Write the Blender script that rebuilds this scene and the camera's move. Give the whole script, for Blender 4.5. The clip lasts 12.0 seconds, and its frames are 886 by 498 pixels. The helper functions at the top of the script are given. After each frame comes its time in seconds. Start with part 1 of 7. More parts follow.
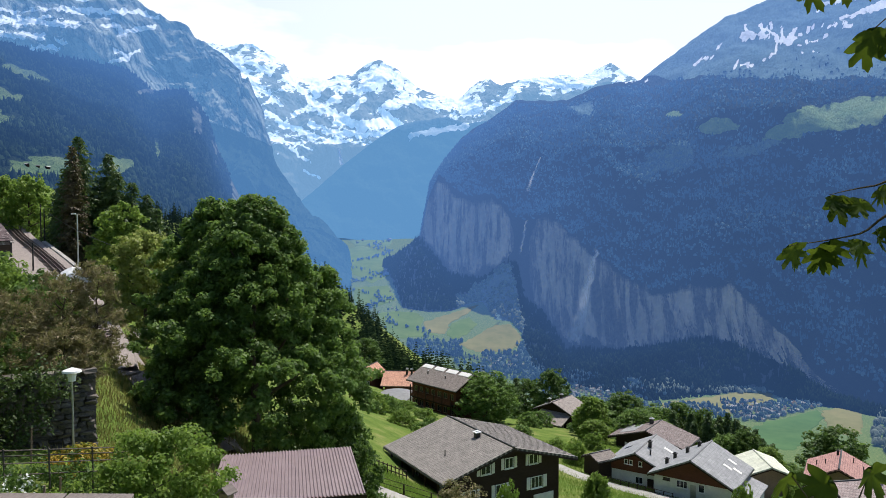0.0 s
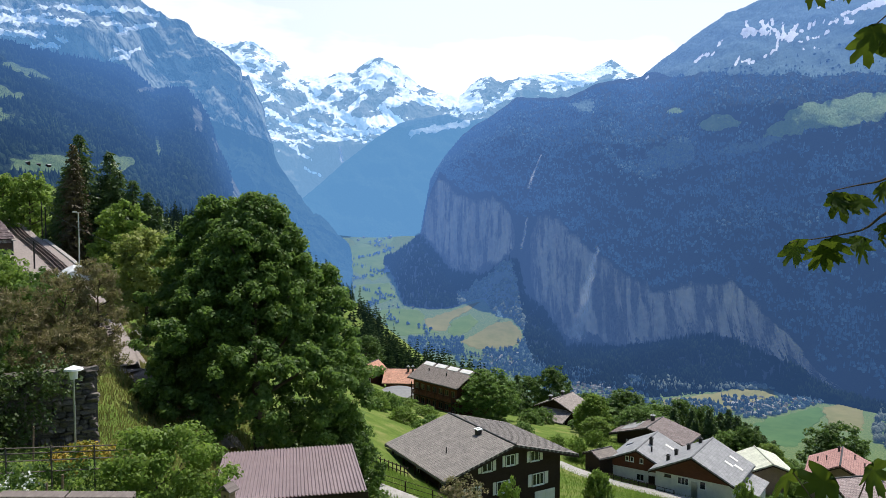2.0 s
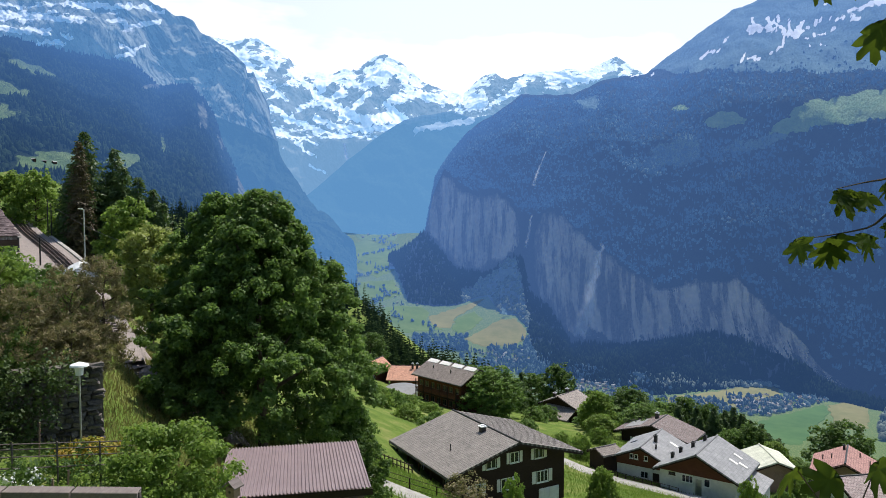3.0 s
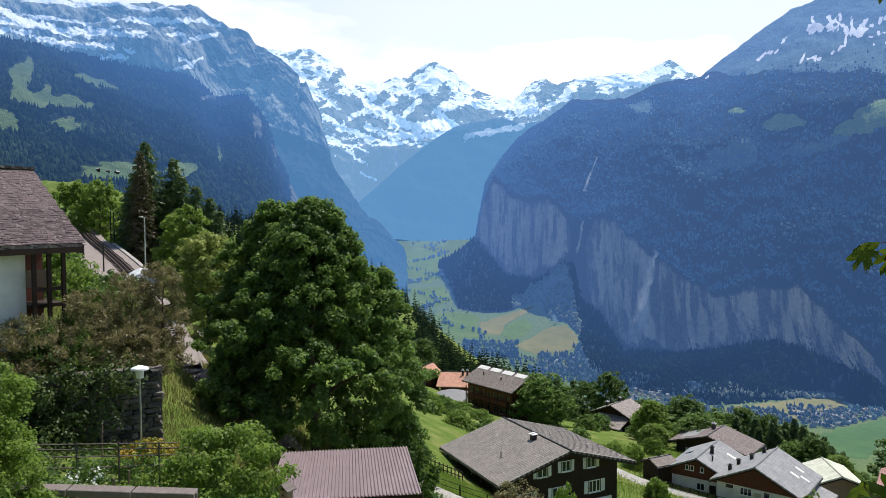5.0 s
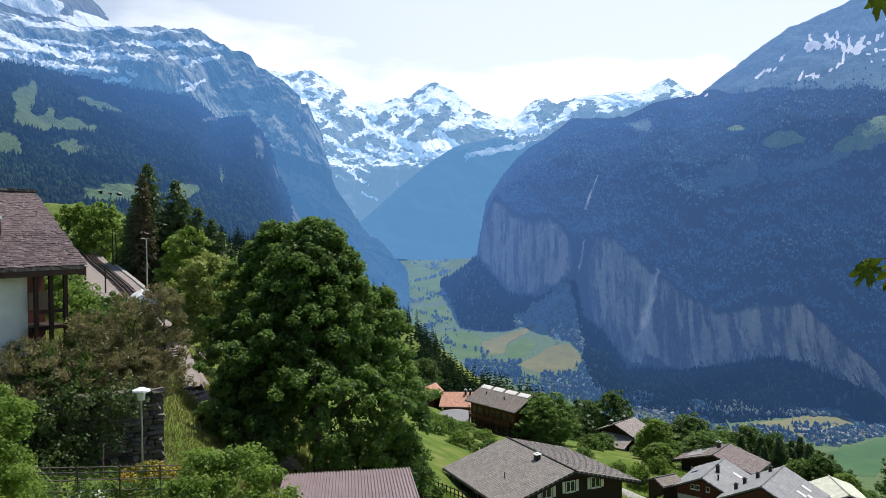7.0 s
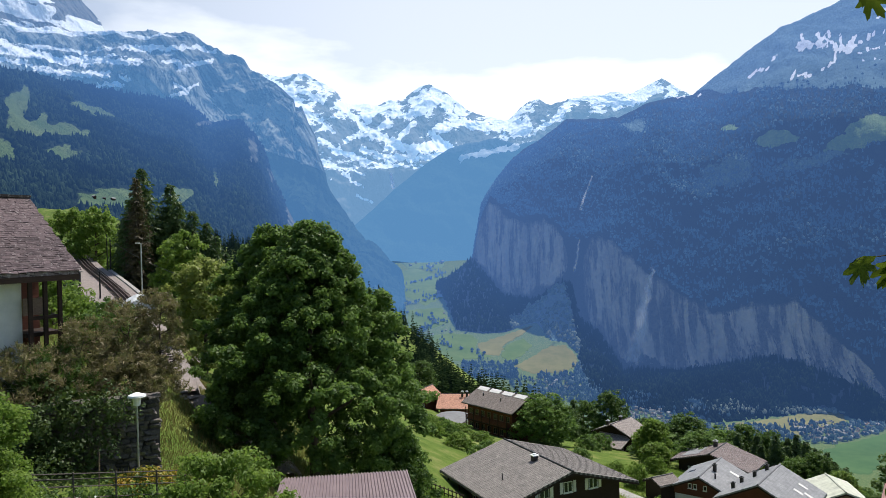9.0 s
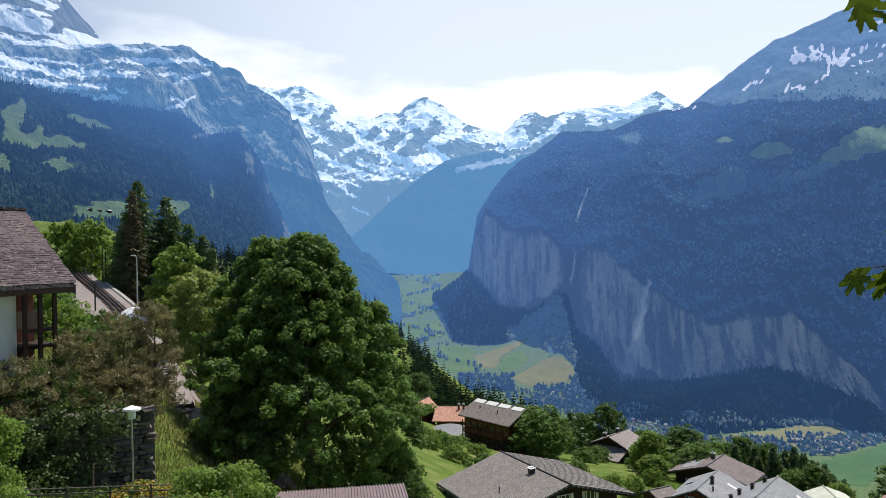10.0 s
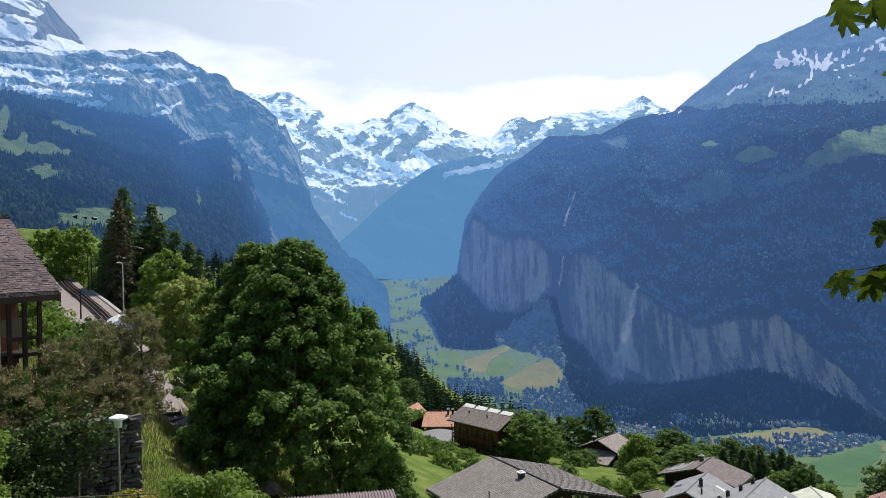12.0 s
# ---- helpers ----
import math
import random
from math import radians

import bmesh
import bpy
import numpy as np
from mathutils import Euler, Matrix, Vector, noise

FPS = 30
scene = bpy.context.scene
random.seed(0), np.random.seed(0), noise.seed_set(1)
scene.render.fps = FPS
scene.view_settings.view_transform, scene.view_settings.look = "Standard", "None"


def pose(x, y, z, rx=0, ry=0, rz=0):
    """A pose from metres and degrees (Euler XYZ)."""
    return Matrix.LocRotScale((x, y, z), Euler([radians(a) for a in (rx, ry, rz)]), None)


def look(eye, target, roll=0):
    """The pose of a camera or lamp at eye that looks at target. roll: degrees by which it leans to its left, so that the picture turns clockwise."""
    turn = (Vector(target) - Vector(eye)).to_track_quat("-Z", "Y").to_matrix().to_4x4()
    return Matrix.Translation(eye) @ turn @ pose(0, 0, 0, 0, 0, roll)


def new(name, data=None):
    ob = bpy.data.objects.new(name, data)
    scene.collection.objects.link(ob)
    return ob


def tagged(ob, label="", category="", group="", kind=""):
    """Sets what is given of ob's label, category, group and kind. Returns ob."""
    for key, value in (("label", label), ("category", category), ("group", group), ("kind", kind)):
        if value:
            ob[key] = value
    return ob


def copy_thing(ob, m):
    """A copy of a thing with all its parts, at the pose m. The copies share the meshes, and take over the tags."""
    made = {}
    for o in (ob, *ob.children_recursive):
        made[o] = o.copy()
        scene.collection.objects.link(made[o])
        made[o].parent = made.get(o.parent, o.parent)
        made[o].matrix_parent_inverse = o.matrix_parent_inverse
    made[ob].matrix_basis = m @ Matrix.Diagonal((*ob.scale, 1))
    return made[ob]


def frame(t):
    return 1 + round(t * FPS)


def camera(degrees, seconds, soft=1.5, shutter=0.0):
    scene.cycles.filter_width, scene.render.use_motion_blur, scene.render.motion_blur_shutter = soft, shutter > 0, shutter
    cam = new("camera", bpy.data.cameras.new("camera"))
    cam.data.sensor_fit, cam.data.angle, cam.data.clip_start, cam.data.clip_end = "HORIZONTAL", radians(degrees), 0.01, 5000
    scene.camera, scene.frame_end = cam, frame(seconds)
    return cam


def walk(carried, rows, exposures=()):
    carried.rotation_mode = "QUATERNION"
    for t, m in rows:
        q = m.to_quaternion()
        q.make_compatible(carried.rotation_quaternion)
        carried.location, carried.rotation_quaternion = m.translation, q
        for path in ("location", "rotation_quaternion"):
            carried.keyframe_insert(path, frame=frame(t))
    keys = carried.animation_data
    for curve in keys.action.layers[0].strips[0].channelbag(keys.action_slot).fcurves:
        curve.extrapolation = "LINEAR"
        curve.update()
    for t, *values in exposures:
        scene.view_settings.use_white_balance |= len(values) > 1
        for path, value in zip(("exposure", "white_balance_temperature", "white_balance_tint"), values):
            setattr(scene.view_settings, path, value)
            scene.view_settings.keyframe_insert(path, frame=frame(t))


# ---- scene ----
cam = camera(63.3, 12.0, soft=0.55)
# seconds, yaw, pitch, roll: the camera is held on one spot and turns
PATH = [(0.0, 0.00, -2.50, 0.00), (0.5, 0.16, -2.22, -0.01), (1.0, 0.16, -2.36, -0.11), (1.5, 0.03, -2.56, -0.02), (2.0, 0.07, -2.71, 0.11),
        (2.5, 0.09, -2.96, 0.05), (4.5, 3.39, -2.57, 0.26), (5.0, 4.41, -2.41, 0.31), (5.5, 4.61, -2.36, 0.86), (6.0, 4.60, -2.03, 0.88),
        (6.5, 4.57, -1.36, 0.80), (7.0, 4.53, -0.88, 0.74), (9.0, 4.15, -0.73, 1.27), (9.5, 3.99, -0.32, 1.33), (10.0, 3.86, 0.22, 1.35),
        (10.5, 3.64, 0.62, 1.29), (11.0, 3.49, 0.74, 1.44), (11.5, 3.25, 0.69, 1.74), (12.0, 2.92, 0.59, 1.74)]
walk(cam, [(t, pose(0, 0, 0, 90 + p, r, y)) for t, y, p, r in PATH], exposures=[(0.0, 0.42), (2.5, 0.42), (5.0, 0.38), (9.0, 0.27), (12.0, 0.23)])

# ---- world and sun ----
SUN_AZ, SUN_EL = 34.0, 64.0          # degrees right of ahead, above the horizon
world = bpy.data.worlds.new("sky")
scene.world = world
world.use_nodes = True
wn, wl = world.node_tree.nodes, world.node_tree.links
wbg = wn["Background"]
sky = wn.new("ShaderNodeTexSky")
sky.sky_type = "NISHITA"
sky.sun_disc = False
sky.sun_elevation, sky.sun_rotation = radians(SUN_EL), radians(SUN_AZ)
sky.altitude, sky.air_density, sky.dust_density = 1300, 1.0, 1.0
# bright hazy cloud on the sun's side, thinning to blue sky away from it
wco = wn.new("ShaderNodeTexCoord")
wmap = wn.new("ShaderNodeMapping")
wmap.inputs["Scale"].default_value = (1.3, 1.3, 4.2)
wmap.inputs["Location"].default_value = (0.35, 0.1, 0.0)
wnoise = wn.new("ShaderNodeTexNoise")
wnoise.inputs["Scale"].default_value, wnoise.inputs["Detail"].default_value, wnoise.inputs["Roughness"].default_value = 2.6, 7, 0.5
wdot = wn.new("ShaderNodeVectorMath")
wdot.operation = "DOT_PRODUCT"
wdot.inputs[1].default_value = (math.sin(radians(SUN_AZ * 0.6)), math.cos(radians(SUN_AZ * 0.6)), 0.25)
wglow = wn.new("ShaderNodeMapRange")
wglow.interpolation_type = "SMOOTHSTEP"
wglow.inputs["From Min"].default_value, wglow.inputs["From Max"].default_value = 0.36, 0.98
wsep = wn.new("ShaderNodeSeparateXYZ")
wlow = wn.new("ShaderNodeMapRange")
wlow.inputs["From Min"].default_value, wlow.inputs["From Max"].default_value = 0.17, 0.29
wlow.inputs["To Min"].default_value, wlow.inputs["To Max"].default_value = 0.20, -0.12
wsum = wn.new("ShaderNodeMath")
wsum.operation = "ADD"
wramp = wn.new("ShaderNodeValToRGB")
wramp.color_ramp.elements[0].position, wramp.color_ramp.elements[1].position = 0.46, 0.58
wramp.color_ramp.elements[0].color = (0.60, 0.60, 0.60, 1)
wfac = wn.new("ShaderNodeMath")
wfac.operation = "MULTIPLY"
wmix = wn.new("ShaderNodeMixRGB")
wmix.inputs[2].default_value = (9.9, 10.3, 10.9, 1)
wl.new(wco.outputs["Generated"], wmap.inputs["Vector"])
wl.new(wmap.outputs["Vector"], wnoise.inputs["Vector"])
wl.new(wco.outputs["Generated"], wdot.inputs[0])
wl.new(wdot.outputs["Value"], wglow.inputs["Value"])
wl.new(wco.outputs["Generated"], wsep.inputs[0])
wl.new(wsep.outputs["Z"], wlow.inputs["Value"])
wl.new(wnoise.outputs["Fac"], wsum.inputs[0])
wl.new(wlow.outputs["Result"], wsum.inputs[1])
wl.new(wsum.outputs[0], wramp.inputs["Fac"])
wl.new(wramp.outputs["Color"], wfac.inputs[0])
wl.new(wglow.outputs["Result"], wfac.inputs[1])
wl.new(wfac.outputs[0], wmix.inputs[0])
wl.new(sky.outputs["Color"], wmix.inputs[1])
wl.new(wmix.outputs["Color"], wbg.inputs["Color"])
wbg.inputs["Strength"].default_value = 0.1
sun = new("sun", bpy.data.lights.new("sun", "SUN"))
sun.data.energy, sun.data.angle, sun.data.color = 4.0, radians(0.53), (1.0, 0.95, 0.87)
sd = Vector((math.sin(radians(SUN_AZ)) * math.cos(radians(SUN_EL)), math.cos(radians(SUN_AZ)) * math.cos(radians(SUN_EL)), math.sin(radians(SUN_EL))))
sun.matrix_world = look(sd * 900, (0, 0, 0))



# ---- materials ----
def nodes_of(name):
    m = bpy.data.materials.new(name)
    m.use_nodes = True
    return m, m.node_tree.nodes, m.node_tree.links, m.node_tree.nodes["Principled BSDF"]


def noise_node(n, l, scale, detail=4, rough=0.6, stretch=(1, 1, 1), space="Object", lean=0.0):
    co = n.new("ShaderNodeTexCoord")
    mp = n.new("ShaderNodeMapping")
    mp.inputs["Scale"].default_value = stretch
    if lean:
        mp.vector_type = "TEXTURE"
        mp.inputs["Rotation"].default_value = (0, radians(lean), 0)
        mp.inputs["Scale"].default_value = [1 / v for v in stretch]
    if space == "World":
        geo = n.new("ShaderNodeNewGeometry")
        l.new(geo.outputs["Position"], mp.inputs["Vector"])
    else:
        l.new(co.outputs["Object"], mp.inputs["Vector"])
    tx = n.new("ShaderNodeTexNoise")
    tx.inputs["Scale"].default_value, tx.inputs["Detail"].default_value, tx.inputs["Roughness"].default_value = scale, detail, rough
    l.new(mp.outputs["Vector"], tx.inputs["Vector"])
    return tx


def ramp(n, l, src, stops):
    r = n.new("ShaderNodeValToRGB")
    els = r.color_ramp.elements
    while len(els) < len(stops):
        els.new(0.5)
    for e, (p, c) in zip(els, stops):
        e.position, e.color = p, (*c, 1) if len(c) == 3 else c
    l.new(src, r.inputs["Fac"])
    return r


def blend(n, l, fac, a, b, mode="MIX"):
    m = n.new("ShaderNodeMixRGB")
    m.blend_type = mode
    for i, v in enumerate((fac, a, b)):
        if hasattr(v, "links"):
            l.new(v, m.inputs[i])
        elif i == 0:
            m.inputs[0].default_value = v
        else:
            m.inputs[i].default_value = (*v, 1)
    return m.outputs["Color"]


def bump(n, l, p, height, strength, distance):
    b = n.new("ShaderNodeBump")
    b.inputs["Strength"].default_value, b.inputs["Distance"].default_value = strength, distance
    l.new(height, b.inputs["Height"])
    l.new(b.outputs["Normal"], p.inputs["Normal"])


# colour of the haze that is painted onto far surfaces as emission
HAZE = (0.110, 0.264, 0.645)


def painted_haze(m, n, l, surface, limit=0.8, reach=3800.0, air=HAZE):
    """Mixes in blue emission that paints haze, stronger with distance from the origin."""
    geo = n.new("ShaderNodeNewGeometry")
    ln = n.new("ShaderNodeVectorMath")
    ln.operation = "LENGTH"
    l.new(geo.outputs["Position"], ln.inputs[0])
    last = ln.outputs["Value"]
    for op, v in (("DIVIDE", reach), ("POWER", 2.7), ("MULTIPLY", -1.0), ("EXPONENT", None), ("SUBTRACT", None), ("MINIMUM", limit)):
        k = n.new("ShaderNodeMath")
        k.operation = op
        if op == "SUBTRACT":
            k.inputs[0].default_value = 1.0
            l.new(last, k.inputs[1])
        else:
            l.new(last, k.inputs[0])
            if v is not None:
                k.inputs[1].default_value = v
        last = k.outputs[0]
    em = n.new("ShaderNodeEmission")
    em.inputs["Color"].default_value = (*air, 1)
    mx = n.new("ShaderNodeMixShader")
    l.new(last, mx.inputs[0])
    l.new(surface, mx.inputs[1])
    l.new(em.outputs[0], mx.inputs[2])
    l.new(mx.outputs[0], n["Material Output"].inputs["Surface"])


def plain(name, a, b, scale=4.0, rough=0.8, metal=0.0, stretch=(1, 1, 1), relief=0.3, depth=0.02, lo=0.35, hi=0.65, space="Object", far=False, reach=3800.0):
    """A surface whose colour wanders between a and b at two scales, with fine relief."""
    m, n, l, p = nodes_of(name)
    big = noise_node(n, l, scale * 0.2, 3, 0.6, (1, 1, 1), space)
    fine = noise_node(n, l, scale, 5, 0.65, stretch, space)
    c1 = ramp(n, l, fine.outputs["Fac"], [(lo, a), (hi, b)])
    mid = tuple((x + y) * 0.5 for x, y in zip(a, b))
    c2 = ramp(n, l, big.outputs["Fac"], [(0.3, tuple(v * 0.75 for v in mid)), (0.7, tuple(min(1, v * 1.25) for v in mid))])
    l.new(blend(n, l, 0.4, c1.outputs["Color"], c2.outputs["Color"]), p.inputs["Base Color"])
    p.inputs["Roughness"].default_value, p.inputs["Metallic"].default_value = rough, metal
    p.inputs["Specular IOR Level"].default_value = 0.5 if rough < 0.7 else 0.15
    if relief:
        bump(n, l, p, fine.outputs["Fac"], relief, depth)
    # far surfaces take the emitted haze tint as well
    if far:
        painted_haze(m, n, l, p.outputs[0], reach=reach)
    return m


def leafy(name, a, b, far=False, through_light=0.45, reach=3800.0, light=None, air=HAZE):
    """Leaves: a colour of its own for each, and some light passing through."""
    m, n, l, p = nodes_of(name)
    geo = n.new("ShaderNodeNewGeometry")
    c = ramp(n, l, geo.outputs["Random Per Island"], [(0.0, a), (0.68, b), (0.76, light), (1.0, light)] if light else [(0.0, a), (1.0, b)])
    big = noise_node(n, l, 0.0055 if light else 0.5, 6 if light else 2, 0.62)
    # far woods: some paler trees, and broad mottling in place of sunlit patches
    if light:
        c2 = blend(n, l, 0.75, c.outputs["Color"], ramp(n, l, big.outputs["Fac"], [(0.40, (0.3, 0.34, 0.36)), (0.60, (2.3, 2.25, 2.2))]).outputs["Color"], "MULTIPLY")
    else:
        c2 = blend(n, l, 0.5, c.outputs["Color"], ramp(n, l, big.outputs["Fac"], [(0.3, a), (0.7, b)]).outputs["Color"])
    l.new(c2, p.inputs["Base Color"])
    p.inputs["Roughness"].default_value = 0.5
    p.inputs["Specular IOR Level"].default_value = 0.0 if far else 0.22
    tr = n.new("ShaderNodeBsdfTranslucent")
    l.new(blend(n, l, 0.3, c2, (0.22, 0.36, 0.05)), tr.inputs["Color"])
    mx = n.new("ShaderNodeMixShader")
    mx.inputs[0].default_value = through_light
    l.new(p.outputs[0], mx.inputs[1])
    l.new(tr.outputs[0], mx.inputs[2])
    l.new(mx.outputs[0], n["Material Output"].inputs["Surface"])
    # far crowns get the haze painted in as emission
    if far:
        painted_haze(m, n, l, mx.outputs[0], reach=reach, air=air)
    return m


SLOPE_HAZE = (0.072, 0.185, 0.45)
M_leaf = leafy("maple_leaves", (0.047, 0.10, 0.026), (0.215, 0.33, 0.08), through_light=0.5)
M_leaf_dark = leafy("dark_leaves", (0.038, 0.085, 0.02), (0.10, 0.165, 0.04))
M_leaf_light = leafy("light_leaves", (0.10, 0.18, 0.032), (0.265, 0.36, 0.072), through_light=0.5)
M_leaf_brown = leafy("brown_leaves", (0.08, 0.09, 0.038), (0.36, 0.265, 0.155), through_light=0.35)
M_leaf_yellow = leafy("yellow_green_leaves", (0.17, 0.22, 0.05), (0.40, 0.42, 0.13))
M_leaf_ivy = leafy("ivy_leaves", (0.026, 0.050, 0.017), (0.085, 0.125, 0.037), through_light=0.25)
M_needle = leafy("spruce_needles", (0.032, 0.068, 0.028), (0.105, 0.155, 0.055), through_light=0.3)
M_needle_brown = leafy("brown_needles", (0.055, 0.045, 0.026), (0.115, 0.085, 0.048), through_light=0.15)
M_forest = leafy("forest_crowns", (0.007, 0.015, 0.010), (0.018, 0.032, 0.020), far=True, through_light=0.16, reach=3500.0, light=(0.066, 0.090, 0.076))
M_forest_left = leafy("left_forest_crowns", (0.007, 0.013, 0.009), (0.014, 0.024, 0.014), far=True, through_light=0.02, reach=1900.0, light=(0.022, 0.036, 0.022), air=SLOPE_HAZE)
# darker copy of the forest crowns, painting in the shade below the cliffs
M_forest_shaded = leafy("spruce_wood", (0.003, 0.007, 0.005), (0.007, 0.012, 0.008), far=True, through_light=0.01, reach=4200.0, light=(0.008, 0.014, 0.009))
# pale trees; tones spread wide to paint lit tops and dark gaps
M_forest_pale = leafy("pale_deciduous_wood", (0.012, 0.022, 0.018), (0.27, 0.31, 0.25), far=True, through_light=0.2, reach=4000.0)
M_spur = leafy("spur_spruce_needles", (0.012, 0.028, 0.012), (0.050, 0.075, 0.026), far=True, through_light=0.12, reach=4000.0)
M_bark = plain("bark", (0.05, 0.04, 0.03), (0.13, 0.10, 0.08), 8, 0.95, stretch=(1, 1, 0.2), relief=0.8)
M_timber_dark = plain("dark_timber", (0.022, 0.014, 0.011), (0.05, 0.032, 0.024), 5, 0.75, stretch=(0.4, 0.4, 8), relief=0.5)
M_timber_red = plain("red_brown_timber", (0.085, 0.031, 0.022), (0.155, 0.060, 0.039), 5, 0.75, stretch=(0.4, 0.4, 8), relief=0.5)
M_timber = plain("weathered_timber", (0.16, 0.11, 0.08), (0.32, 0.23, 0.17), 6, 0.85, stretch=(6, 0.5, 6), relief=0.5)
M_timber_grey = plain("grey_weathered_timber", (0.07, 0.06, 0.055), (0.17, 0.145, 0.13), 6, 0.9, stretch=(6, 0.5, 6), relief=0.5)
M_board = plain("pale_weathered_board", (0.12, 0.10, 0.095), (0.24, 0.205, 0.19), 6, 0.9, stretch=(6, 0.5, 6), relief=0.5)
M_plaster = plain("white_plaster", (0.62, 0.62, 0.60), (0.78, 0.77, 0.74), 2, 0.9, relief=0.15)
M_white = plain("white_paint", (0.70, 0.71, 0.70), (0.82, 0.82, 0.80), 3, 0.5, relief=0.05)
M_glass, gn_, gl_, gp_ = nodes_of("window_glass")
gp_.inputs["Base Color"].default_value = (0.015, 0.02, 0.025, 1)
gp_.inputs["Roughness"].default_value = 0.06
M_metal_dark = plain("dark_metal", (0.02, 0.02, 0.022), (0.05, 0.05, 0.05), 6, 0.45, 0.6, relief=0.1)
M_steel = plain("galvanised_steel", (0.35, 0.36, 0.37), (0.5, 0.5, 0.5), 6, 0.4, 0.8, relief=0.1)
M_concrete = plain("concrete", (0.28, 0.27, 0.25), (0.42, 0.40, 0.37), 3, 0.9, relief=0.3)
M_gravel = plain("gravel", (0.17, 0.142, 0.13), (0.37, 0.32, 0.295), 9, 0.95, relief=0.9, depth=0.05)
M_stone = plain("stone_blocks", (0.06, 0.056, 0.053), (0.20, 0.18, 0.165), 5, 0.95, relief=0.9, depth=0.05)


def vary(m, lo=0.6, hi=1.4):
    """Gives each piece that wears the material a tone of its own."""
    n, l, p = m.node_tree.nodes, m.node_tree.links, m.node_tree.nodes["Principled BSDF"]
    info = n.new("ShaderNodeObjectInfo")
    tone = ramp(n, l, info.outputs["Random"], [(0.0, (lo, lo, lo)), (1.0, (hi, hi * 0.97, hi * 0.94))])
    l.new(blend(n, l, 1.0, p.inputs["Base Color"].links[0].from_socket, tone.outputs["Color"], "MULTIPLY"), p.inputs["Base Color"])


vary(M_stone, 0.55, 1.5)


def tile_roof(name, a, b, row=0.33, col=0.3, rough=0.75, rot=0.0, wear=0.0, joint=0.35):
    """Roof covering laid in courses."""
    m, n, l, p = nodes_of(name)
    co = n.new("ShaderNodeTexCoord")
    br = n.new("ShaderNodeTexBrick")
    br.inputs["Color1"].default_value, br.inputs["Color2"].default_value = (*a, 1), (*b, 1)
    br.inputs["Mortar"].default_value = (*[v * joint for v in a], 1)
    br.inputs["Scale"].default_value = 1.0
    br.inputs["Mortar Size"].default_value = 0.018
    br.inputs["Brick Width"].default_value, br.inputs["Row Height"].default_value = col, row
    mp = n.new("ShaderNodeMapping")
    mp.inputs["Rotation"].default_value = (0, 0, rot)
    l.new(co.outputs["UV"], mp.inputs["Vector"])
    l.new(mp.outputs["Vector"], br.inputs["Vector"])
    ns = noise_node(n, l, 1.2, 6, 0.7)
    dirt = ramp(n, l, ns.outputs["Fac"], [(0.3, (0.6, 0.6, 0.6)), (0.72, (1.25, 1.22, 1.2))])
    c = blend(n, l, 0.7, br.outputs["Color"], dirt.outputs["Color"], "MULTIPLY")
    if wear:
        ns2 = noise_node(n, l, 5, 6, 0.75)
        c = blend(n, l, ramp(n, l, ns2.outputs["Fac"], [(0.52, (0, 0, 0)), (0.62, (wear, wear, wear))]).outputs["Color"], c, (0.42, 0.40, 0.38))
    l.new(c, p.inputs["Base Color"])
    p.inputs["Roughness"].default_value = rough
    p.inputs["Specular IOR Level"].default_value = 0.3
    bump(n, l, p, br.outputs["Fac"], -0.7, 0.03)
    return m


M_roof_grey = tile_roof("grey_roof_tiles", (0.205, 0.186, 0.173), (0.275, 0.252, 0.235), 0.29, 0.26)
M_roof_white = tile_roof("pale_grey_roof", (0.24, 0.245, 0.255), (0.30, 0.305, 0.315), 0.4, 0.6, rough=0.6, joint=0.8)
M_roof_stone = tile_roof("stone_slab_roof", (0.13, 0.098, 0.095), (0.23, 0.18, 0.175), 0.2, 0.42, wear=0.55)
M_roof_lichen = tile_roof("lichen_slab_roof", (0.24, 0.20, 0.18), (0.34, 0.295, 0.27), 0.24, 0.42, wear=0.6)
M_roof_reddish = tile_roof("reddish_stone_roof", (0.30, 0.225, 0.22), (0.42, 0.34, 0.33), 0.22, 0.4, wear=0.4)
M_roof_pink = tile_roof("pink_red_roof_tiles", (0.36, 0.19, 0.17), (0.44, 0.25, 0.22), 0.34, 0.3)
M_roof_orange = tile_roof("orange_roof_tiles", (0.50, 0.25, 0.17), (0.60, 0.33, 0.23), 0.34, 0.3)
M_roof_brown = tile_roof("grey_brown_roof_tiles", (0.20, 0.17, 0.155), (0.25, 0.215, 0.195), 0.34, 0.3)
M_roof_cream = tile_roof("pale_cream_sheet_roof", (0.52, 0.54, 0.44), (0.58, 0.60, 0.50), 2.0, 0.5, joint=0.8)


# ---- mesh helpers ----
def obj(name, verts, faces, material, parent=None, label="", smooth=False):
    me = bpy.data.meshes.new(name)
    me.from_pydata([tuple(v) for v in verts], [], faces)
    me.update()
    if material:
        me.materials.append(material)
    if smooth:
        me.polygons.foreach_set("use_smooth", [True] * len(me.polygons))
    ob = new(name, me)
    if parent is not None:
        ob.parent = parent
    if label:
        ob["label"] = label
    return ob


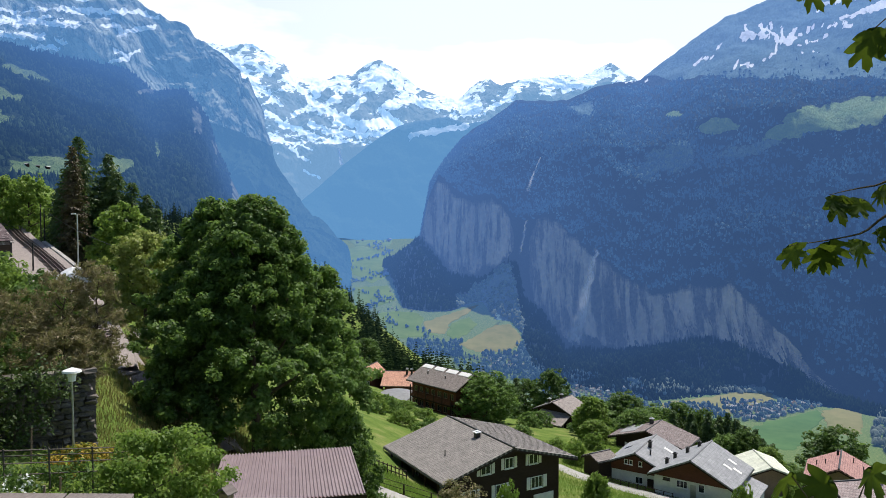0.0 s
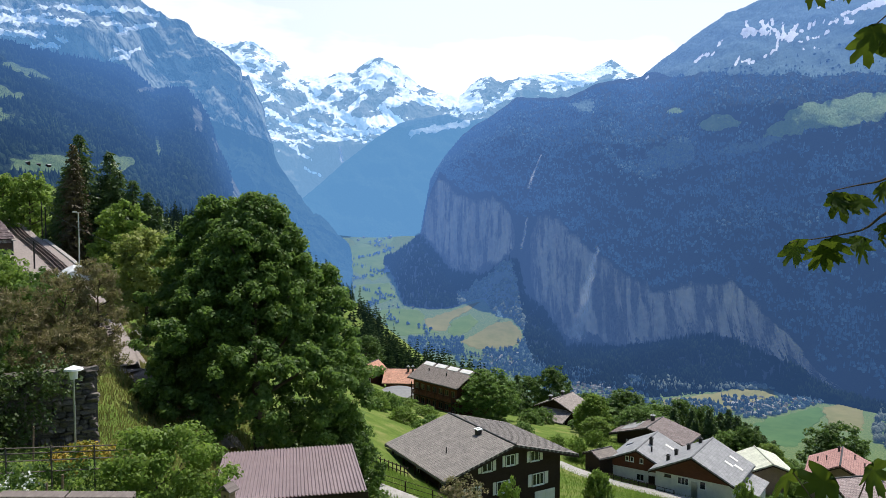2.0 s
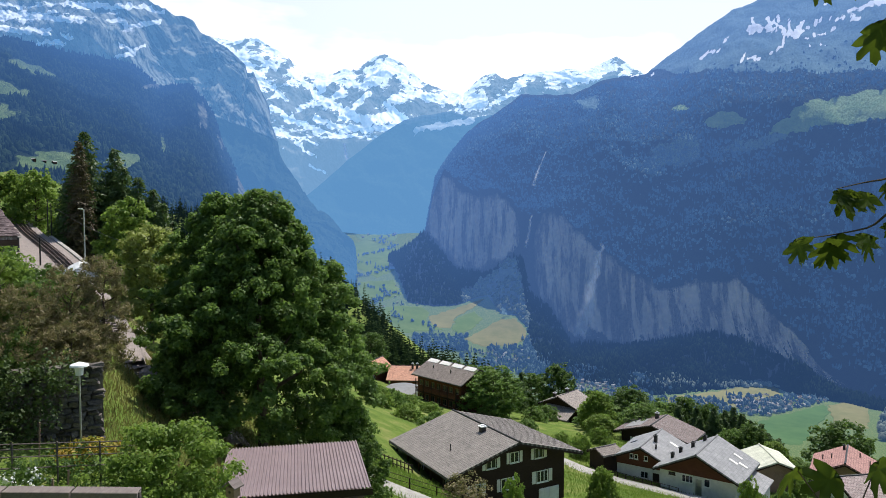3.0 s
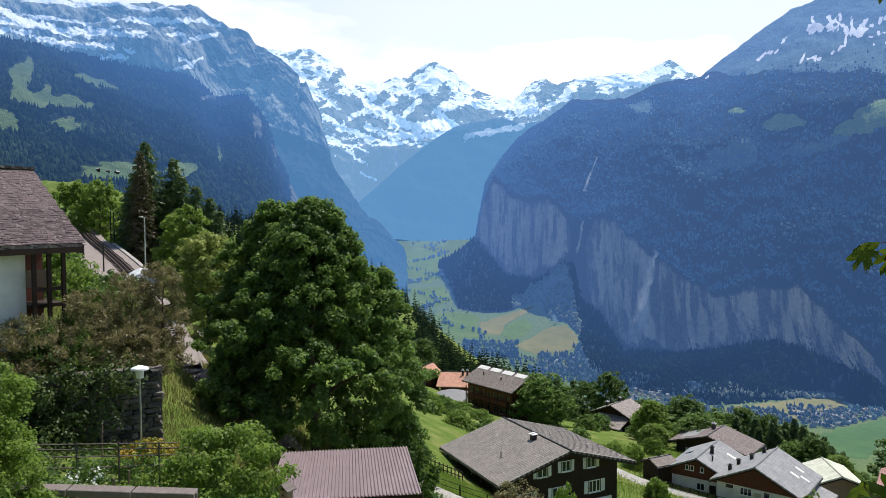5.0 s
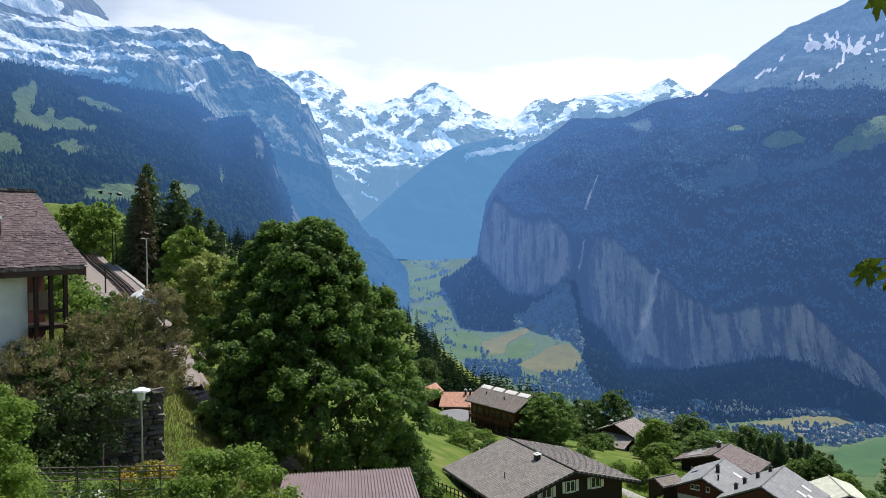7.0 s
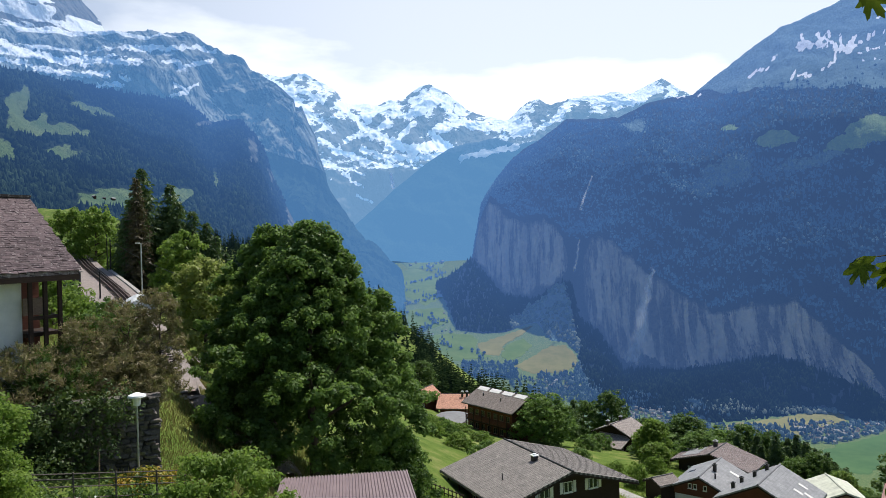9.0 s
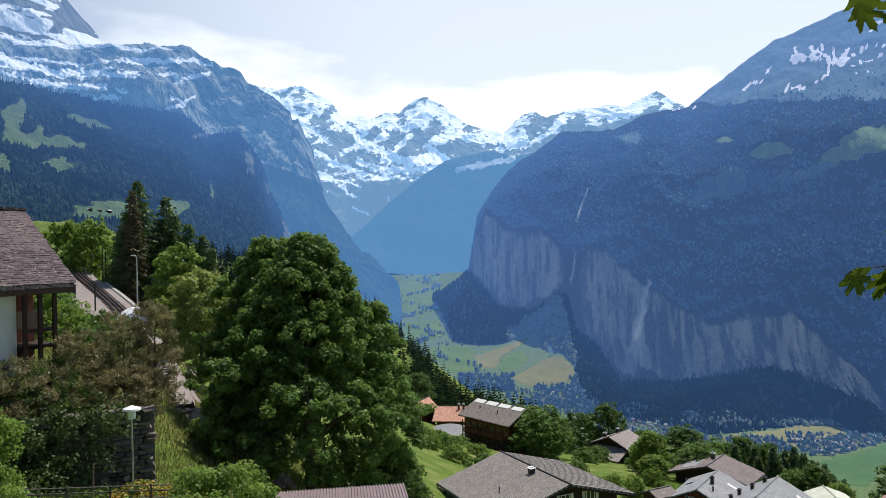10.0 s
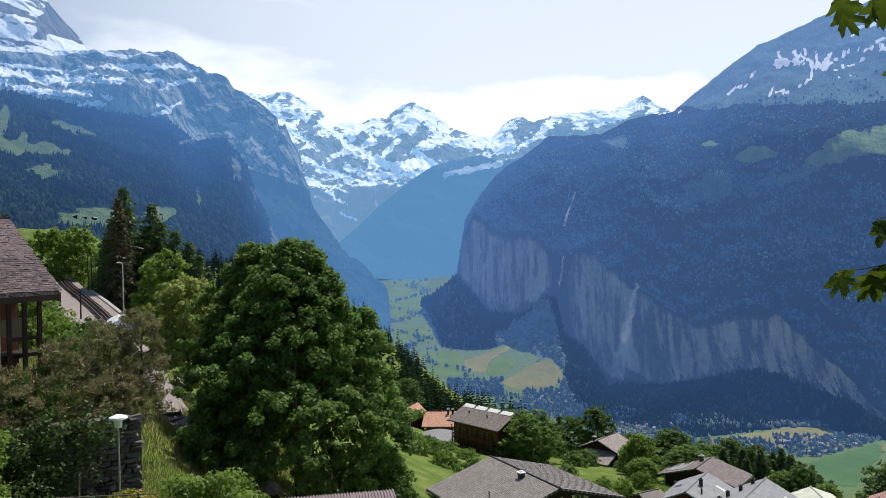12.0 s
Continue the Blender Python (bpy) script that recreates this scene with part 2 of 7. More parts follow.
def mesh_np(name, v, quads, material, parent=None, smooth=False):
    """A mesh from numpy arrays: v is (n, 3), quads (m, 3 or 4)."""
    k = quads.shape[1]
    me = bpy.data.meshes.new(name)
    me.vertices.add(len(v))
    me.vertices.foreach_set("co", v.astype(np.float32).ravel())
    me.loops.add(len(quads) * k)
    me.loops.foreach_set("vertex_index", quads.astype(np.int32).ravel())
    me.polygons.add(len(quads))
    me.polygons.foreach_set("loop_start", np.arange(len(quads), dtype=np.int32) * k)
    me.update(calc_edges=True)
    if smooth:
        me.polygons.foreach_set("use_smooth", np.ones(len(quads), bool))
    me.materials.append(material)
    ob = new(name, me)
    if parent is not None:
        ob.parent = parent
    return ob


def part(name, bm, material, parent, label="", smooth=False):
    me = bpy.data.meshes.new(name)
    bm.to_mesh(me)
    bm.free()
    me.materials.append(material)
    if smooth:
        me.polygons.foreach_set("use_smooth", [True] * len(me.polygons))
    ob = new(name, me)
    ob.parent = parent
    if label:
        ob["label"] = label
    return ob


def box(bm, x0, y0, z0, x1, y1, z1, bevel=0.0):
    r = bmesh.ops.create_cube(bm, size=1)
    for v in r["verts"]:
        v.co = Vector(((x0 + x1) / 2 + v.co.x * (x1 - x0), (y0 + y1) / 2 + v.co.y * (y1 - y0), (z0 + z1) / 2 + v.co.z * (z1 - z0)))
    if bevel:
        es = {e for v in r["verts"] for e in v.link_edges}
        bmesh.ops.bevel(bm, geom=list(es), offset=bevel, segments=1, affect="EDGES")
    return bm


def boxes(*bs, bevel=0.0):
    bm = bmesh.new()
    for b in bs:
        box(bm, *b, bevel=bevel)
    return bm


def tube(bm, a, b, ra, rb, seg=8, ends=True):
    """A tapered round bar from a to b."""
    a, b = Vector(a), Vector(b)
    m = Matrix.Translation((a + b) / 2) @ (b - a).to_track_quat("Z", "Y").to_matrix().to_4x4()
    bmesh.ops.create_cone(bm, cap_ends=ends, segments=seg, radius1=ra, radius2=rb, depth=(b - a).length, matrix=m)
    return bm


def sweep(bm, pts, ra, rb, seg=6):
    """One smooth bent rod through the points."""
    pts = [Vector(p) for p in pts]
    rings = []
    for k, p in enumerate(pts):
        d = (pts[min(k + 1, len(pts) - 1)] - pts[max(k - 1, 0)]).normalized()
        s = d.cross(Vector((0.3, 0.2, 1.0))).normalized()
        t = d.cross(s)
        r = ra + (rb - ra) * k / (len(pts) - 1)
        rings.append([bm.verts.new(p + (s * math.cos(6.283 * j / seg) + t * math.sin(6.283 * j / seg)) * r) for j in range(seg)])
    for a, b in zip(rings[:-1], rings[1:]):
        for j in range(seg):
            bm.faces.new((a[j], a[(j + 1) % seg], b[(j + 1) % seg], b[j]))
    return bm


def thing(name, x, y, z, yaw=0.0, label="", category="", group="", kind=""):
    e = new(name)
    e.matrix_basis = pose(x, y, z, 0, 0, -yaw)
    e.empty_display_size = 0.3
    return tagged(e, label, category, group, kind)


# ---- fractal noise on arrays ----
def _hash(i, j, seed):
    h = (i * 374761393 + j * 668265263 + seed * 974711) & 0x7FFFFFFF
    h = ((h ^ (h >> 13)) * 1274126177) & 0x7FFFFFFF
    return ((h ^ (h >> 16)) & 0xFFFF) / 65535.0


def vnoise(x, y, seed=0):
    xi, yi = np.floor(x).astype(np.int64), np.floor(y).astype(np.int64)
    fx, fy = x - xi, y - yi
    fx, fy = fx * fx * (3 - 2 * fx), fy * fy * (3 - 2 * fy)
    a, b = _hash(xi, yi, seed), _hash(xi + 1, yi, seed)
    c, d = _hash(xi, yi + 1, seed), _hash(xi + 1, yi + 1, seed)
    return (a * (1 - fx) + b * fx) * (1 - fy) + (c * (1 - fx) + d * fx) * fy - 0.5


def fbm(x, y, octaves=5, seed=0, gain=0.5, ridged=False):
    s, amp = 0.0, 1.0
    for o in range(octaves):
        n = vnoise(x, y, seed + o)
        s = s + amp * ((0.5 - np.abs(n) * 2) if ridged else n)
        x, y, amp = x * 2.03 + 5.1, y * 2.03 + 1.7, amp * gain
    return s


def smooth01(t):
    t = np.clip(t, 0, 1)
    return t * t * (3 - 2 * t)


# ---- the ground: village slope, spur and valley floor in one sheet ----
SITES = [(0, 0, -1.6), (-8, 12, -6.0), (-12.5, 24, -8.0), (-9, 21, -8.6), (-6, 30, -13.6), (-11, 41, -14.2), (-25, 56, -10.8), (-43, 85, -7.8), (-84, 136, 0.0),
         (-22, 36, -5.5), (-57, 112, -7.0), (8, 60, -27.5), (8, 72, -31.0), (24, 82, -33.2), (42, 84, -37.5), (34, 105, -39.0), (42, 132, -43.5), (58, 104, -43.0),
         (50, 80, -38.0), (26, 172, -49.5), (4, 160, -44.5), (-14, 188, -46.0), (0, 48, -20.0), (20, 30, -16.5), (-60, 40, 6.0), (-140, 120, 14.0), (-120, 220, 2.0),
         (27, 98, -38.2), (37, 90, -37.8), (31, 93, -37.4), (-50, 81, -8.2), (-56, 92, -6.8), (-42, 70, -10.0), (-66, 104, -4.8), (-17, 22.5, -8.6), (-14, 18.5, -7.6), (-30, 110, -22.0), (-25, 140, -32.0), (60, 20, -20.0), (90, 90, -60.0)]
SP = np.array(SITES, float)


def _kernel(d2):
    return -np.sqrt(d2 + 60.0)


_n = len(SP)
_A = np.zeros((_n + 3, _n + 3))
_A[:_n, :_n] = _kernel(((SP[:, None, :2] - SP[None, :, :2]) ** 2).sum(-1)) + np.eye(_n) * 0.5
_A[:_n, _n:] = np.concatenate([np.ones((_n, 1)), SP[:, :2]], 1)
_A[_n:, :_n] = _A[:_n, _n:].T
_W = np.linalg.solve(_A, np.concatenate([SP[:, 2], [0, 0, 0]]))


# where the valley floor meets the foot of the opposite wall
BASE = [(-362, 3149, -168), (-225, 2942, -219), (-180, 2742, -270), (-143, 2539, -320), (-52, 2502, -329), (28, 2512, -327), (106, 2582, -309), (143, 2599, -305), (180, 2431, -347), (233, 2421, -350), (257, 2318, -376), (252, 2207, -403), (269, 2058, -440),
        (335, 1975, -467), (400, 1935, -477), (480, 1925, -479), (550, 1860, -486), (700, 1900, -486), (875, 1955, -472), (910, 1865, -486), (1000, 1820, -486), (1100, 1640, -486), (1200, 1600, -486)]
BASE_A = np.array([(x / y, y) for x, y, z in BASE])


def floor_z(x, y):
    x, y = np.asarray(x, float), np.asarray(y, float)
    wall = np.where(x / np.maximum(y, 1.0) < 0.10, 9999.0, np.interp(x / np.maximum(y, 1.0), BASE_A[:, 0], BASE_A[:, 1]))
    return -480 + 5.0 * np.logaddexp(0, (y - 1900) / 20.0) - 0.6 * np.maximum(y - wall - 90, 0) * smooth01((y - 1990) / 40)


def ground_z(x, y):
    x, y = np.asarray(x, float), np.asarray(y, float)
    near = _W[_n] + _W[_n + 1] * x + _W[_n + 2] * y
    for k in range(_n):
        near = near + _W[k] * _kernel((x - SP[k, 0]) ** 2 + (y - SP[k, 1]) ** 2)
    ks = [-400, 60, 100, 150, 200, 250, 325, 400, 430, 470, 515, 595, 640, 680, 900, 2000]
    edge = np.interp(y, ks, [160, 95, 78, 62, 48, 36, 14, -4, -26, -54, -70, -98, -133, -180, -300, -600])
    ez = np.interp(y, ks, [-60, -50, -50, -56, -64, -74, -84, -90, -90, -86, -72, -53, -39, -22, -70, -200])
    far = np.where(x < edge, ez + 0.26 * np.minimum(edge - x, 240), ez - 0.8 * (x - edge))
    r = np.hypot(x, y)
    k = np.maximum(smooth01((r - 135) / 110), smooth01((x - edge) / 12))
    z = near * (1 - k) + far * k
    f = floor_z(x, y) + 0.6 * fbm(x / 180, y / 180, 3, 5)
    return np.maximum(z + fbm(x / 9, y / 9, 3, 3) * 0.5 * np.clip(r / 60, 0.1, 1), f)


def gz(x, y):
    return float(ground_z(np.array([x]), np.array([y]))[0])


def ground_material():
    m, n, l, p = nodes_of("meadow_ground")
    mid = noise_node(n, l, 0.25, 6, 0.65, space="World")
    fine = noise_node(n, l, 6.0, 5, 0.7, space="World")
    c = ramp(n, l, mid.outputs["Fac"], [(0.34, (0.065, 0.12, 0.022)), (0.5, (0.14, 0.205, 0.04)), (0.66, (0.29, 0.28, 0.11))])
    c = blend(n, l, 0.45, c.outputs["Color"], ramp(n, l, fine.outputs["Fac"], [(0.3, (0.03, 0.06, 0.012)), (0.7, (0.13, 0.17, 0.04))]).outputs["Color"])
    l.new(c, p.inputs["Base Color"])
    p.inputs["Roughness"].default_value = 0.95
    p.inputs["Specular IOR Level"].default_value = 0.05
    bump(n, l, p, fine.outputs["Fac"], 0.8, 0.12)
    # distant ground is tinted by painted haze, up to about a third
    painted_haze(m, n, l, p.outputs[0], 0.34)
    return m


M_grass = ground_material()


def build_ground():
    rs = np.sort(np.concatenate([[0.02], np.geomspace(2.0, 4700, 320), np.linspace(1450, 2650, 111)]))
    az = np.radians(np.concatenate([np.linspace(-180, -50, 40, endpoint=False), np.linspace(-50, 50, 400), np.linspace(50, 180, 40)[1:]]))
    R, A = np.meshgrid(rs, az, indexing="ij")
    X, Y = R * np.sin(A) + 0.7, R * np.cos(A) - 0.9
    Z = ground_z(X, Y)
    nr, na = X.shape
    i = np.arange(nr * na).reshape(nr, na)
    q = np.stack([i[:-1, :-1], i[:-1, 1:], i[1:, 1:], i[1:, :-1]], -1).reshape(-1, 4)
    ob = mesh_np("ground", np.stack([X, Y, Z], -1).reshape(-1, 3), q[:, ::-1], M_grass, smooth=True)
    return tagged(ob, "grassy alpine hillside falling to a flat green valley floor", "ground", kind="structure")


build_ground()


# ---- mountains ----
def attr(n, name):
    a = n.new("ShaderNodeAttribute")
    a.attribute_name = name
    return a.outputs["Fac"]


def cut(n, l, mask, noise_out, amount, lo=0.45, hi=0.55):
    """A ragged edge to a soft mask."""
    k = n.new("ShaderNodeMath")
    k.operation = "MULTIPLY_ADD"
    l.new(noise_out, k.inputs[0])
    k.inputs[1].default_value = amount
    l.new(mask, k.inputs[2])
    k2 = n.new("ShaderNodeMath")
    k2.operation = "SUBTRACT"
    l.new(k.outputs[0], k2.inputs[0])
    k2.inputs[1].default_value = amount * 0.5
    return ramp(n, l, k2.outputs[0], [(lo, (0, 0, 0)), (hi, (1, 1, 1))]).outputs["Color"]


def rock_material(name, rock_a=(0.13, 0.13, 0.13), rock_b=(0.34, 0.32, 0.28), limit=0.8, reach=4000.0, air=None, snow_scale=0.014, ragged=1.5, snow_rough=0.6, lean=0.0, streaks=0.04, wood_tone=1.0, contrast=0.08, rock_cut=0.9, meadow_tone=1.0):
    """Forest floor, bare rock, alpine meadow and snow, told apart by the cover stored on the mesh."""
    m, n, l, p = nodes_of(name)
    streak = noise_node(n, l, streaks, 6, 0.65, (1, 1 if lean else 0.25, 0.06), "World", lean)
    stain = noise_node(n, l, 0.012, 4, 0.6, (1, 1 if lean else 0.5, 0.25), "World", lean)
    grain = noise_node(n, l, 0.06, 8, 0.7, space="World")
    edge = noise_node(n, l, 0.016, 8, 0.65, space="World")
    rock = ramp(n, l, streak.outputs["Fac"], [(0.5 - contrast, rock_a), (0.50, tuple((u * 0.4 + v * 0.6) for u, v in zip(rock_a, rock_b))), (0.5 + contrast, rock_b)])
    rock = blend(n, l, 0.6, rock.outputs["Color"], ramp(n, l, stain.outputs["Fac"], [(0.36, (0.45, 0.45, 0.47)), (0.64, (1.3, 1.24, 1.1))]).outputs["Color"], "MULTIPLY")
    rock = blend(n, l, 0.25, rock, ramp(n, l, grain.outputs["Fac"], [(0.35, tuple(v * 0.4 for v in rock_a)), (0.65, rock_b)]).outputs["Color"])
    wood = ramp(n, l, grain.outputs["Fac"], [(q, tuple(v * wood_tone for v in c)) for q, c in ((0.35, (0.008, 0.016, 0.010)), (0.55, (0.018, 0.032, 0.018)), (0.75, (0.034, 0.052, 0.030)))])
    c = blend(n, l, cut(n, l, attr(n, "rock"), edge.outputs["Fac"], rock_cut), wood.outputs["Color"], rock)
    green = ramp(n, l, edge.outputs["Fac"], [(q, tuple(v * meadow_tone for v in c_)) for q, c_ in ((0.3, (0.095, 0.155, 0.05)), (0.7, (0.165, 0.22, 0.085)))])
    c = blend(n, l, cut(n, l, attr(n, "meadow"), grain.outputs["Fac"], 0.5), c, green.outputs["Color"])
    # scree is tinted blue in its own colour, adding to the painted haze
    scree = ramp(n, l, edge.outputs["Fac"], [(0.35, (0.085, 0.155, 0.165)), (0.65, (0.15, 0.235, 0.24))])
    c = blend(n, l, cut(n, l, attr(n, "alp"), grain.outputs["Fac"], 0.6), c, scree.outputs["Color"])
    sn = noise_node(n, l, snow_scale, 6, snow_rough, (1, 1, 2.0), "World")
    c = blend(n, l, cut(n, l, attr(n, "snow"), sn.outputs["Fac"], ragged, 0.46, 0.54), c, (0.92, 0.93, 0.94))
    l.new(c, p.inputs["Base Color"])
    p.inputs["Roughness"].default_value = 0.95
    p.inputs["Specular IOR Level"].default_value = 0.05
    bump(n, l, p, grain.outputs["Fac"], 0.9, 14.0)
    # mountain haze is painted on here, as glow mixed into the surface
    painted_haze(m, n, l, p.outputs[0], limit, reach, air or HAZE)
    return m


def massif(name, lines, material, label, na=260, steps=(40,), rough=18.0, cliff=None, ribs=0.0, seed=1, ledges=0.0, az_range=None, cover=None, spurs=0.0, crest_rough=0.32, calm=0.0):
    """A mountainside lofted through lines of (x, y, z) that run across it, from its foot to its crest, and broken up by fractal noise."""
    ls = [np.array(ln, float) for ln in lines]
    azs = [ln[:, 0] / ln[:, 1] for ln in ls]
    lo, hi = az_range or (min(a.min() for a in azs), max(a.max() for a in azs))
    a = np.linspace(lo, hi, na)
    rows = []
    pos = [np.stack([np.interp(a, z, ln[:, 1]), np.interp(a, z, ln[:, 2])]) for z, ln in zip(azs, ls)]
    for k in range(len(pos) - 1):
        n = steps[k % len(steps)]
        for j in range(n + (k == len(pos) - 2)):
            t = j / n
            rows.append((k + t, pos[k] * (1 - t) + pos[k + 1] * t))
    top = rows[-1][1]
    rows.append((len(pos) - 0.9, np.stack([top[0] + 120, top[1] - 140])))
    rows.append((len(pos) - 0.5, np.stack([top[0] + 260, top[1] - 420])))
    V = np.array([r[0] for r in rows])[:, None]
    Y = np.array([r[1][0] for r in rows])
    Z = np.array([r[1][1] for r in rows])
    X = Y * a[None]
    crest = np.clip((len(pos) - 1 - V) * 4, crest_rough, 1)
    foot = np.clip(V * 4, 0.0, 1)
    amp = rough * crest * foot
    d = fbm(X / 260 + Z / 400, Z / 260 + Y / 500, 7, seed, 0.6, ridged=True)
    level = 1.0
    if cliff is not None and calm:
        level = 1 - calm * np.clip(1.4 - np.abs(V - cliff - 0.5) * 2.0, 0, 1)
    Z2 = Z + amp * level * fbm(X / 130, Y / 130, 7, seed + 9, 0.6) * 1.4
    Y2 = Y - amp * level * 2.2 * d
    if spurs:
        warp = 0.6 * fbm(X / 500, Z / 300, 3, seed + 50)
        Y2 = Y2 - spurs * crest * foot * (fbm(X / 330 + warp, Z / 900 + warp, 4, seed + 60, 0.55, ridged=True))
    if cliff is not None:
        inside = np.clip(1.5 - np.abs(V - cliff - 0.5) * 2.2, 0, 1)
        Y2 = Y2 + inside * ribs * (fbm(X / 26, Z / 420, 4, seed + 20, 0.6, ridged=True) + 0.8 * fbm(X / 90, Z / 300, 3, seed + 31))
    if ledges:
        Y2 = Y2 + ledges * np.sin(Z / 34 + 2.5 * fbm(X / 200, Y / 200, 3, seed + 40)) * crest * foot
    nr = len(rows)
    i = np.arange(nr * na).reshape(nr, na)
    q = np.stack([i[:-1, :-1], i[:-1, 1:], i[1:, 1:], i[1:, :-1]], -1).reshape(-1, 4)
    P = np.stack([X, Y2, Z2], -1)
    ob = mesh_np(name, P.reshape(-1, 3), q, material, smooth=False)
    tagged(ob, label, "mountain", kind="structure")
    du = np.gradient(P, axis=1)
    dv = np.gradient(P, axis=0)
    nz = np.cross(du, dv)
    nz = np.abs(nz[..., 2]) / (np.linalg.norm(nz, axis=-1) + 1e-6)
    for key, val in (cover(X, Y2, Z2, V + 0 * X, nz) if cover else {}).items():
        at = ob.data.attributes.new(key, "FLOAT", "POINT")
        at.data.foreach_set("value", np.clip(val, 0, 1).astype(np.float32).ravel())
    return P


def spot(x, z, cx, cz, rx, rz, tilt=0.0, seed=3):
    """A soft, ragged patch on a mountainside about (cx, cz)."""
    u, w = x - cx, z - cz - tilt * (x - cx)
    d = np.sqrt((u / rx) ** 2 + (w / rz) ** 2) + 0.7 * fbm(x / (rx * 0.5), z / (rz * 0.6), 4, seed)
    return np.clip(1.5 - d, 0, 1)


def streak(x, z, w, *pts):
    """A ragged line of snow through the points, placed by direction from the camera."""
    best = np.full(np.shape(x), 9.0)
    x, z = x + 0.006 * fbm(x * 130, z * 130, 3, 5), z + 0.006 * fbm(x * 130 + 40, z * 130, 3, 6)
    for (x0, z0), (x1, z1) in zip(pts[:-1], pts[1:]):
        dx, dz = x1 - x0, z1 - z0
        t = np.clip(((x - x0) * dx + (z - z0) * dz) / (dx * dx + dz * dz), 0, 1)
        best = np.minimum(best, np.hypot(x - x0 - t * dx, z - z0 - t * dz))
    return np.clip(1.15 - best / w * 0.6 + 0.5 * fbm(x * 300, z * 300, 4, 77), 0, 1)


# brighter haze colour, painted over the distant snow range
FAR_HAZE = (0.46, 0.94, 1.62)
M_range = rock_material("snowy_rock", limit=0.27, air=FAR_HAZE, rock_a=(0.035, 0.04, 0.045), rock_b=(0.13, 0.13, 0.13), snow_scale=0.02, ragged=0.9, snow_rough=0.55, lean=-30, streaks=0.02)
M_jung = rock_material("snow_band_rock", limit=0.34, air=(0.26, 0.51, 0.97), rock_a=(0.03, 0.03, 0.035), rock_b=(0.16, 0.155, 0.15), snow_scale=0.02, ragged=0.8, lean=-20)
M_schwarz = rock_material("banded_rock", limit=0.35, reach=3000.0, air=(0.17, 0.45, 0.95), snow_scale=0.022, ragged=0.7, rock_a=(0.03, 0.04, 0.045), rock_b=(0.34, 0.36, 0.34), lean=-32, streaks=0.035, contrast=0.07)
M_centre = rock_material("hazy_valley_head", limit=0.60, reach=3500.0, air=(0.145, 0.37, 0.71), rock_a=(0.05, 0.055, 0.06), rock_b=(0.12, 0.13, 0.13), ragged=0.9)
M_midleft = rock_material("left_forest_slope", reach=1900.0, air=SLOPE_HAZE, rock_a=(0.06, 0.07, 0.06), rock_b=(0.30, 0.32, 0.26), lean=-25)
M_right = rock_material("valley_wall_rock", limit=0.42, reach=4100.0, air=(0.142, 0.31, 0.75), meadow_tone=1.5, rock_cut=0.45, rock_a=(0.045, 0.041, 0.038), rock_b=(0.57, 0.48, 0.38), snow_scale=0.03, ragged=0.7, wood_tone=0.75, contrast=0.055)


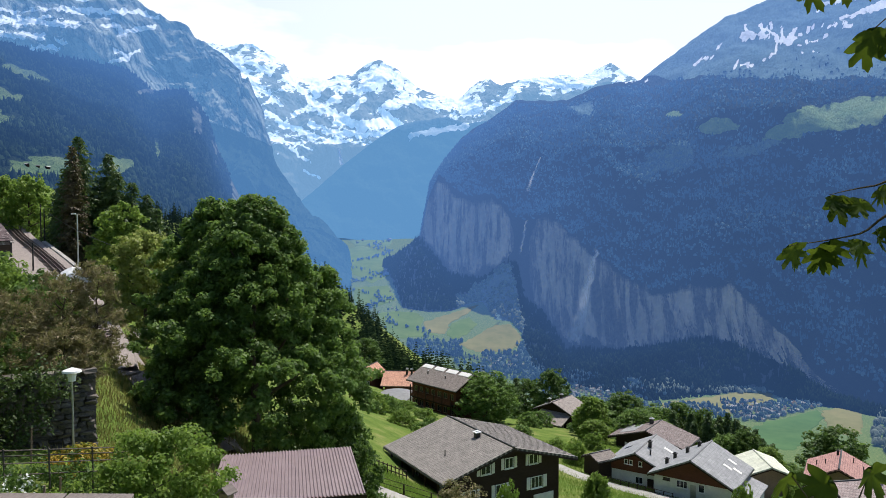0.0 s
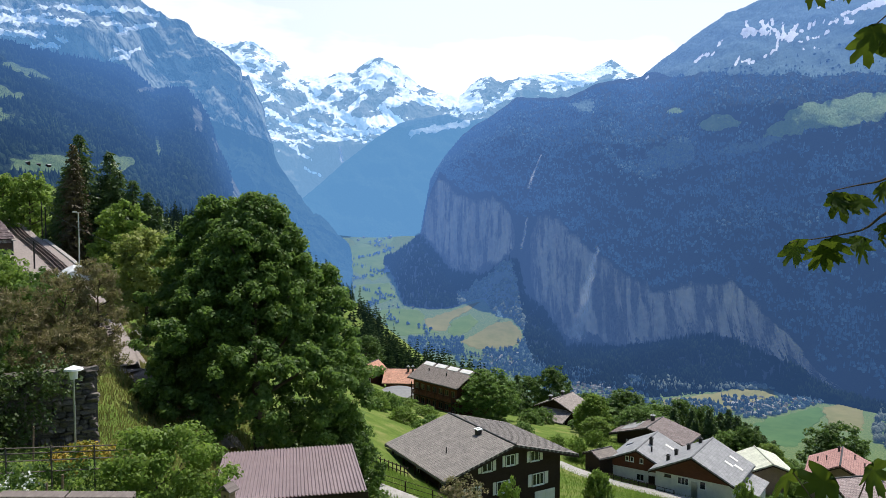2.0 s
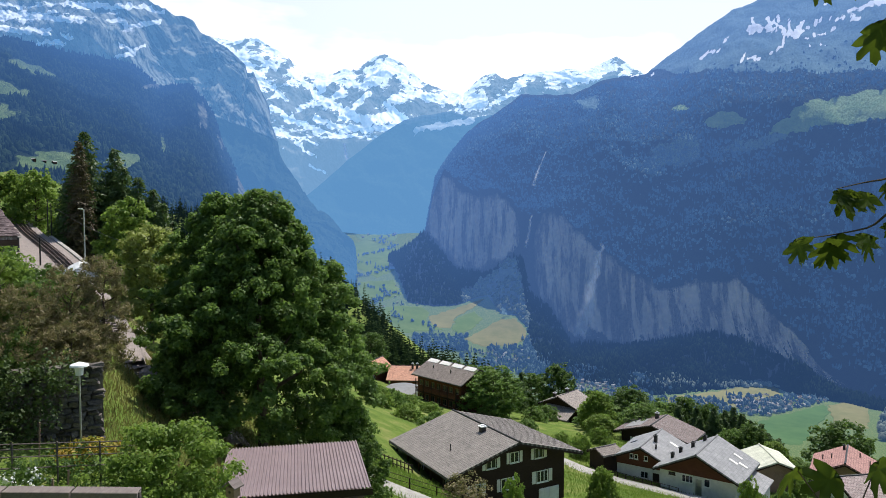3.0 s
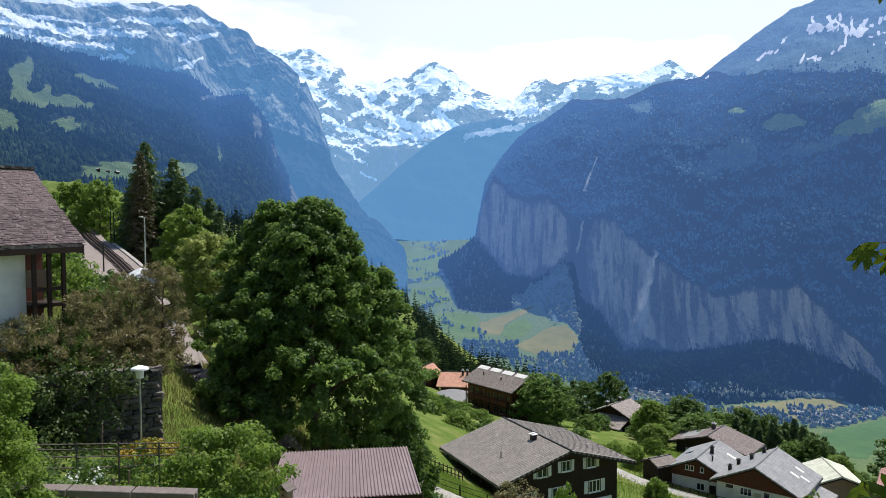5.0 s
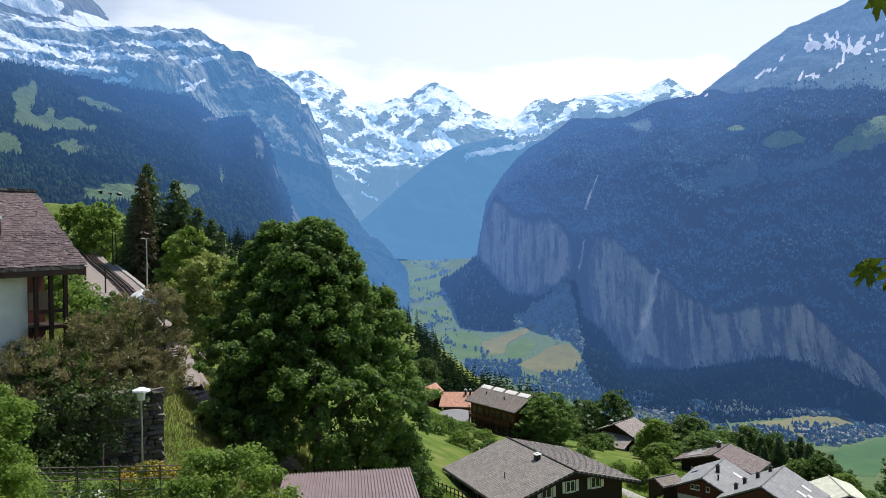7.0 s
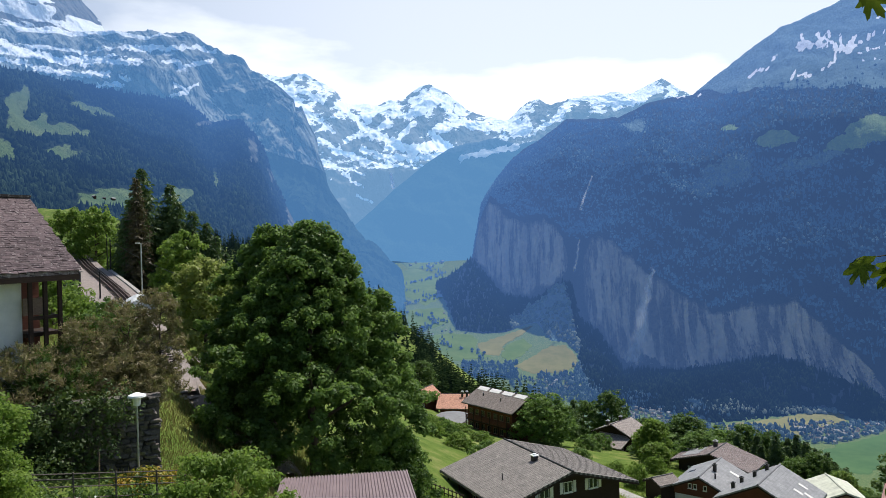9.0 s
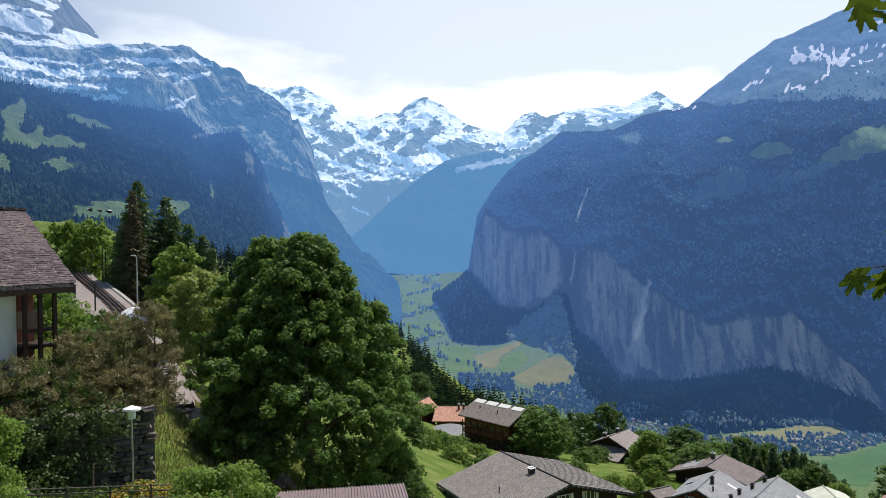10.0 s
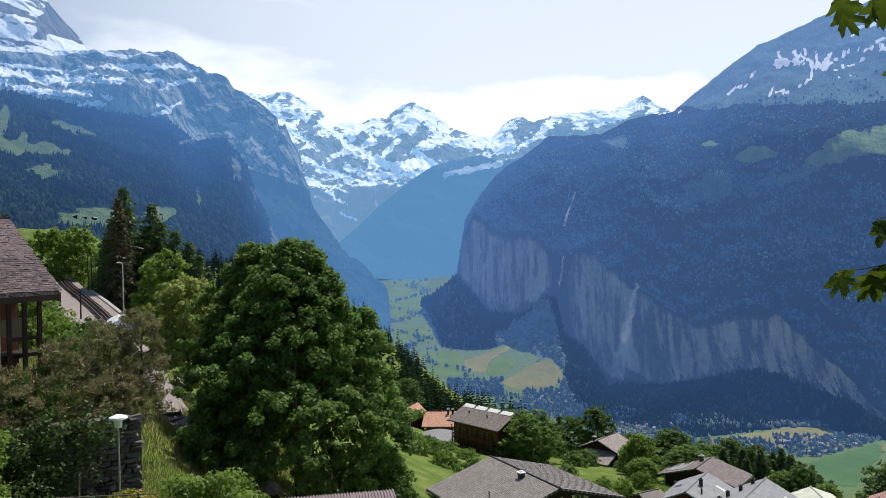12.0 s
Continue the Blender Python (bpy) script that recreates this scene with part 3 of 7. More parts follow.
def cover_range(x, y, z, v, nz):
    a, e = x / y, z / y
    w = 0.0030
    # long snowfields lying down the left ridges
    left = [streak(a, e, w * 2.2, (-0.3204, 0.2331), (-0.2923, 0.2145), (-0.2686, 0.1889)), streak(a, e, w, (-0.2542, 0.1788), (-0.2249, 0.1539)), streak(a, e, w * 1.5, (-0.2119, 0.1932), (-0.1805, 0.1604), (-0.1332, 0.1350)),
            streak(a, e, w * 0.9, (-0.2900, 0.2230), (-0.2600, 0.2140), (-0.2390, 0.1990)), streak(a, e, w * 1.3, (-0.2469, 0.1467), (-0.2135, 0.1257), (-0.1658, 0.1083), (-0.1299, 0.1049)), streak(a, e, w, (-0.1974, 0.1935), (-0.1678, 0.1876))]
    # the bowl below the middle peak
    bowl = [streak(a, e, w * 2.4, (-0.1727, 0.1545), (-0.1175, 0.1266), (-0.0619, 0.1303)), streak(a, e, w * 1.9, (-0.1576, 0.1825), (-0.1163, 0.1732), (-0.0940, 0.1803)), streak(a, e, w * 1.2, (-0.1110, 0.1635), (-0.1330, 0.1421)),
            streak(a, e, w * 1.9, (-0.0852, 0.1492), (-0.0621, 0.1241)), streak(a, e, w * 1.6, (-0.1813, 0.1271), (-0.1416, 0.1155), (-0.0860, 0.1138)), streak(a, e, w * 1.1, (-0.1130, 0.1950), (-0.0930, 0.2080))]
    # the saddle and the peaks beyond it
    right = [streak(a, e, w * 2.0, (-0.0645, 0.1894), (-0.0533, 0.1639), (0.0014, 0.1534)), streak(a, e, w * 5.0, (0.0003, 0.1690), (0.0400, 0.1520)), streak(a, e, w * 1.4, (0.0291, 0.1688), (0.0489, 0.1837)), streak(a, e, w * 1.4, (0.0597, 0.1467), (0.1029, 0.1756)),
             streak(a, e, w * 3.0, (0.1125, 0.1931), (0.1683, 0.1864)), streak(a, e, w * 2.0, (0.1682, 0.1786), (0.2257, 0.1997)), streak(a, e, w * 0.5, (-0.1925, 0.0655), (-0.1671, 0.0513)), streak(a, e, w * 0.6, (-0.2264, 0.1110), (-0.2003, 0.0903), (-0.1850, 0.0760)), streak(a, e, w * 0.5, (-0.2088, 0.1010), (-0.1800, 0.0940))]
    fields = np.maximum.reduce(left + bowl + right)
    slant = fbm((a + 0.9 * e) * 30, (e - 0.6 * a) * 75, 5, 23, 0.55)
    scattered = 0.34 + 0.75 * slant + 0.30 * smooth01((e - 0.15) / 0.06) - 0.55 * smooth01((0.118 - e) / 0.045)
    ribbon = 0.55 * np.clip(1 - np.abs(e - 0.108 - 0.02 * a - 0.005 * fbm(a * 60, e * 60, 3, 29)) / 0.010, 0, 1) * smooth01((a + 0.25) / 0.03)
    return {"rock": 1 + 0 * x, "meadow": 0 * x, "snow": np.maximum(0.88 * fields, np.maximum(scattered, ribbon))}


def cover_jung(x, y, z, v, nz):
    a, e = x / y, z / y
    band = np.sin(z / 15 + x / 90 + 5 * fbm(x / 200, z / 110, 5, 8))
    bare = smooth01((a + 0.622 - 0.6 * (e - 0.37) + 0.012 * fbm(a * 60, e * 60, 4, 28)) / 0.012) * smooth01((e - 0.325) / 0.012)
    return {"rock": 1 + 0 * x, "meadow": 0 * x, "snow": 0.72 + 0.24 * band + 0.6 * fbm(x / 70, z / 45, 5, 18) - 0.55 * bare}


def cover_schwarz(x, y, z, v, nz):
    band = np.sin(z / 13 - x / 150 + 5.0 * fbm(x / 260, z / 90, 4, 9)) * 0.7 + 0.5 * fbm(x / 90, z / 40, 4, 10)
    west = smooth01((-950 - x) / 350)
    sn = (0.22 + 0.42 * band + 0.12 * west) * smooth01((z - 480) / 120) * (0.35 + 0.65 * west)
    a, e = x / y, z / y
    sn = np.maximum.reduce([sn, streak(a, e, 0.0036, (-0.5246, 0.2872), (-0.4727, 0.2825), (-0.4159, 0.2836)), streak(a, e, 0.0045, (-0.6670, 0.2855), (-0.6301, 0.2738), (-0.5775, 0.2691), (-0.5018, 0.2646)), streak(a, e, 0.0036, (-0.6596, 0.2623), (-0.6043, 0.2525), (-0.5518, 0.2489)),
                            streak(a, e, 0.0023, (-0.5890, 0.2332), (-0.5260, 0.2343)), streak(a, e, 0.0018, (-0.5309, 0.2461), (-0.5180, 0.2416)), streak(a, e, 0.0027, (-0.4680, 0.2657), (-0.4321, 0.2558), (-0.3959, 0.2618)),
                            streak(a, e, 0.0023, (-0.4590, 0.2142), (-0.4383, 0.2159), (-0.4172, 0.2327)), streak(a, e, 0.0018, (-0.4534, 0.2315), (-0.4381, 0.2224)), streak(a, e, 0.0027, (-0.4160, 0.2801), (-0.3905, 0.2741)),
                            streak(a, e, 0.0036, (-0.7304, 0.3111), (-0.6776, 0.2859), (-0.6512, 0.2797)), streak(a, e, 0.0032, (-0.7421, 0.2758), (-0.6992, 0.2766), (-0.6622, 0.2649))])
    return {"rock": np.maximum(smooth01((z - 230 + 170 * fbm(x / 120 + z / 120, z / 300, 4, 4)) / 120), 0.34 + 0.5 * fbm((x + z) / 60, (z - x) / 400, 4, 14)), "meadow": 0 * x, "snow": sn}


def cover_centre(x, y, z, v, nz):
    a, e = x / y, z / y
    patch = np.maximum(streak(a, e, 0.0042, (-0.045, 0.1125), (-0.015, 0.1190), (0.0303, 0.1248)), 0.7 * streak(a, e, 0.003, (0.015, 0.1340), (0.060, 0.1380)))
    return {"rock": 0.12 + 0.5 * smooth01((e - 0.108) / 0.02) + 0.3 * fbm((a + e) * 30, (e - a) * 8, 4, 6), "meadow": 0 * x, "snow": patch}


def cover_mid(x, y, z, v, nz):
    a, e = x / y, z / y
    mead = np.maximum.reduce([spot(a, e, -0.685, 0.206, 0.018, 0.030, 0.0), spot(a, e, -0.660, 0.178, 0.038, 0.015, 0.0, 5), spot(a, e, -0.615, 0.170, 0.030, 0.011, -0.1, 6), spot(a, e, -0.58, 0.200, 0.042, 0.006, -0.35, 12),
                              spot(a, e, -0.725, 0.146, 0.030, 0.018, 0.0, 7), spot(a, e, -0.615, 0.138, 0.026, 0.010, -0.1, 13), spot(a, e, -0.545, 0.068, 0.055, 0.013, -0.05, 14), spot(a, e, -0.455, 0.072, 0.022, 0.012, 0.0, 17),
                              spot(a, e, -0.395, 0.095, 0.004, 0.016, -1.0, 18)])
    mead = mead - 1.2 * spot(a, e, -0.667, 0.193, 0.010, 0.006, 0.0, 33) - 1.2 * spot(a, e, -0.637, 0.184, 0.007, 0.005, 0.0, 34)
    mead = mead * np.clip(0.75 + 1.4 * (fbm(a * 45, e * 70, 4, 19) + 0.35), 0, 1)
    rock = np.maximum.reduce([0.6 * spot(a, e, -0.340, 0.132, 0.012, 0.026, -0.8, 9), 0.6 * spot(a, e, -0.316, 0.092, 0.007, 0.020, -0.8, 10), spot(a, e, -0.411, 0.173, 0.014, 0.005, 0.2, 8), spot(a, e, -0.285, 0.06, 0.012, 0.05, -1.2, 11)])
    return {"rock": rock, "meadow": mead, "snow": 0 * x}


def cover_right(x, y, z, v, nz):
    a, e = x / y, z / y
    rock = np.clip(1.25 - np.abs(v - 1.5) * 1.6, 0, 1) * np.interp(a, [-0.08, 0.09, 0.10, 0.12, 0.13, 0.42, 0.50, 0.55, 0.6], [0.85, 0.85, 0.4, 0.5, 1.0, 1.0, 0.9, 0.6, 0.0])
    rock = rock * (0.15 + 0.85 * smooth01((0.80 - nz) / 0.14))
    alp = 0.9 * smooth01((e - np.interp(a, [0.0, 0.14, 0.20, 0.26, 0.30, 0.60], [0.30, 0.163, 0.172, 0.187, 0.190, 0.186]) - 0.012 * fbm(a * 25, e * 40, 4, 88)) / 0.008)
    wob = 0.010 * fbm(a * 60, e * 60, 4, 36)
    fan = 0.9 * smooth01(np.minimum(0.0937 + 0.197 * (-0.0644 - e) - a + wob, -0.0644 - 0.647 * (0.0937 - a) - e + wob) / 0.006 + 0.5) * smooth01((a - 0.015) / 0.01)
    # the spot at 0.306 is pale cover put in for sunlit thin forest
    alp = np.maximum.reduce([alp, 0.62 * spot(a, e, 0.306, 0.080, 0.05, 0.034, 0.25, 35), fan, 0.8 * spot(a, e, 0.165, 0.176, 0.020, 0.006, 0.2, 37), 0.55 * spot(a, e, 0.42, 0.095, 0.06, 0.012, 0.2, 39), spot(a, e, 0.194, 0.150, 0.02, 0.01, 0.0, 38)])
    mead = np.maximum.reduce([spot(a, e, 0.46, 0.118, 0.02, 0.008, 0.5, 3), spot(a, e, 0.505, 0.134, 0.042, 0.019, 0.3, 4), spot(a, e, 0.580, 0.146, 0.055, 0.021, 0.15, 5), spot(a, e, 0.378, 0.126, 0.030, 0.013, 0.1, 5), spot(a, e, 0.32, 0.143, 0.012, 0.004, 0.0, 15),
                              spot(a, e, 0.194, 0.147, 0.008, 0.005, 0.0, 16) * 0.8])
    w = 0.0017
    snow = np.maximum.reduce([streak(a, e, w * 2.6, (0.4120, 0.2480), (0.4270, 0.2500), (0.4429, 0.2490)), streak(a, e, w * 1.8, (0.4611, 0.2440), (0.4794, 0.2440)), streak(a, e, w, (0.4169, 0.2624), (0.4188, 0.2485), (0.435, 0.2455), (0.4513, 0.2457)), streak(a, e, w * 1.3, (0.4233, 0.2490), (0.4329, 0.250), (0.4444, 0.2628)), streak(a, e, w, (0.4418, 0.2489), (0.437, 0.2646)),
                              streak(a, e, w, (0.4485, 0.2494), (0.4519, 0.2656)), streak(a, e, w, (0.4554, 0.257), (0.461, 0.2476), (0.4623, 0.2391), (0.4591, 0.2316), (0.4485, 0.2212), (0.4379, 0.2155)),
                              streak(a, e, w * 1.3, (0.4637, 0.2635), (0.4685, 0.2496), (0.475, 0.2447)), streak(a, e, w, (0.4645, 0.239), (0.4809, 0.243), (0.493, 0.2539), (0.5109, 0.2631)), streak(a, e, w, (0.475, 0.2455), (0.4858, 0.2603))])
    snow = np.maximum.reduce([snow, streak(a, e, w * 1.3, (0.3482, 0.2112), (0.3574, 0.217), (0.3696, 0.2235)), streak(a, e, w * 0.7, (0.3765, 0.2309), (0.3857, 0.2383)), streak(a, e, w, (0.4012, 0.2069), (0.4075, 0.2167)),
                              streak(a, e, w * 0.8, (0.4087, 0.2066), (0.4207, 0.2123)), streak(a, e, w * 0.8, (0.4198, 0.2047), (0.4341, 0.2118)), streak(a, e, w * 0.8, (0.4881, 0.2396), (0.5103, 0.2418), (0.5266, 0.248)),
                              streak(a, e, w * 0.8, (0.4951, 0.2263), (0.5136, 0.2287), (0.5284, 0.2319)), streak(a, e, w, (0.5218, 0.2604), (0.5388, 0.2628), (0.5622, 0.2641)), streak(a, e, w, (0.5129, 0.2829), (0.5227, 0.2924), (0.5412, 0.2962), (0.57, 0.30)),
                              streak(a, e, w * 0.7, (0.2722, 0.1869), (0.2813, 0.1897)), streak(a, e, w * 0.6, (0.2471, 0.1862), (0.2585, 0.1874)), spot(a, e, 0.60, 0.29, 0.05, 0.006, 0.3, 24)])
    return {"rock": rock, "meadow": mead, "snow": snow, "alp": alp}


crest_range = [(-1590, 4315, 1095), (-1435, 4370, 1050), (-1320, 4460, 1050), (-1250, 4485, 1075), (-1180, 4500, 1080), (-1015, 4540, 990), (-925, 4615, 895), (-745, 4650, 890), (-680, 4715, 930), (-605, 4725, 930), (-500, 4790, 1010), (-400, 4800, 1025), (-310, 4805, 980), (-160, 4760, 855), (-50, 4710, 795), (95, 4655, 760), (230, 4650, 865), (300, 4645, 885), (375, 4640, 845), (535, 4620, 890), (745, 4595, 895), (850, 4575, 885), (935, 4560, 930), (1020, 4485, 940), (1135, 4455, 870), (1320, 4410, 770)]
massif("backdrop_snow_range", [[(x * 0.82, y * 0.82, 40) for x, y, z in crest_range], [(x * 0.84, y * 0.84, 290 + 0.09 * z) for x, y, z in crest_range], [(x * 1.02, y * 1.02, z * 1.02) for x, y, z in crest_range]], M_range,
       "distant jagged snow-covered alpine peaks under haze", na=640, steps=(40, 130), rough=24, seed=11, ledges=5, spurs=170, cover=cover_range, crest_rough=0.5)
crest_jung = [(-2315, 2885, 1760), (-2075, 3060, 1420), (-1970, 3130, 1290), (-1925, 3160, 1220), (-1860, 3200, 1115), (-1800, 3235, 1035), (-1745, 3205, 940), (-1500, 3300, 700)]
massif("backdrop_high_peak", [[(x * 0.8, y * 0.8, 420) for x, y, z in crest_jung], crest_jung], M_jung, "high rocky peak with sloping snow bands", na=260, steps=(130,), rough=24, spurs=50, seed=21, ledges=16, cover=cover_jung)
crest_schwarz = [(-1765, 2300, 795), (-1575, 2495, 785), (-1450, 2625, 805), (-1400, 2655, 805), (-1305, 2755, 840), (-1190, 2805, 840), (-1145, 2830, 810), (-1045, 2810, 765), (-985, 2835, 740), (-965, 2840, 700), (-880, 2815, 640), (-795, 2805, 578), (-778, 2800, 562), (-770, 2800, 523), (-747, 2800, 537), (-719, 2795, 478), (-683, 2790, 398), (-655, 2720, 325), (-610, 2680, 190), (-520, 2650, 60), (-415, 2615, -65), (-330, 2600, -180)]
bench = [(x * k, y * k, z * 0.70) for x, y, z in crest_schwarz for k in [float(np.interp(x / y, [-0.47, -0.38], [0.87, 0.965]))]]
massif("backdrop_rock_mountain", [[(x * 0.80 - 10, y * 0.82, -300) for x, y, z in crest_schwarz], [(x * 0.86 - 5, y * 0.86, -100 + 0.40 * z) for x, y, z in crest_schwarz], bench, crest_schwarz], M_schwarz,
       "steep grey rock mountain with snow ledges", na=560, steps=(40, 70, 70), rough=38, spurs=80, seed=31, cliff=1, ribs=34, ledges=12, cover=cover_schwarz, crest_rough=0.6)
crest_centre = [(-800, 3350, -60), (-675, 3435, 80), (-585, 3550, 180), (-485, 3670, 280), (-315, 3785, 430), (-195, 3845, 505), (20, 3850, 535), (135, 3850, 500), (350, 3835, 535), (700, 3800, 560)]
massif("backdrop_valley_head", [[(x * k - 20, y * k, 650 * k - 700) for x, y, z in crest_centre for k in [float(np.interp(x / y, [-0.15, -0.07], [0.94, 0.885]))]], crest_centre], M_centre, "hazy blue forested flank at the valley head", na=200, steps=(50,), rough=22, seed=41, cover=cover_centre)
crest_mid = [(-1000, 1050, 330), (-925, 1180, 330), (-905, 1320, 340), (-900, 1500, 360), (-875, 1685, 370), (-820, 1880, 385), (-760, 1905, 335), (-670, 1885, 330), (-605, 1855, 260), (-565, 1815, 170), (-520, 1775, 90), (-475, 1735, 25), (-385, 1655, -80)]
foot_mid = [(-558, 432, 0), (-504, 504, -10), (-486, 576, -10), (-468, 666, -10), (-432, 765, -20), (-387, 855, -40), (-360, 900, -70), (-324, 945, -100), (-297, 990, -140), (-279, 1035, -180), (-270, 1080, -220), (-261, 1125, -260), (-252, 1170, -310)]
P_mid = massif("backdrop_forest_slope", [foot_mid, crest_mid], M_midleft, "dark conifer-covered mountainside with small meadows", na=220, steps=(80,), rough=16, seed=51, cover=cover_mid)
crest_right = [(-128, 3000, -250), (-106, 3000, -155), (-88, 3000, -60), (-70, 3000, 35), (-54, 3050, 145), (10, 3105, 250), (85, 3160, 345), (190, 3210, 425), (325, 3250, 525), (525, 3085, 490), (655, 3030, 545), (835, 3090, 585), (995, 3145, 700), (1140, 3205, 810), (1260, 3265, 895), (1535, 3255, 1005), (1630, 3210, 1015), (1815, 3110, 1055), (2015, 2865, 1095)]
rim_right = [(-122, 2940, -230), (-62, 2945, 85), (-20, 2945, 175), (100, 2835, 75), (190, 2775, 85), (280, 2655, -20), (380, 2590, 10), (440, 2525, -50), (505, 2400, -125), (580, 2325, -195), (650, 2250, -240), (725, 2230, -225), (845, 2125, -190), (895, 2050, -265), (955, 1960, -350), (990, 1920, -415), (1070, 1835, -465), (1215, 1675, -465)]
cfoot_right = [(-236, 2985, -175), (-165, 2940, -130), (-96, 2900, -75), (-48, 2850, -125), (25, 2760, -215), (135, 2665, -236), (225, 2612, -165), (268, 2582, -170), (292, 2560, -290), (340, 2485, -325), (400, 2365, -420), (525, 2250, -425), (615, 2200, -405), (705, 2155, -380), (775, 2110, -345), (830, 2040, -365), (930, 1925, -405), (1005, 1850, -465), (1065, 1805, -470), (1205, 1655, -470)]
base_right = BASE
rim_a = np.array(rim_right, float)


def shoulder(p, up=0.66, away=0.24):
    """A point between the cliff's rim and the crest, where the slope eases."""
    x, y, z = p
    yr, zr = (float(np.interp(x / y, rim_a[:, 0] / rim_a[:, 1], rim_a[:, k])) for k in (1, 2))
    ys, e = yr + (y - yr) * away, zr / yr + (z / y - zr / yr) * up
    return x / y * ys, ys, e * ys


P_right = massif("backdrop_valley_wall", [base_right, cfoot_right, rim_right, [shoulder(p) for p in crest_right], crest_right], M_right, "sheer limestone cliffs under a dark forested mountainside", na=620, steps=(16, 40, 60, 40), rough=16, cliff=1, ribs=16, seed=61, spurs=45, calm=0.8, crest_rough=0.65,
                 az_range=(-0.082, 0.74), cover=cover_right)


# ---- trees ----
def leaf_cards(centres, n, spread, size, gen, up=0.7, squash=0.8, slim=0.0):
    """Small folded leaf clumps scattered round the centres; returns vertices and quads."""
    c = centres[gen.integers(0, len(centres), n)]
    sp = spread if np.isscalar(spread) else spread[gen.integers(0, len(centres), n)][:, None]
    off = gen.normal(size=(n, 3))
    off /= np.linalg.norm(off, axis=1)[:, None]
    off *= (gen.random((n, 1)) ** 0.45) * sp
    off[:, 2] *= squash
    p = c + off
    nrm = off / (np.linalg.norm(off, axis=1)[:, None] + 1e-6) + gen.normal(size=(n, 3)) * 0.6
    nrm[:, 2] += up
    nrm /= np.linalg.norm(nrm, axis=1)[:, None]
    t = np.cross(nrm, gen.normal(size=(n, 3)))
    if slim:
        t = gen.normal(size=(n, 3)) * 0.5 + off / (np.linalg.norm(off, axis=1)[:, None] + 1e-6) * 0.8
        t[:, 2] += 0.5
    t /= np.linalg.norm(t, axis=1)[:, None] + 1e-9
    b = np.cross(nrm, t)
    b *= 1 - slim
    s = size * gen.uniform(0.6, 1.4, (n, 1))
    v = np.stack([p - t * s * 0.5, p - b * s * 0.38 + nrm * s * 0.12, p + t * s * 0.6 - nrm * s * 0.1, p + b * s * 0.38 + nrm * s * 0.12], 1).reshape(-1, 3)
    return v, np.arange(n * 4).reshape(n, 4)


def limbs(bm, base, top, r, gen, count=7, reach=4.0, start=0.35):
    base, top = Vector(base), Vector(top)
    pts = [base.lerp(top, k / 5) + Vector((gen.normal() * 0.12, gen.normal() * 0.12, 0)) * (k > 0) for k in range(6)]
    for k in range(5):
        tube(bm, pts[k], pts[k + 1], r * (1 - k * 0.17), r * (1 - (k + 1) * 0.17), 8, False)
    for i in range(count):
        f = start + (1 - start) * i / count
        p = base.lerp(top, f)
        a = i * 2.4 + gen.random()
        ln = reach * (1.1 - 0.6 * f)
        e = p + Vector((math.cos(a) * ln, math.sin(a) * ln, ln * 0.75))
        mdl = p.lerp(e, 0.5) + Vector((0, 0, -0.12 * ln))
        tube(bm, p, mdl, r * 0.4 * (1.1 - f * 0.6), r * 0.26, 6, False)
        tube(bm, mdl, e, r * 0.26, r * 0.07, 6, False)
    return bm


def broadleaf(name, x, y, z, height, width, leaves, size, material, label, category="tree", lobes=26, seed=1, low=0.22, group="", shape=None, lobe=0.17, slim=0.0, dome=False, shell=(0.5, 0.86), clumps=12, fluff=0.0):
    """A tree: tapered trunk with limbs, and a crown of leaf clumps in uneven lobes."""
    gen = np.random.default_rng(seed)
    t = thing(name, x, y, z, 0, label, category, group)
    part("trunk", limbs(bmesh.new(), (0, 0, -0.4), (0, 0, height * 0.8), max(0.06, height * 0.022), gen, 9, width * 0.36), M_bark, t)
    c = []
    for i in range(lobes):
        f = (i + 0.5) / lobes
        h = low + (1 - low) * f
        prof = math.sin(math.pi * min(1, (h - low) / (1 - low) * 0.86 + 0.13)) ** 0.7 if shape is None else float(np.interp(h, *shape))
        a = i * 2.399 + gen.random() * 0.5
        rr = width * 0.5 * prof * gen.uniform(*shell)
        c.append((rr * math.cos(a), rr * math.sin(a), h * height * 0.94))
    c = np.array(c)
    sp = np.full(len(c), width * lobe) * gen.uniform(0.75, 1.25, len(c))
    sub, subs = [], []
    for p, s in zip(c, sp):
        d = gen.normal(size=(clumps, 3))
        d /= np.linalg.norm(d, axis=1)[:, None]
        d[:, 2] = np.where(gen.random(clumps) < (0.8 if dome else 0.2), np.abs(d[:, 2]), d[:, 2]) * 0.85
        sub.append(p + d * s * gen.uniform(0.75, 1.05, (clumps, 1)))
        subs.append(np.full(clumps, s * (fluff or (0.31 if dome else 0.42))))
    sub, subs = np.concatenate(sub), np.concatenate(subs)
    v, q = leaf_cards(sub, leaves, float(subs.mean()), size, gen, slim=slim)
    mesh_np("crown", v, q, material, t)
    return t


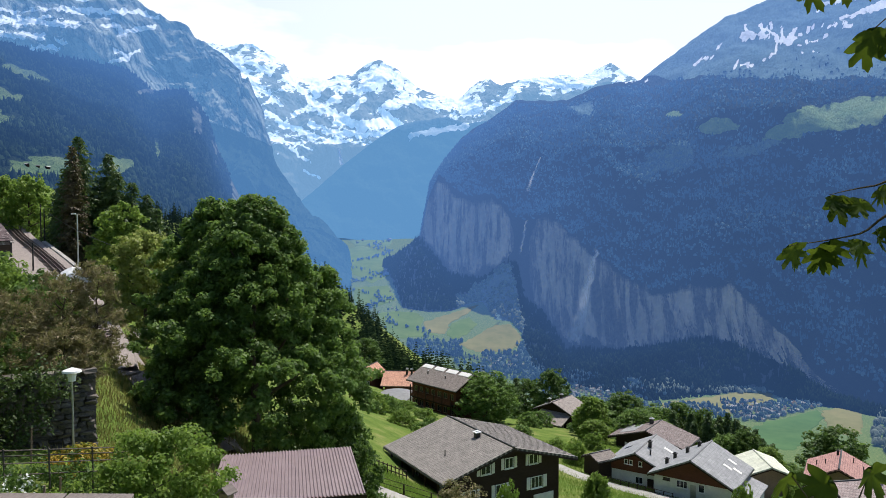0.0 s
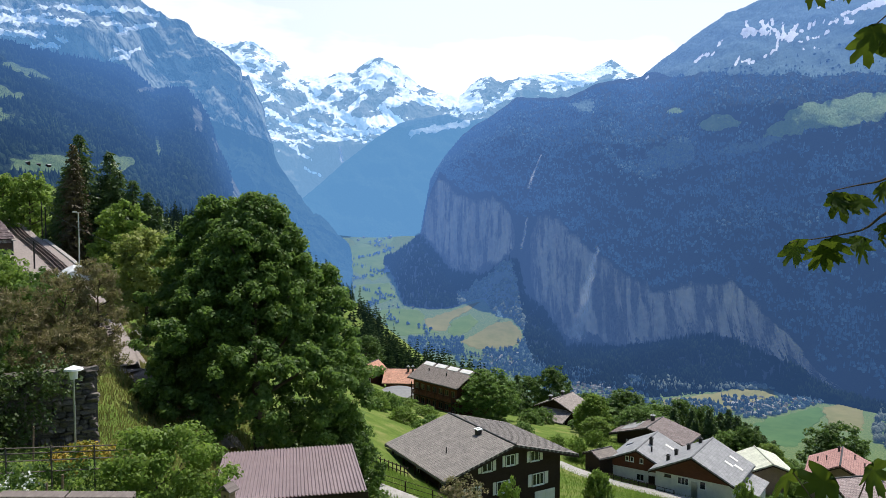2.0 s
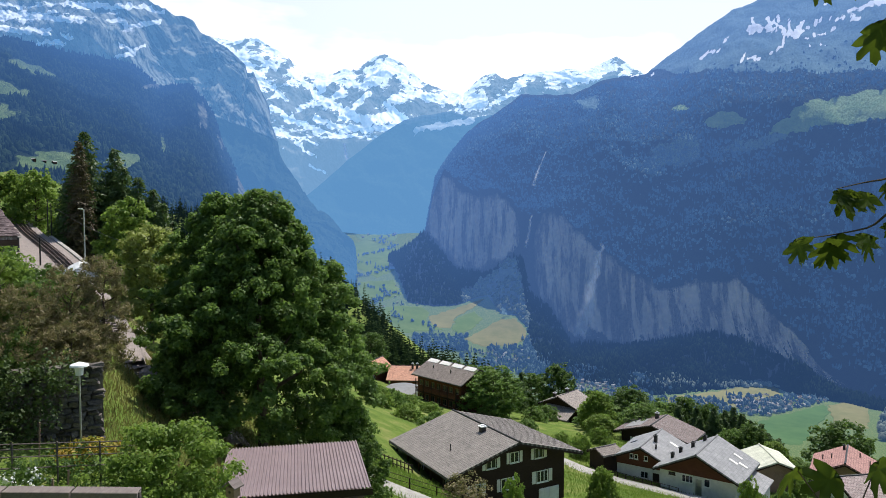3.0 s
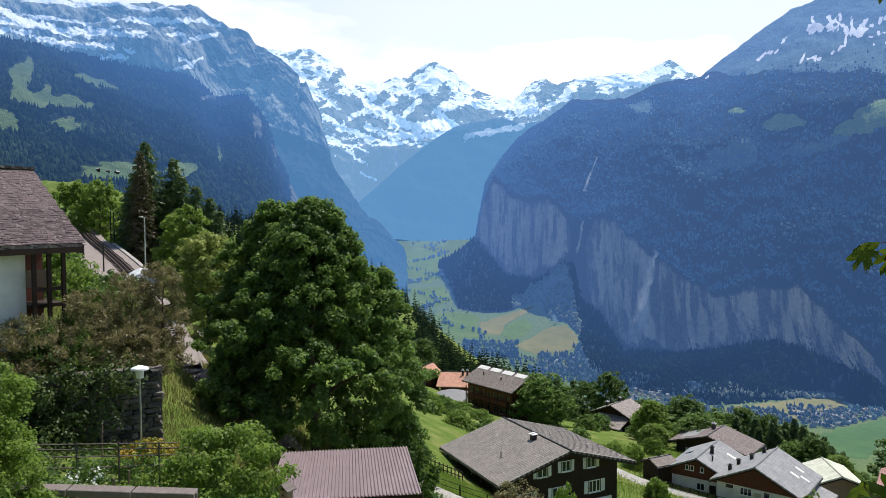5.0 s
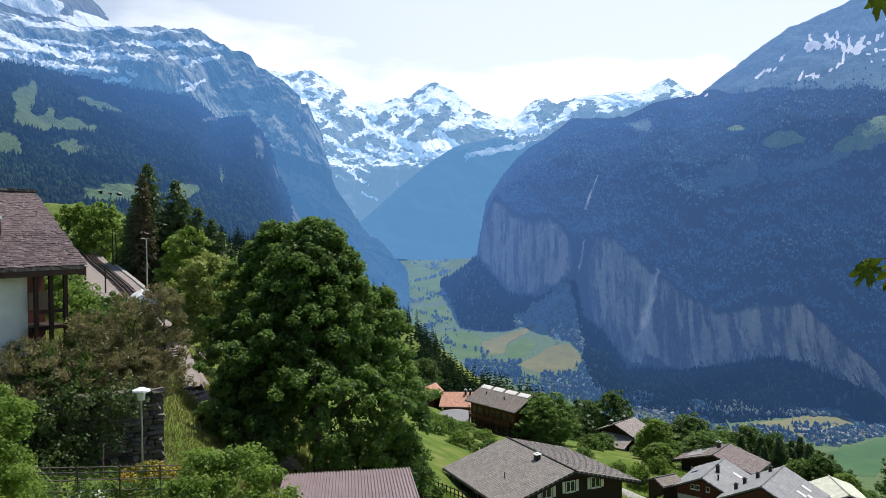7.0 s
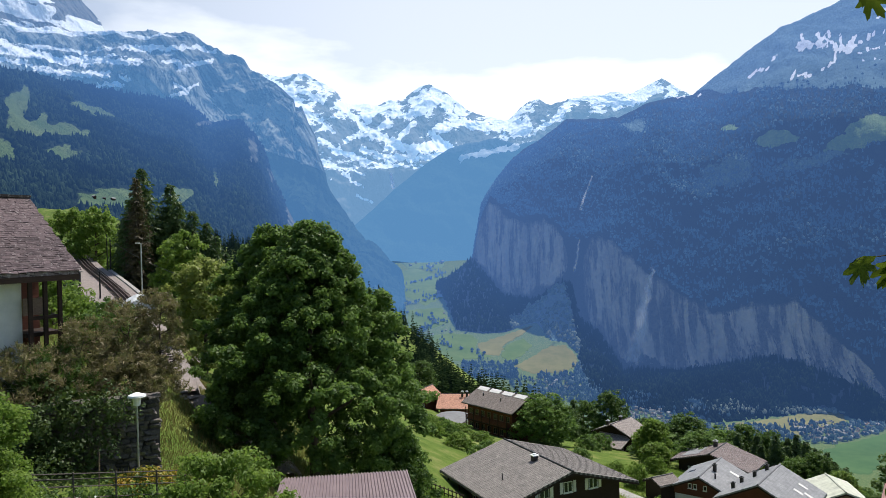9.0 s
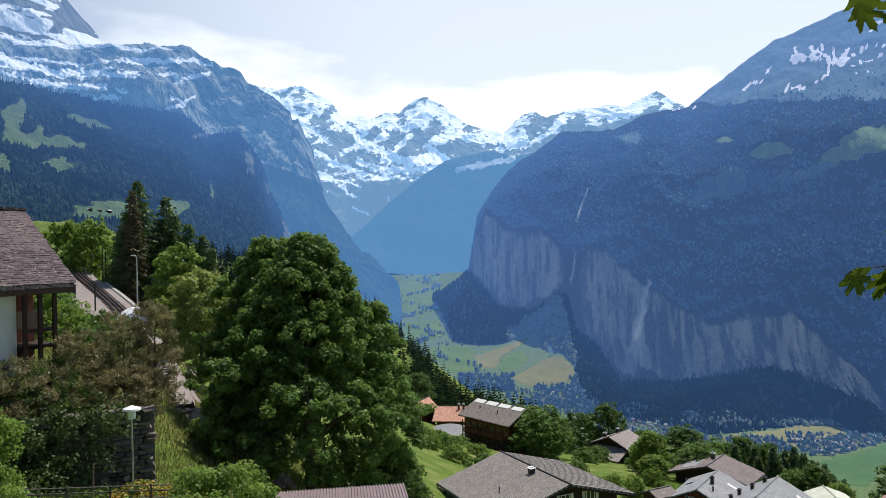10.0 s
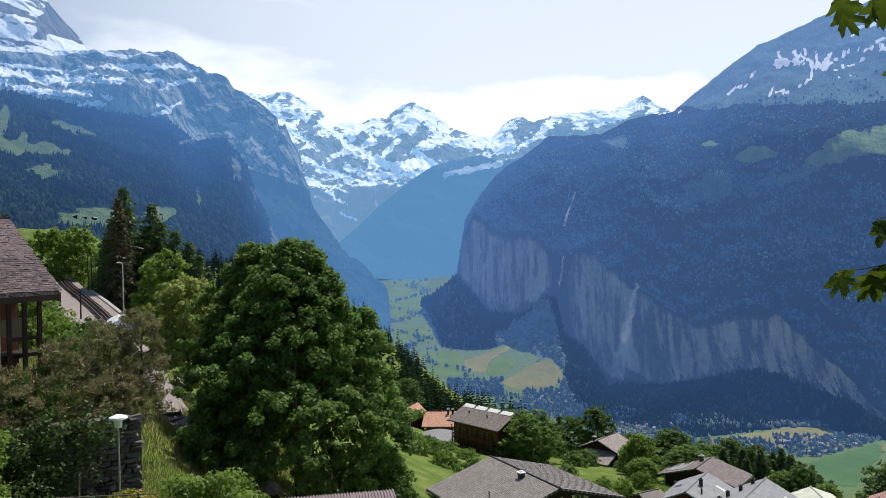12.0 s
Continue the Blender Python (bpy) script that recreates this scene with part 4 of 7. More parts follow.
def spruce_mesh(height, radius, gen, whorls=80, arms=19):
    """Drooping fronds in close whorls round a straight stem, with ragged gaps."""
    V, Q = [], []
    for i in range(whorls):
        f = i / whorls
        zc = height * (0.05 + 0.95 * f)
        L = radius * (1 - f) ** 0.8 + 0.15
        for j in range(arms if f < 0.75 else 7):
            a = gen.random() * 2 * math.pi
            ll = L * gen.uniform(0.45, 1.2)
            d = np.array([math.cos(a), math.sin(a), 0])
            s = np.array([-math.sin(a), math.cos(a), 0])
            w = ll * 0.27 + 0.10
            droop = ll * gen.uniform(0.15, 0.55)
            p0 = np.array([0, 0, zc + gen.normal() * 0.12])
            p1 = p0 + d * ll * 0.55 + np.array([0, 0, -droop * 0.35])
            p2 = p0 + d * ll + np.array([0, 0, -droop + 0.1 * ll])
            k = len(V)
            hang = np.array([0, 0, -0.32 * ll - 0.25])
            V += [p0, p1 - s * w, p2, p1 + s * w, p0, p1 + hang, p2 + hang * 0.4, p2]
            Q += [(k, k + 1, k + 2, k + 3), (k + 4, k + 5, k + 6, k + 7)]
    return np.array(V), np.array(Q)


def spruce_sprigs(height, radius, gen, whorls=62, arms=12):
    """Boughs in whorls, each set with short hanging sprigs."""
    P, D = [], []
    for i in range(whorls):
        f = i / whorls
        L = radius * (1 - f) ** 0.66 * (0.78 + 0.22 * min(1, f * 8)) + 0.1
        for j in range(arms if f < 0.8 else 6):
            a = gen.random() * 2 * math.pi
            ll = L * gen.uniform(0.5, 1.15)
            d = np.array([math.cos(a), math.sin(a), 0.0])
            s = np.array([-d[1], d[0], 0.0])
            n = max(3, int(ll / 0.34))
            droop = gen.uniform(0.2, 0.55)
            for q in range(n):
                u = (q + 0.6) / n
                p = d * ll * u + np.array([0, 0, height * (0.04 + 0.95 * f) + gen.normal() * 0.1 - droop * ll * u ** 1.6 * 0.7])
                for sg in (-1, 1):
                    P.append(p)
                    D.append(d * gen.uniform(0.2, 0.7) + s * sg * gen.uniform(0.3, 0.9) + np.array([0, 0, -gen.uniform(0.1, 0.9)]))
    P, D = np.array(P), np.array(D)
    n = len(P)
    D /= np.linalg.norm(D, axis=1)[:, None]
    size = gen.uniform(0.35, 0.75, (n, 1)) * (0.6 + 0.1 * radius)
    side = np.cross(D, gen.normal(size=(n, 3)))
    side /= np.linalg.norm(side, axis=1)[:, None]
    V = np.stack([P, P + D * size * 0.5 - side * size * 0.2, P + D * size, P + D * size * 0.5 + side * size * 0.2], 1).reshape(-1, 3)
    return V, np.arange(n * 4).reshape(n, 4)


def spruce(x, y, z, height, radius, seed, label, material=None, name="spruce"):
    gen = np.random.default_rng(seed)
    t = thing(name, x, y, z, 0, label, "tree")
    part("trunk", tube(bmesh.new(), (0, 0, -0.5), (0, 0, height * 0.97), height * 0.017, 0.03), M_bark, t)
    v, q = spruce_sprigs(height, radius, gen)
    mesh_np("crown", v, q, material or M_needle, t)
    return t


def forest(name, pts, material, label, gen, h=(14, 26), slim=0.17, conifer=0.8):
    """Far woods: many small tapered crowns in one mesh."""
    n = len(pts)
    H = gen.uniform(*h, n)
    round_ = gen.random(n) > conifer
    R = H * np.where(round_, 0.36, slim) * gen.uniform(0.8, 1.25, n)
    H = np.where(round_, H * 0.7, H)
    k = 5
    a0 = gen.random(n) * 6.28
    ang = a0[:, None] + np.arange(k)[None] * 2 * math.pi / k
    rows = []
    for f, g, fr, gr in ((0.08, 1.0, 0.25, 1.0), (0.58, 0.5, 0.70, 0.74)):
        rad = R[:, None] * np.where(round_, gr, g)[:, None] * gen.uniform(0.75, 1.2, (n, k))
        rows.append(np.stack([pts[:, :1] + rad * np.cos(ang), pts[:, 1:2] + rad * np.sin(ang), np.repeat(pts[:, 2:3] + (H * np.where(round_, fr, f))[:, None], k, 1)], -1))
    tip = pts + np.stack([np.zeros(n), np.zeros(n), H], -1)
    V = np.concatenate(rows + [tip[:, None]], 1)
    per = 2 * k + 1
    T = []
    for j in range(k):
        a, b, c, d = j, (j + 1) % k, k + (j + 1) % k, k + j
        T += [(a, b, c), (a, c, d), (k + j, k + (j + 1) % k, 2 * k)]
    T = (np.array(T)[None] + (np.arange(n) * per)[:, None, None]).reshape(-1, 3)
    ob = mesh_np(name, V.reshape(-1, 3), T, material)
    return tagged(ob, label, "forest", kind="stuff")


def spruce_wood(name, pts, material, label, gen, h=(14, 22)):
    """A wood of ragged spruces with drooping boughs, near enough to see their outline."""
    kinds = [spruce_mesh(18.0, 3.3, gen, 14, 6) for _ in range(5)]
    V, Q, base = [], [], 0
    for p in pts:
        v, q = kinds[int(gen.integers(0, 5))]
        sc, a = gen.uniform(*h) / 18.0, gen.random() * 6.28
        wide = sc * gen.uniform(0.85, 1.25)
        x = (v[:, 0] * math.cos(a) - v[:, 1] * math.sin(a)) * wide
        y = (v[:, 0] * math.sin(a) + v[:, 1] * math.cos(a)) * wide
        V.append(np.stack([x, y, v[:, 2] * sc], -1) + p)
        Q.append(q + base)
        base += len(v)
    ob = mesh_np(name, np.concatenate(V), np.concatenate(Q), material)
    return tagged(ob, label, "forest", kind="stuff")


# ---- woods on the far slopes ----
def on_massif(P, n, gen, r0, r1, keep=None):
    """Places spread over rows r0 to r1 of a mountainside."""
    i = gen.uniform(r0, r1, n)
    j = gen.uniform(0, P.shape[1] - 1.001, n)
    i0, j0 = i.astype(int), j.astype(int)
    fi, fj = (i - i0)[:, None], (j - j0)[:, None]
    p = (P[i0, j0] * (1 - fi) + P[i0 + 1, j0] * fi) * (1 - fj) + (P[i0, j0 + 1] * (1 - fi) + P[i0 + 1, j0 + 1] * fi) * fj
    slope = np.abs(P[i0 + 1, j0, 2] - P[i0, j0, 2]) / (np.hypot(P[i0 + 1, j0, 0] - P[i0, j0, 0], P[i0 + 1, j0, 1] - P[i0, j0, 1]) + 1e-3)
    ok = slope < 2.2
    if keep is not None:
        ok &= keep(p)
    return p[ok] - np.array([0, 0, 1.0])


def wooded(p, cover, top):
    """True where trees stand: off the meadows, snow and bare rock, and below the tree line."""
    x, y, z = p[:, 0], p[:, 1], p[:, 2]
    c = cover(x, y, z, 0 * x + 2.9, 0 * x + 1)
    line = z < top + 90 * fbm(x / 120, y / 120, 3, 71)
    return (c["meadow"] < 0.35) & (c["snow"] < 0.3) & line & (c.get("alp", 0 * x) < 0.45 + 0.5 * _hash((x * 7).astype(np.int64), (y * 7).astype(np.int64), 3)) & (c["rock"] < 0.5)


gen = np.random.default_rng(5)
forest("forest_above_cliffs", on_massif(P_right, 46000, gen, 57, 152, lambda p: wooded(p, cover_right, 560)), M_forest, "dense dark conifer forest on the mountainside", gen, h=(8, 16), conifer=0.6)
forest("forest_below_cliffs", on_massif(P_right, 15000, gen, 0, 15.5, lambda p: cover_right(p[:, 0], p[:, 1], p[:, 2], 0 * p[:, 0], 0 * p[:, 0] + 1)["alp"] < 0.3), M_forest_shaded, "wood at the foot of the cliffs, darkened as if in shade", gen)
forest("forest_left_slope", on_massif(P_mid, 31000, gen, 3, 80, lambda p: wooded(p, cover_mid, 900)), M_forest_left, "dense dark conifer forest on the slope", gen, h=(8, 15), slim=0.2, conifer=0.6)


def scatter(n, gen, x0, x1, y0, y1, keep):
    p = np.stack([gen.uniform(x0, x1, n), gen.uniform(y0, y1, n)], -1)
    p = p[keep(p)]
    return np.concatenate([p, (ground_z(p[:, 0], p[:, 1]) - 0.5)[:, None]], 1)


def spur_keep(p):
    e = np.interp(p[:, 1], [325, 430, 515, 680, 900], [20, -22, -66, -175, -290])
    return (p[:, 0] < e + 45) & (p[:, 0] > e - 160)


spur = scatter(5200, gen, -460, 90, 300, 900, spur_keep)
close = (np.hypot(spur[:, 0], spur[:, 1]) < 860) & (gen.random(len(spur)) < 0.8)
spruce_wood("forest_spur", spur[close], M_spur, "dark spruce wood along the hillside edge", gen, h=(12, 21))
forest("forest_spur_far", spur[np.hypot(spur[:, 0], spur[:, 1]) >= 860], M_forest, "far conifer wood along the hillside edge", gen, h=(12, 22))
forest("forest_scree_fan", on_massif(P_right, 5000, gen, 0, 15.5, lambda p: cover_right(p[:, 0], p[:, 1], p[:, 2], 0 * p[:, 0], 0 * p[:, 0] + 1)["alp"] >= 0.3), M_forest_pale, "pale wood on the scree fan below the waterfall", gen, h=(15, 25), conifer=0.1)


# ---- houses ----
def uv_plane(ob, u, v):
    """Lays texture coordinates in metres along u and v."""
    me = ob.data
    lay = me.uv_layers.new(name="UVMap")
    for lp in me.loops:
        c = me.vertices[lp.vertex_index].co
        lay.data[lp.index].uv = (c.dot(u), c.dot(v))


def slab(name, corners, thick, material, parent, label=""):
    """A roof slope: a sloping slab over four corners, eave to ridge."""
    c = [Vector(p) for p in corners]
    dn = Vector((0, 0, -thick))
    vs = c + [p + dn for p in c]
    ob = obj(name, vs, [(0, 1, 2, 3), (7, 6, 5, 4), (0, 4, 5, 1), (1, 5, 6, 2), (2, 6, 7, 3), (3, 7, 4, 0)], material, parent, label)
    uv_plane(ob, (c[1] - c[0]).normalized(), (c[3] - c[0]).normalized())
    return ob


def window(parent, face, at, u, z, w, h, shutters=None, panes=2, frame_mat=None):
    """A window in a wall. face: the wall's outward direction; at: its plane; u: place along it."""
    out = {"front": Vector((0, -1, 0)), "left": Vector((-1, 0, 0)), "right": Vector((1, 0, 0)), "back": Vector((0, 1, 0))}[face]
    along = Vector((1, 0, 0)) if face in ("front", "back") else Vector((0, 1, 0))
    o = (Vector((u, at, z)) if face in ("front", "back") else Vector((at, u, z)))

    def bx(name, a0, a1, z0, z1, d0, d1, mat, par, label=""):
        p, q = o + along * a0 + out * d0 + Vector((0, 0, z0)), o + along * a1 + out * d1 + Vector((0, 0, z1))
        bm = bmesh.new()
        box(bm, min(p.x, q.x), min(p.y, q.y), p.z, max(p.x, q.x), max(p.y, q.y), q.z)
        return part(name, bm, mat, par, label)
    f = bmesh.new()
    t = 0.07
    for a0, a1, z0, z1 in ((-w / 2, w / 2, 0, t), (-w / 2, w / 2, h - t, h), (-w / 2, -w / 2 + t, t, h - t), (w / 2 - t, w / 2, t, h - t)) + tuple((-w / 2 + w * k / panes - t / 2, -w / 2 + w * k / panes + t / 2, t, h - t) for k in range(1, panes)):
        p, q = o + along * a0 + out * -0.02 + Vector((0, 0, z0)), o + along * a1 + out * 0.07 + Vector((0, 0, z1))
        box(f, min(p.x, q.x), min(p.y, q.y), p.z, max(p.x, q.x), max(p.y, q.y), q.z)
    win = part("window", f, frame_mat or M_white, parent)
    for k in range(panes):
        bx("pane", -w / 2 + w * k / panes + 0.03, -w / 2 + w * (k + 1) / panes - 0.03, t * 0.5, h - t * 0.5, 0.0, 0.025, M_glass, win)
    bx("sill", -w / 2 - 0.06, w / 2 + 0.06, -0.07, -0.005, 0.0, 0.14, frame_mat or M_white, win)
    if shutters:
        sw = 0.32 * w if panes > 1 else 0.5 * w
        for sgn in (-1, 1):
            a = sgn * (w / 2 + sw / 2 + 0.12)
            bx("shutter", a - sw / 2, a + sw / 2, -0.03, h + 0.03, 0.03, 0.075, shutters, win, "pale painted shutter")
    return win


def chimney(parent, x, y, z, w=0.55, h=1.3, mat=None, cap=None):
    c = part("chimney", boxes((x - w / 2, y - w / 2, z - 0.8, x + w / 2, y + w / 2, z + h * 0.75), bevel=0.02), mat or M_metal_dark, parent)
    part("chimney_cap", boxes((x - w * 0.68, y - w * 0.68, z + h * 0.75, x + w * 0.68, y + w * 0.68, z + h * 0.86), (x - w * 0.3, y - w * 0.3, z + h * 0.86, x + w * 0.3, y + w * 0.3, z + h), bevel=0.01), cap or M_steel, c)
    return c


def gable_house(name, fp, yaw, L, W, drop, wall_h, wall, roof, label, over=(1.0, 0.9, 0.9), base=None, base_h=2.4, thick=0.22, rafters=True):
    """A house under a gabled roof. fp: the front end of the ridge; L, W: the roof's length and width; drop: ridge to eaves."""
    t = thing(name, fp[0], fp[1], fp[2] - drop - wall_h, yaw, label, "house")
    zr, ze = drop + wall_h, wall_h
    of, ob_, os_ = over
    x, y0, y1 = W / 2 - os_, of, L - ob_
    zs = ze + drop * os_ / (W / 2) - thick * 0.9
    zt = zr - thick * 0.9
    zb = base_h if base else -3.0
    vs = [(-x, y0, zb), (x, y0, zb), (x, y0, zs), (0, y0, zt), (-x, y0, zs), (-x, y1, zb), (x, y1, zb), (x, y1, zs), (0, y1, zt), (-x, y1, zs)]
    obj("wall", vs, [(0, 1, 2, 3, 4), (9, 8, 7, 6, 5), (0, 5, 6, 1), (1, 6, 7, 2), (2, 7, 8, 3), (3, 8, 9, 4), (4, 9, 5, 0)], wall, t)
    if base:
        part("base_storey", boxes((-x + 0.12, y0 + 0.12, -4.0, x - 0.12, y1 - 0.12, base_h)), base, t)
    slab("roof_slope", [(-W / 2, L, ze), (-W / 2, 0, ze), (0, 0, zr), (0, L, zr)], thick, roof, t)
    slab("roof_slope", [(W / 2, 0, ze), (W / 2, L, ze), (0, L, zr + 0.004), (0, 0, zr + 0.004)], thick, roof, t)
    bm = bmesh.new()
    tube(bm, (0, -0.02, zr - 0.02), (0, L + 0.02, zr - 0.02), 0.13, 0.13, 8)
    part("ridge_cap", bm, roof if roof.name.startswith("pale") else M_metal_dark, t)
    for sgn in (-1, 1):
        for yy in (0.0, L):
            s = obj("bargeboard", [(0, yy - 0.03, zr - thick), (0, yy + 0.03, zr - thick), (sgn * W / 2, yy + 0.03, ze - thick), (sgn * W / 2, yy - 0.03, ze - thick),
                                   (0, yy - 0.03, zr - thick - 0.2), (0, yy + 0.03, zr - thick - 0.2), (sgn * W / 2, yy + 0.03, ze - thick - 0.2), (sgn * W / 2, yy - 0.03, ze - thick - 0.2)],
                    [(0, 1, 2, 3), (7, 6, 5, 4), (0, 4, 5, 1), (1, 5, 6, 2), (2, 6, 7, 3), (3, 7, 4, 0)], M_timber_dark, t)
    if rafters:
        for sgn in (-1, 1):
            k = sgn * (W / 2 - 0.06)
            part("gutter", tube(bmesh.new(), (k + sgn * 0.08, 0, ze - 0.2), (k + sgn * 0.08, L, ze - 0.2), 0.07, 0.07, 6), M_metal_dark, t)
    return t


M_shutter = plain("grey_white_shutters", (0.64, 0.62, 0.59), (0.76, 0.74, 0.71), 3, 0.6, relief=0.1)

def roof_item(t, name, side, x, y, zr, slope, w, l, mat, lift=0.06, label=""):
    """A skylight or panel lying on a roof slope."""
    dx = w / 2
    c = [(side * (x + k * dx), y + m * l / 2, zr - slope * (x + k * dx) + lift) for k, m in ((1, -1), (1, 1), (-1, 1), (-1, -1))]
    return slab(name, c, 0.1, mat, t, label)


def side_balcony(t, face_x, y0, y1, z, deep, mat, top=3.0):
    """A balcony along a side wall: floor, parapet boards and posts."""
    sg = 1 if face_x > 0 else -1
    xa, xb = sorted((face_x, face_x + sg * deep))
    bal = part("balcony", boxes((xa, y0, z - 0.15, xb, y1, z)), M_timber_dark, t)
    xo = face_x + sg * deep
    for k in range(3):
        part("parapet_board", boxes((xo - 0.03, y0, z + 0.15 + 0.3 * k, xo + 0.03, y1, z + 0.38 + 0.3 * k)), mat, bal)
    n = max(2, int((y1 - y0) / 2.6))
    for k in range(n + 1):
        y = y0 + (y1 - y0) * k / n
        part("balcony_post", boxes((xo - 0.08, y - 0.08, z - 2.4, xo + 0.08, y + 0.08, z + top)), M_timber_dark, bal)


# the dark chalet in the middle
a = gable_house("chalet", (7.2, 71.6, -23.2), -29.6, 13.5, 16.5, 2.3, 6.6, M_timber_dark, M_roof_grey, "dark brown timber chalet with a wide grey tiled roof", over=(1.3, 1.2, 1.5), base=M_plaster, base_h=1.4)
for u, z, w in ((-2.6, 6.2, 1.15), (0.25, 6.35, 1.05), (3.35, 6.3, 1.1)):
    window(a, "front", 1.3, u, z, w, 1.1, M_shutter)
for u, z, w in ((3.8, 3.65, 1.45), (-0.8, 3.65, 1.2), (-4.4, 3.65, 1.2)):
    window(a, "front", 1.3, u, z, w, 1.25, M_shutter, 3 if w > 1.4 else 2)
part("garage_door", boxes((3.4, 1.22, 0.6, 6.0, 1.295, 2.95)), M_white, a, "white panelled garage door")
for k in range(4):
    part("door_panel", boxes((3.5 + k * 0.62, 1.19, 0.75, 4.0 + k * 0.62, 1.225, 2.8)), M_white, a)
for u in (3.2, 8.5):
    window(a, "left", -6.75, u, 4.0, 1.1, 1.2, None)
side_balcony(a, -6.75, 1.6, 12.0, 3.5, 1.2, M_timber_dark, 2.6)
chimney(a, -0.9, 5.6, 8.5, 0.55, 0.85, M_metal_dark, M_white)
part("vent_pipe", tube(bmesh.new(), (-5.2, 5.0, 6.9), (-5.2, 5.0, 8.1), 0.06, 0.06), M_metal_dark, a)
for k in range(22):
    y = 0.6 + k * 0.585
    obj("roof_seam", [(0.2, y, 8.86), (8.2, y, 6.63), (8.2, y + 0.04, 6.63), (0.2, y + 0.04, 8.86), (0.2, y, 8.885), (8.2, y, 6.655), (8.2, y + 0.04, 6.655), (0.2, y + 0.04, 8.885)],
        [(4, 5, 6, 7), (0, 1, 5, 4), (2, 3, 7, 6), (1, 2, 6, 5)], M_roof_grey, a)

# the pair of pale-roofed houses
b = gable_house("house", (27.4, 101.4, -33.6), 33, 10.5, 8.6, 2.0, 4.6, M_timber_red, M_roof_white, "house with reddish timber gable, white base and pale grey roof", over=(0.8, 0.7, 0.5), base=M_plaster, base_h=3.5)
chimney(b, 0.8, 4.7, 6.2, 0.45, 1.2, M_metal_dark, M_metal_dark)
chimney(b, 1.5, 2.6, 5.9, 0.2, 0.9)
roof_item(b, "skylight", 1, 2.7, 7.6, 6.6, 2.0 / 4.3, 1.2, 0.6, M_shutter)
roof_item(b, "skylight", -1, 2.9, 6.1, 6.6, 2.0 / 4.3, 1.0, 0.7, M_glass)
for u in (-1.5, -0.8, 0.6):
    window(b, "front", 0.8, u, 4.5, 0.5, 0.7, None, 1)
window(b, "front", 0.92, 0.4, 1.9, 1.1, 1.0, None)
part("door", boxes((1.6, 0.86, 0.9, 2.5, 0.93, 2.9)), M_timber_dark, b)
b2 = gable_house("house", (32.9, 94.4, -32.3), 35.5, 10.5, 11.6, 2.9, 5.0, M_timber_red, M_roof_white, "larger house with reddish timber gable, white base and skylights", over=(0.8, 0.7, 0.6), base=M_plaster, base_h=4.75)
for x, y in ((-4.0, 2.9), (-3.6, 5.2), (-2.3, 6.6), (-1.3, 8.9)):
    chimney(b2, x, y, 7.9 + x * 0.5 - 0.1, 0.42, 0.95, M_metal_dark, M_metal_dark)
for x, y in ((3.5, 7.9), (3.5, 5.4), (4.6, 6.2)):
    roof_item(b2, "skylight", 1, x, y, 7.9, 0.5, 1.1, 0.6, M_shutter)
window(b2, "front", 0.92, -1.3, 3.6, 1.5, 1.0, None, 3)
window(b2, "front", 0.92, 1.3, 3.5, 0.8, 1.1, None, 1)
window(b2, "front", 0.92, -3.4, 4.25, 0.9, 0.35, None, 1, M_timber_dark)
part("door", boxes((-0.2, 0.86, 2.2, 0.6, 0.93, 4.3)), M_steel, b2)
part("side_annexe", boxes((5.0, 3.0, -3, 7.6, 8.5, 3.6)), M_plaster, b2)
slab("annexe_roof", [(8.0, 2.6, 3.5), (8.0, 8.9, 3.5), (5.0, 8.9, 4.5), (5.0, 2.6, 4.5)], 0.15, M_roof_white, b2)
# slab-roofed house behind
e = gable_house("house", (35.6, 125.0, -37.5), 36, 8.6, 13.9, 2.1, 4.5, M_timber_dark, M_roof_stone, "dark timber house with a mossy stone-slab roof", over=(1.0, 0.8, 1.2))
chimney(e, -1.0, 6.0, 6.3, 0.6, 1.2, M_stone)
roof_item(e, "roof_panel", -1, 4.0, 4.0, 6.6, 2.1 / 6.95, 3.0, 5.0, M_roof_white, 0.05, "pale sheet laid over the slabs")
for u in (-3.0, 0.0):
    window(e, "front", 1.0, u, 2.6, 1.2, 1.0, M_shutter)
# pink roof
c = gable_house("house", (56.1, 100.4, -35.6), 31, 9.8, 9.2, 2.2, 5.0, M_timber, M_roof_pink, "timber house with a pinkish red tiled roof")
chimney(c, -0.4, 7.6, 7.0, 0.32, 0.8, M_metal_dark, M_metal_dark)
for sd_, x, y in ((-1, 3.1, 5.4), (-1, 1.9, 4.7), (1, 1.7, 6.8), (1, 3.0, 5.4)):
    part("vent_pipe", tube(bmesh.new(), (sd_ * x, y, 6.4 - x * 0.4), (sd_ * x, y, 7.9 - x * 0.48), 0.08, 0.08), M_metal_dark, c)
window(c, "front", 1.0, 0.0, 2.8, 1.4, 1.1, None)
d = gable_house("house", (45.4, 83.4, -31.1), 80, 9.5, 9.0, 2.2, 4.5, M_plaster, M_roof_reddish, "house with a worn reddish stone-slab roof")
chimney(d, 0.4, 6.6, 6.6, 0.4, 0.9, M_metal_dark, M_metal_dark)
f = gable_house("house", (25.8, 168.0, -43.5), 40, 9.0, 11.0, 2.4, 5.0, M_timber_dark, M_roof_lichen, "timber house with a lichen-covered slab roof")
chimney(f, -2.6, 3.0, 6.2, 0.6, 1.3)
chimney(f, -1.0, 6.0, 6.9, 0.6, 1.3)
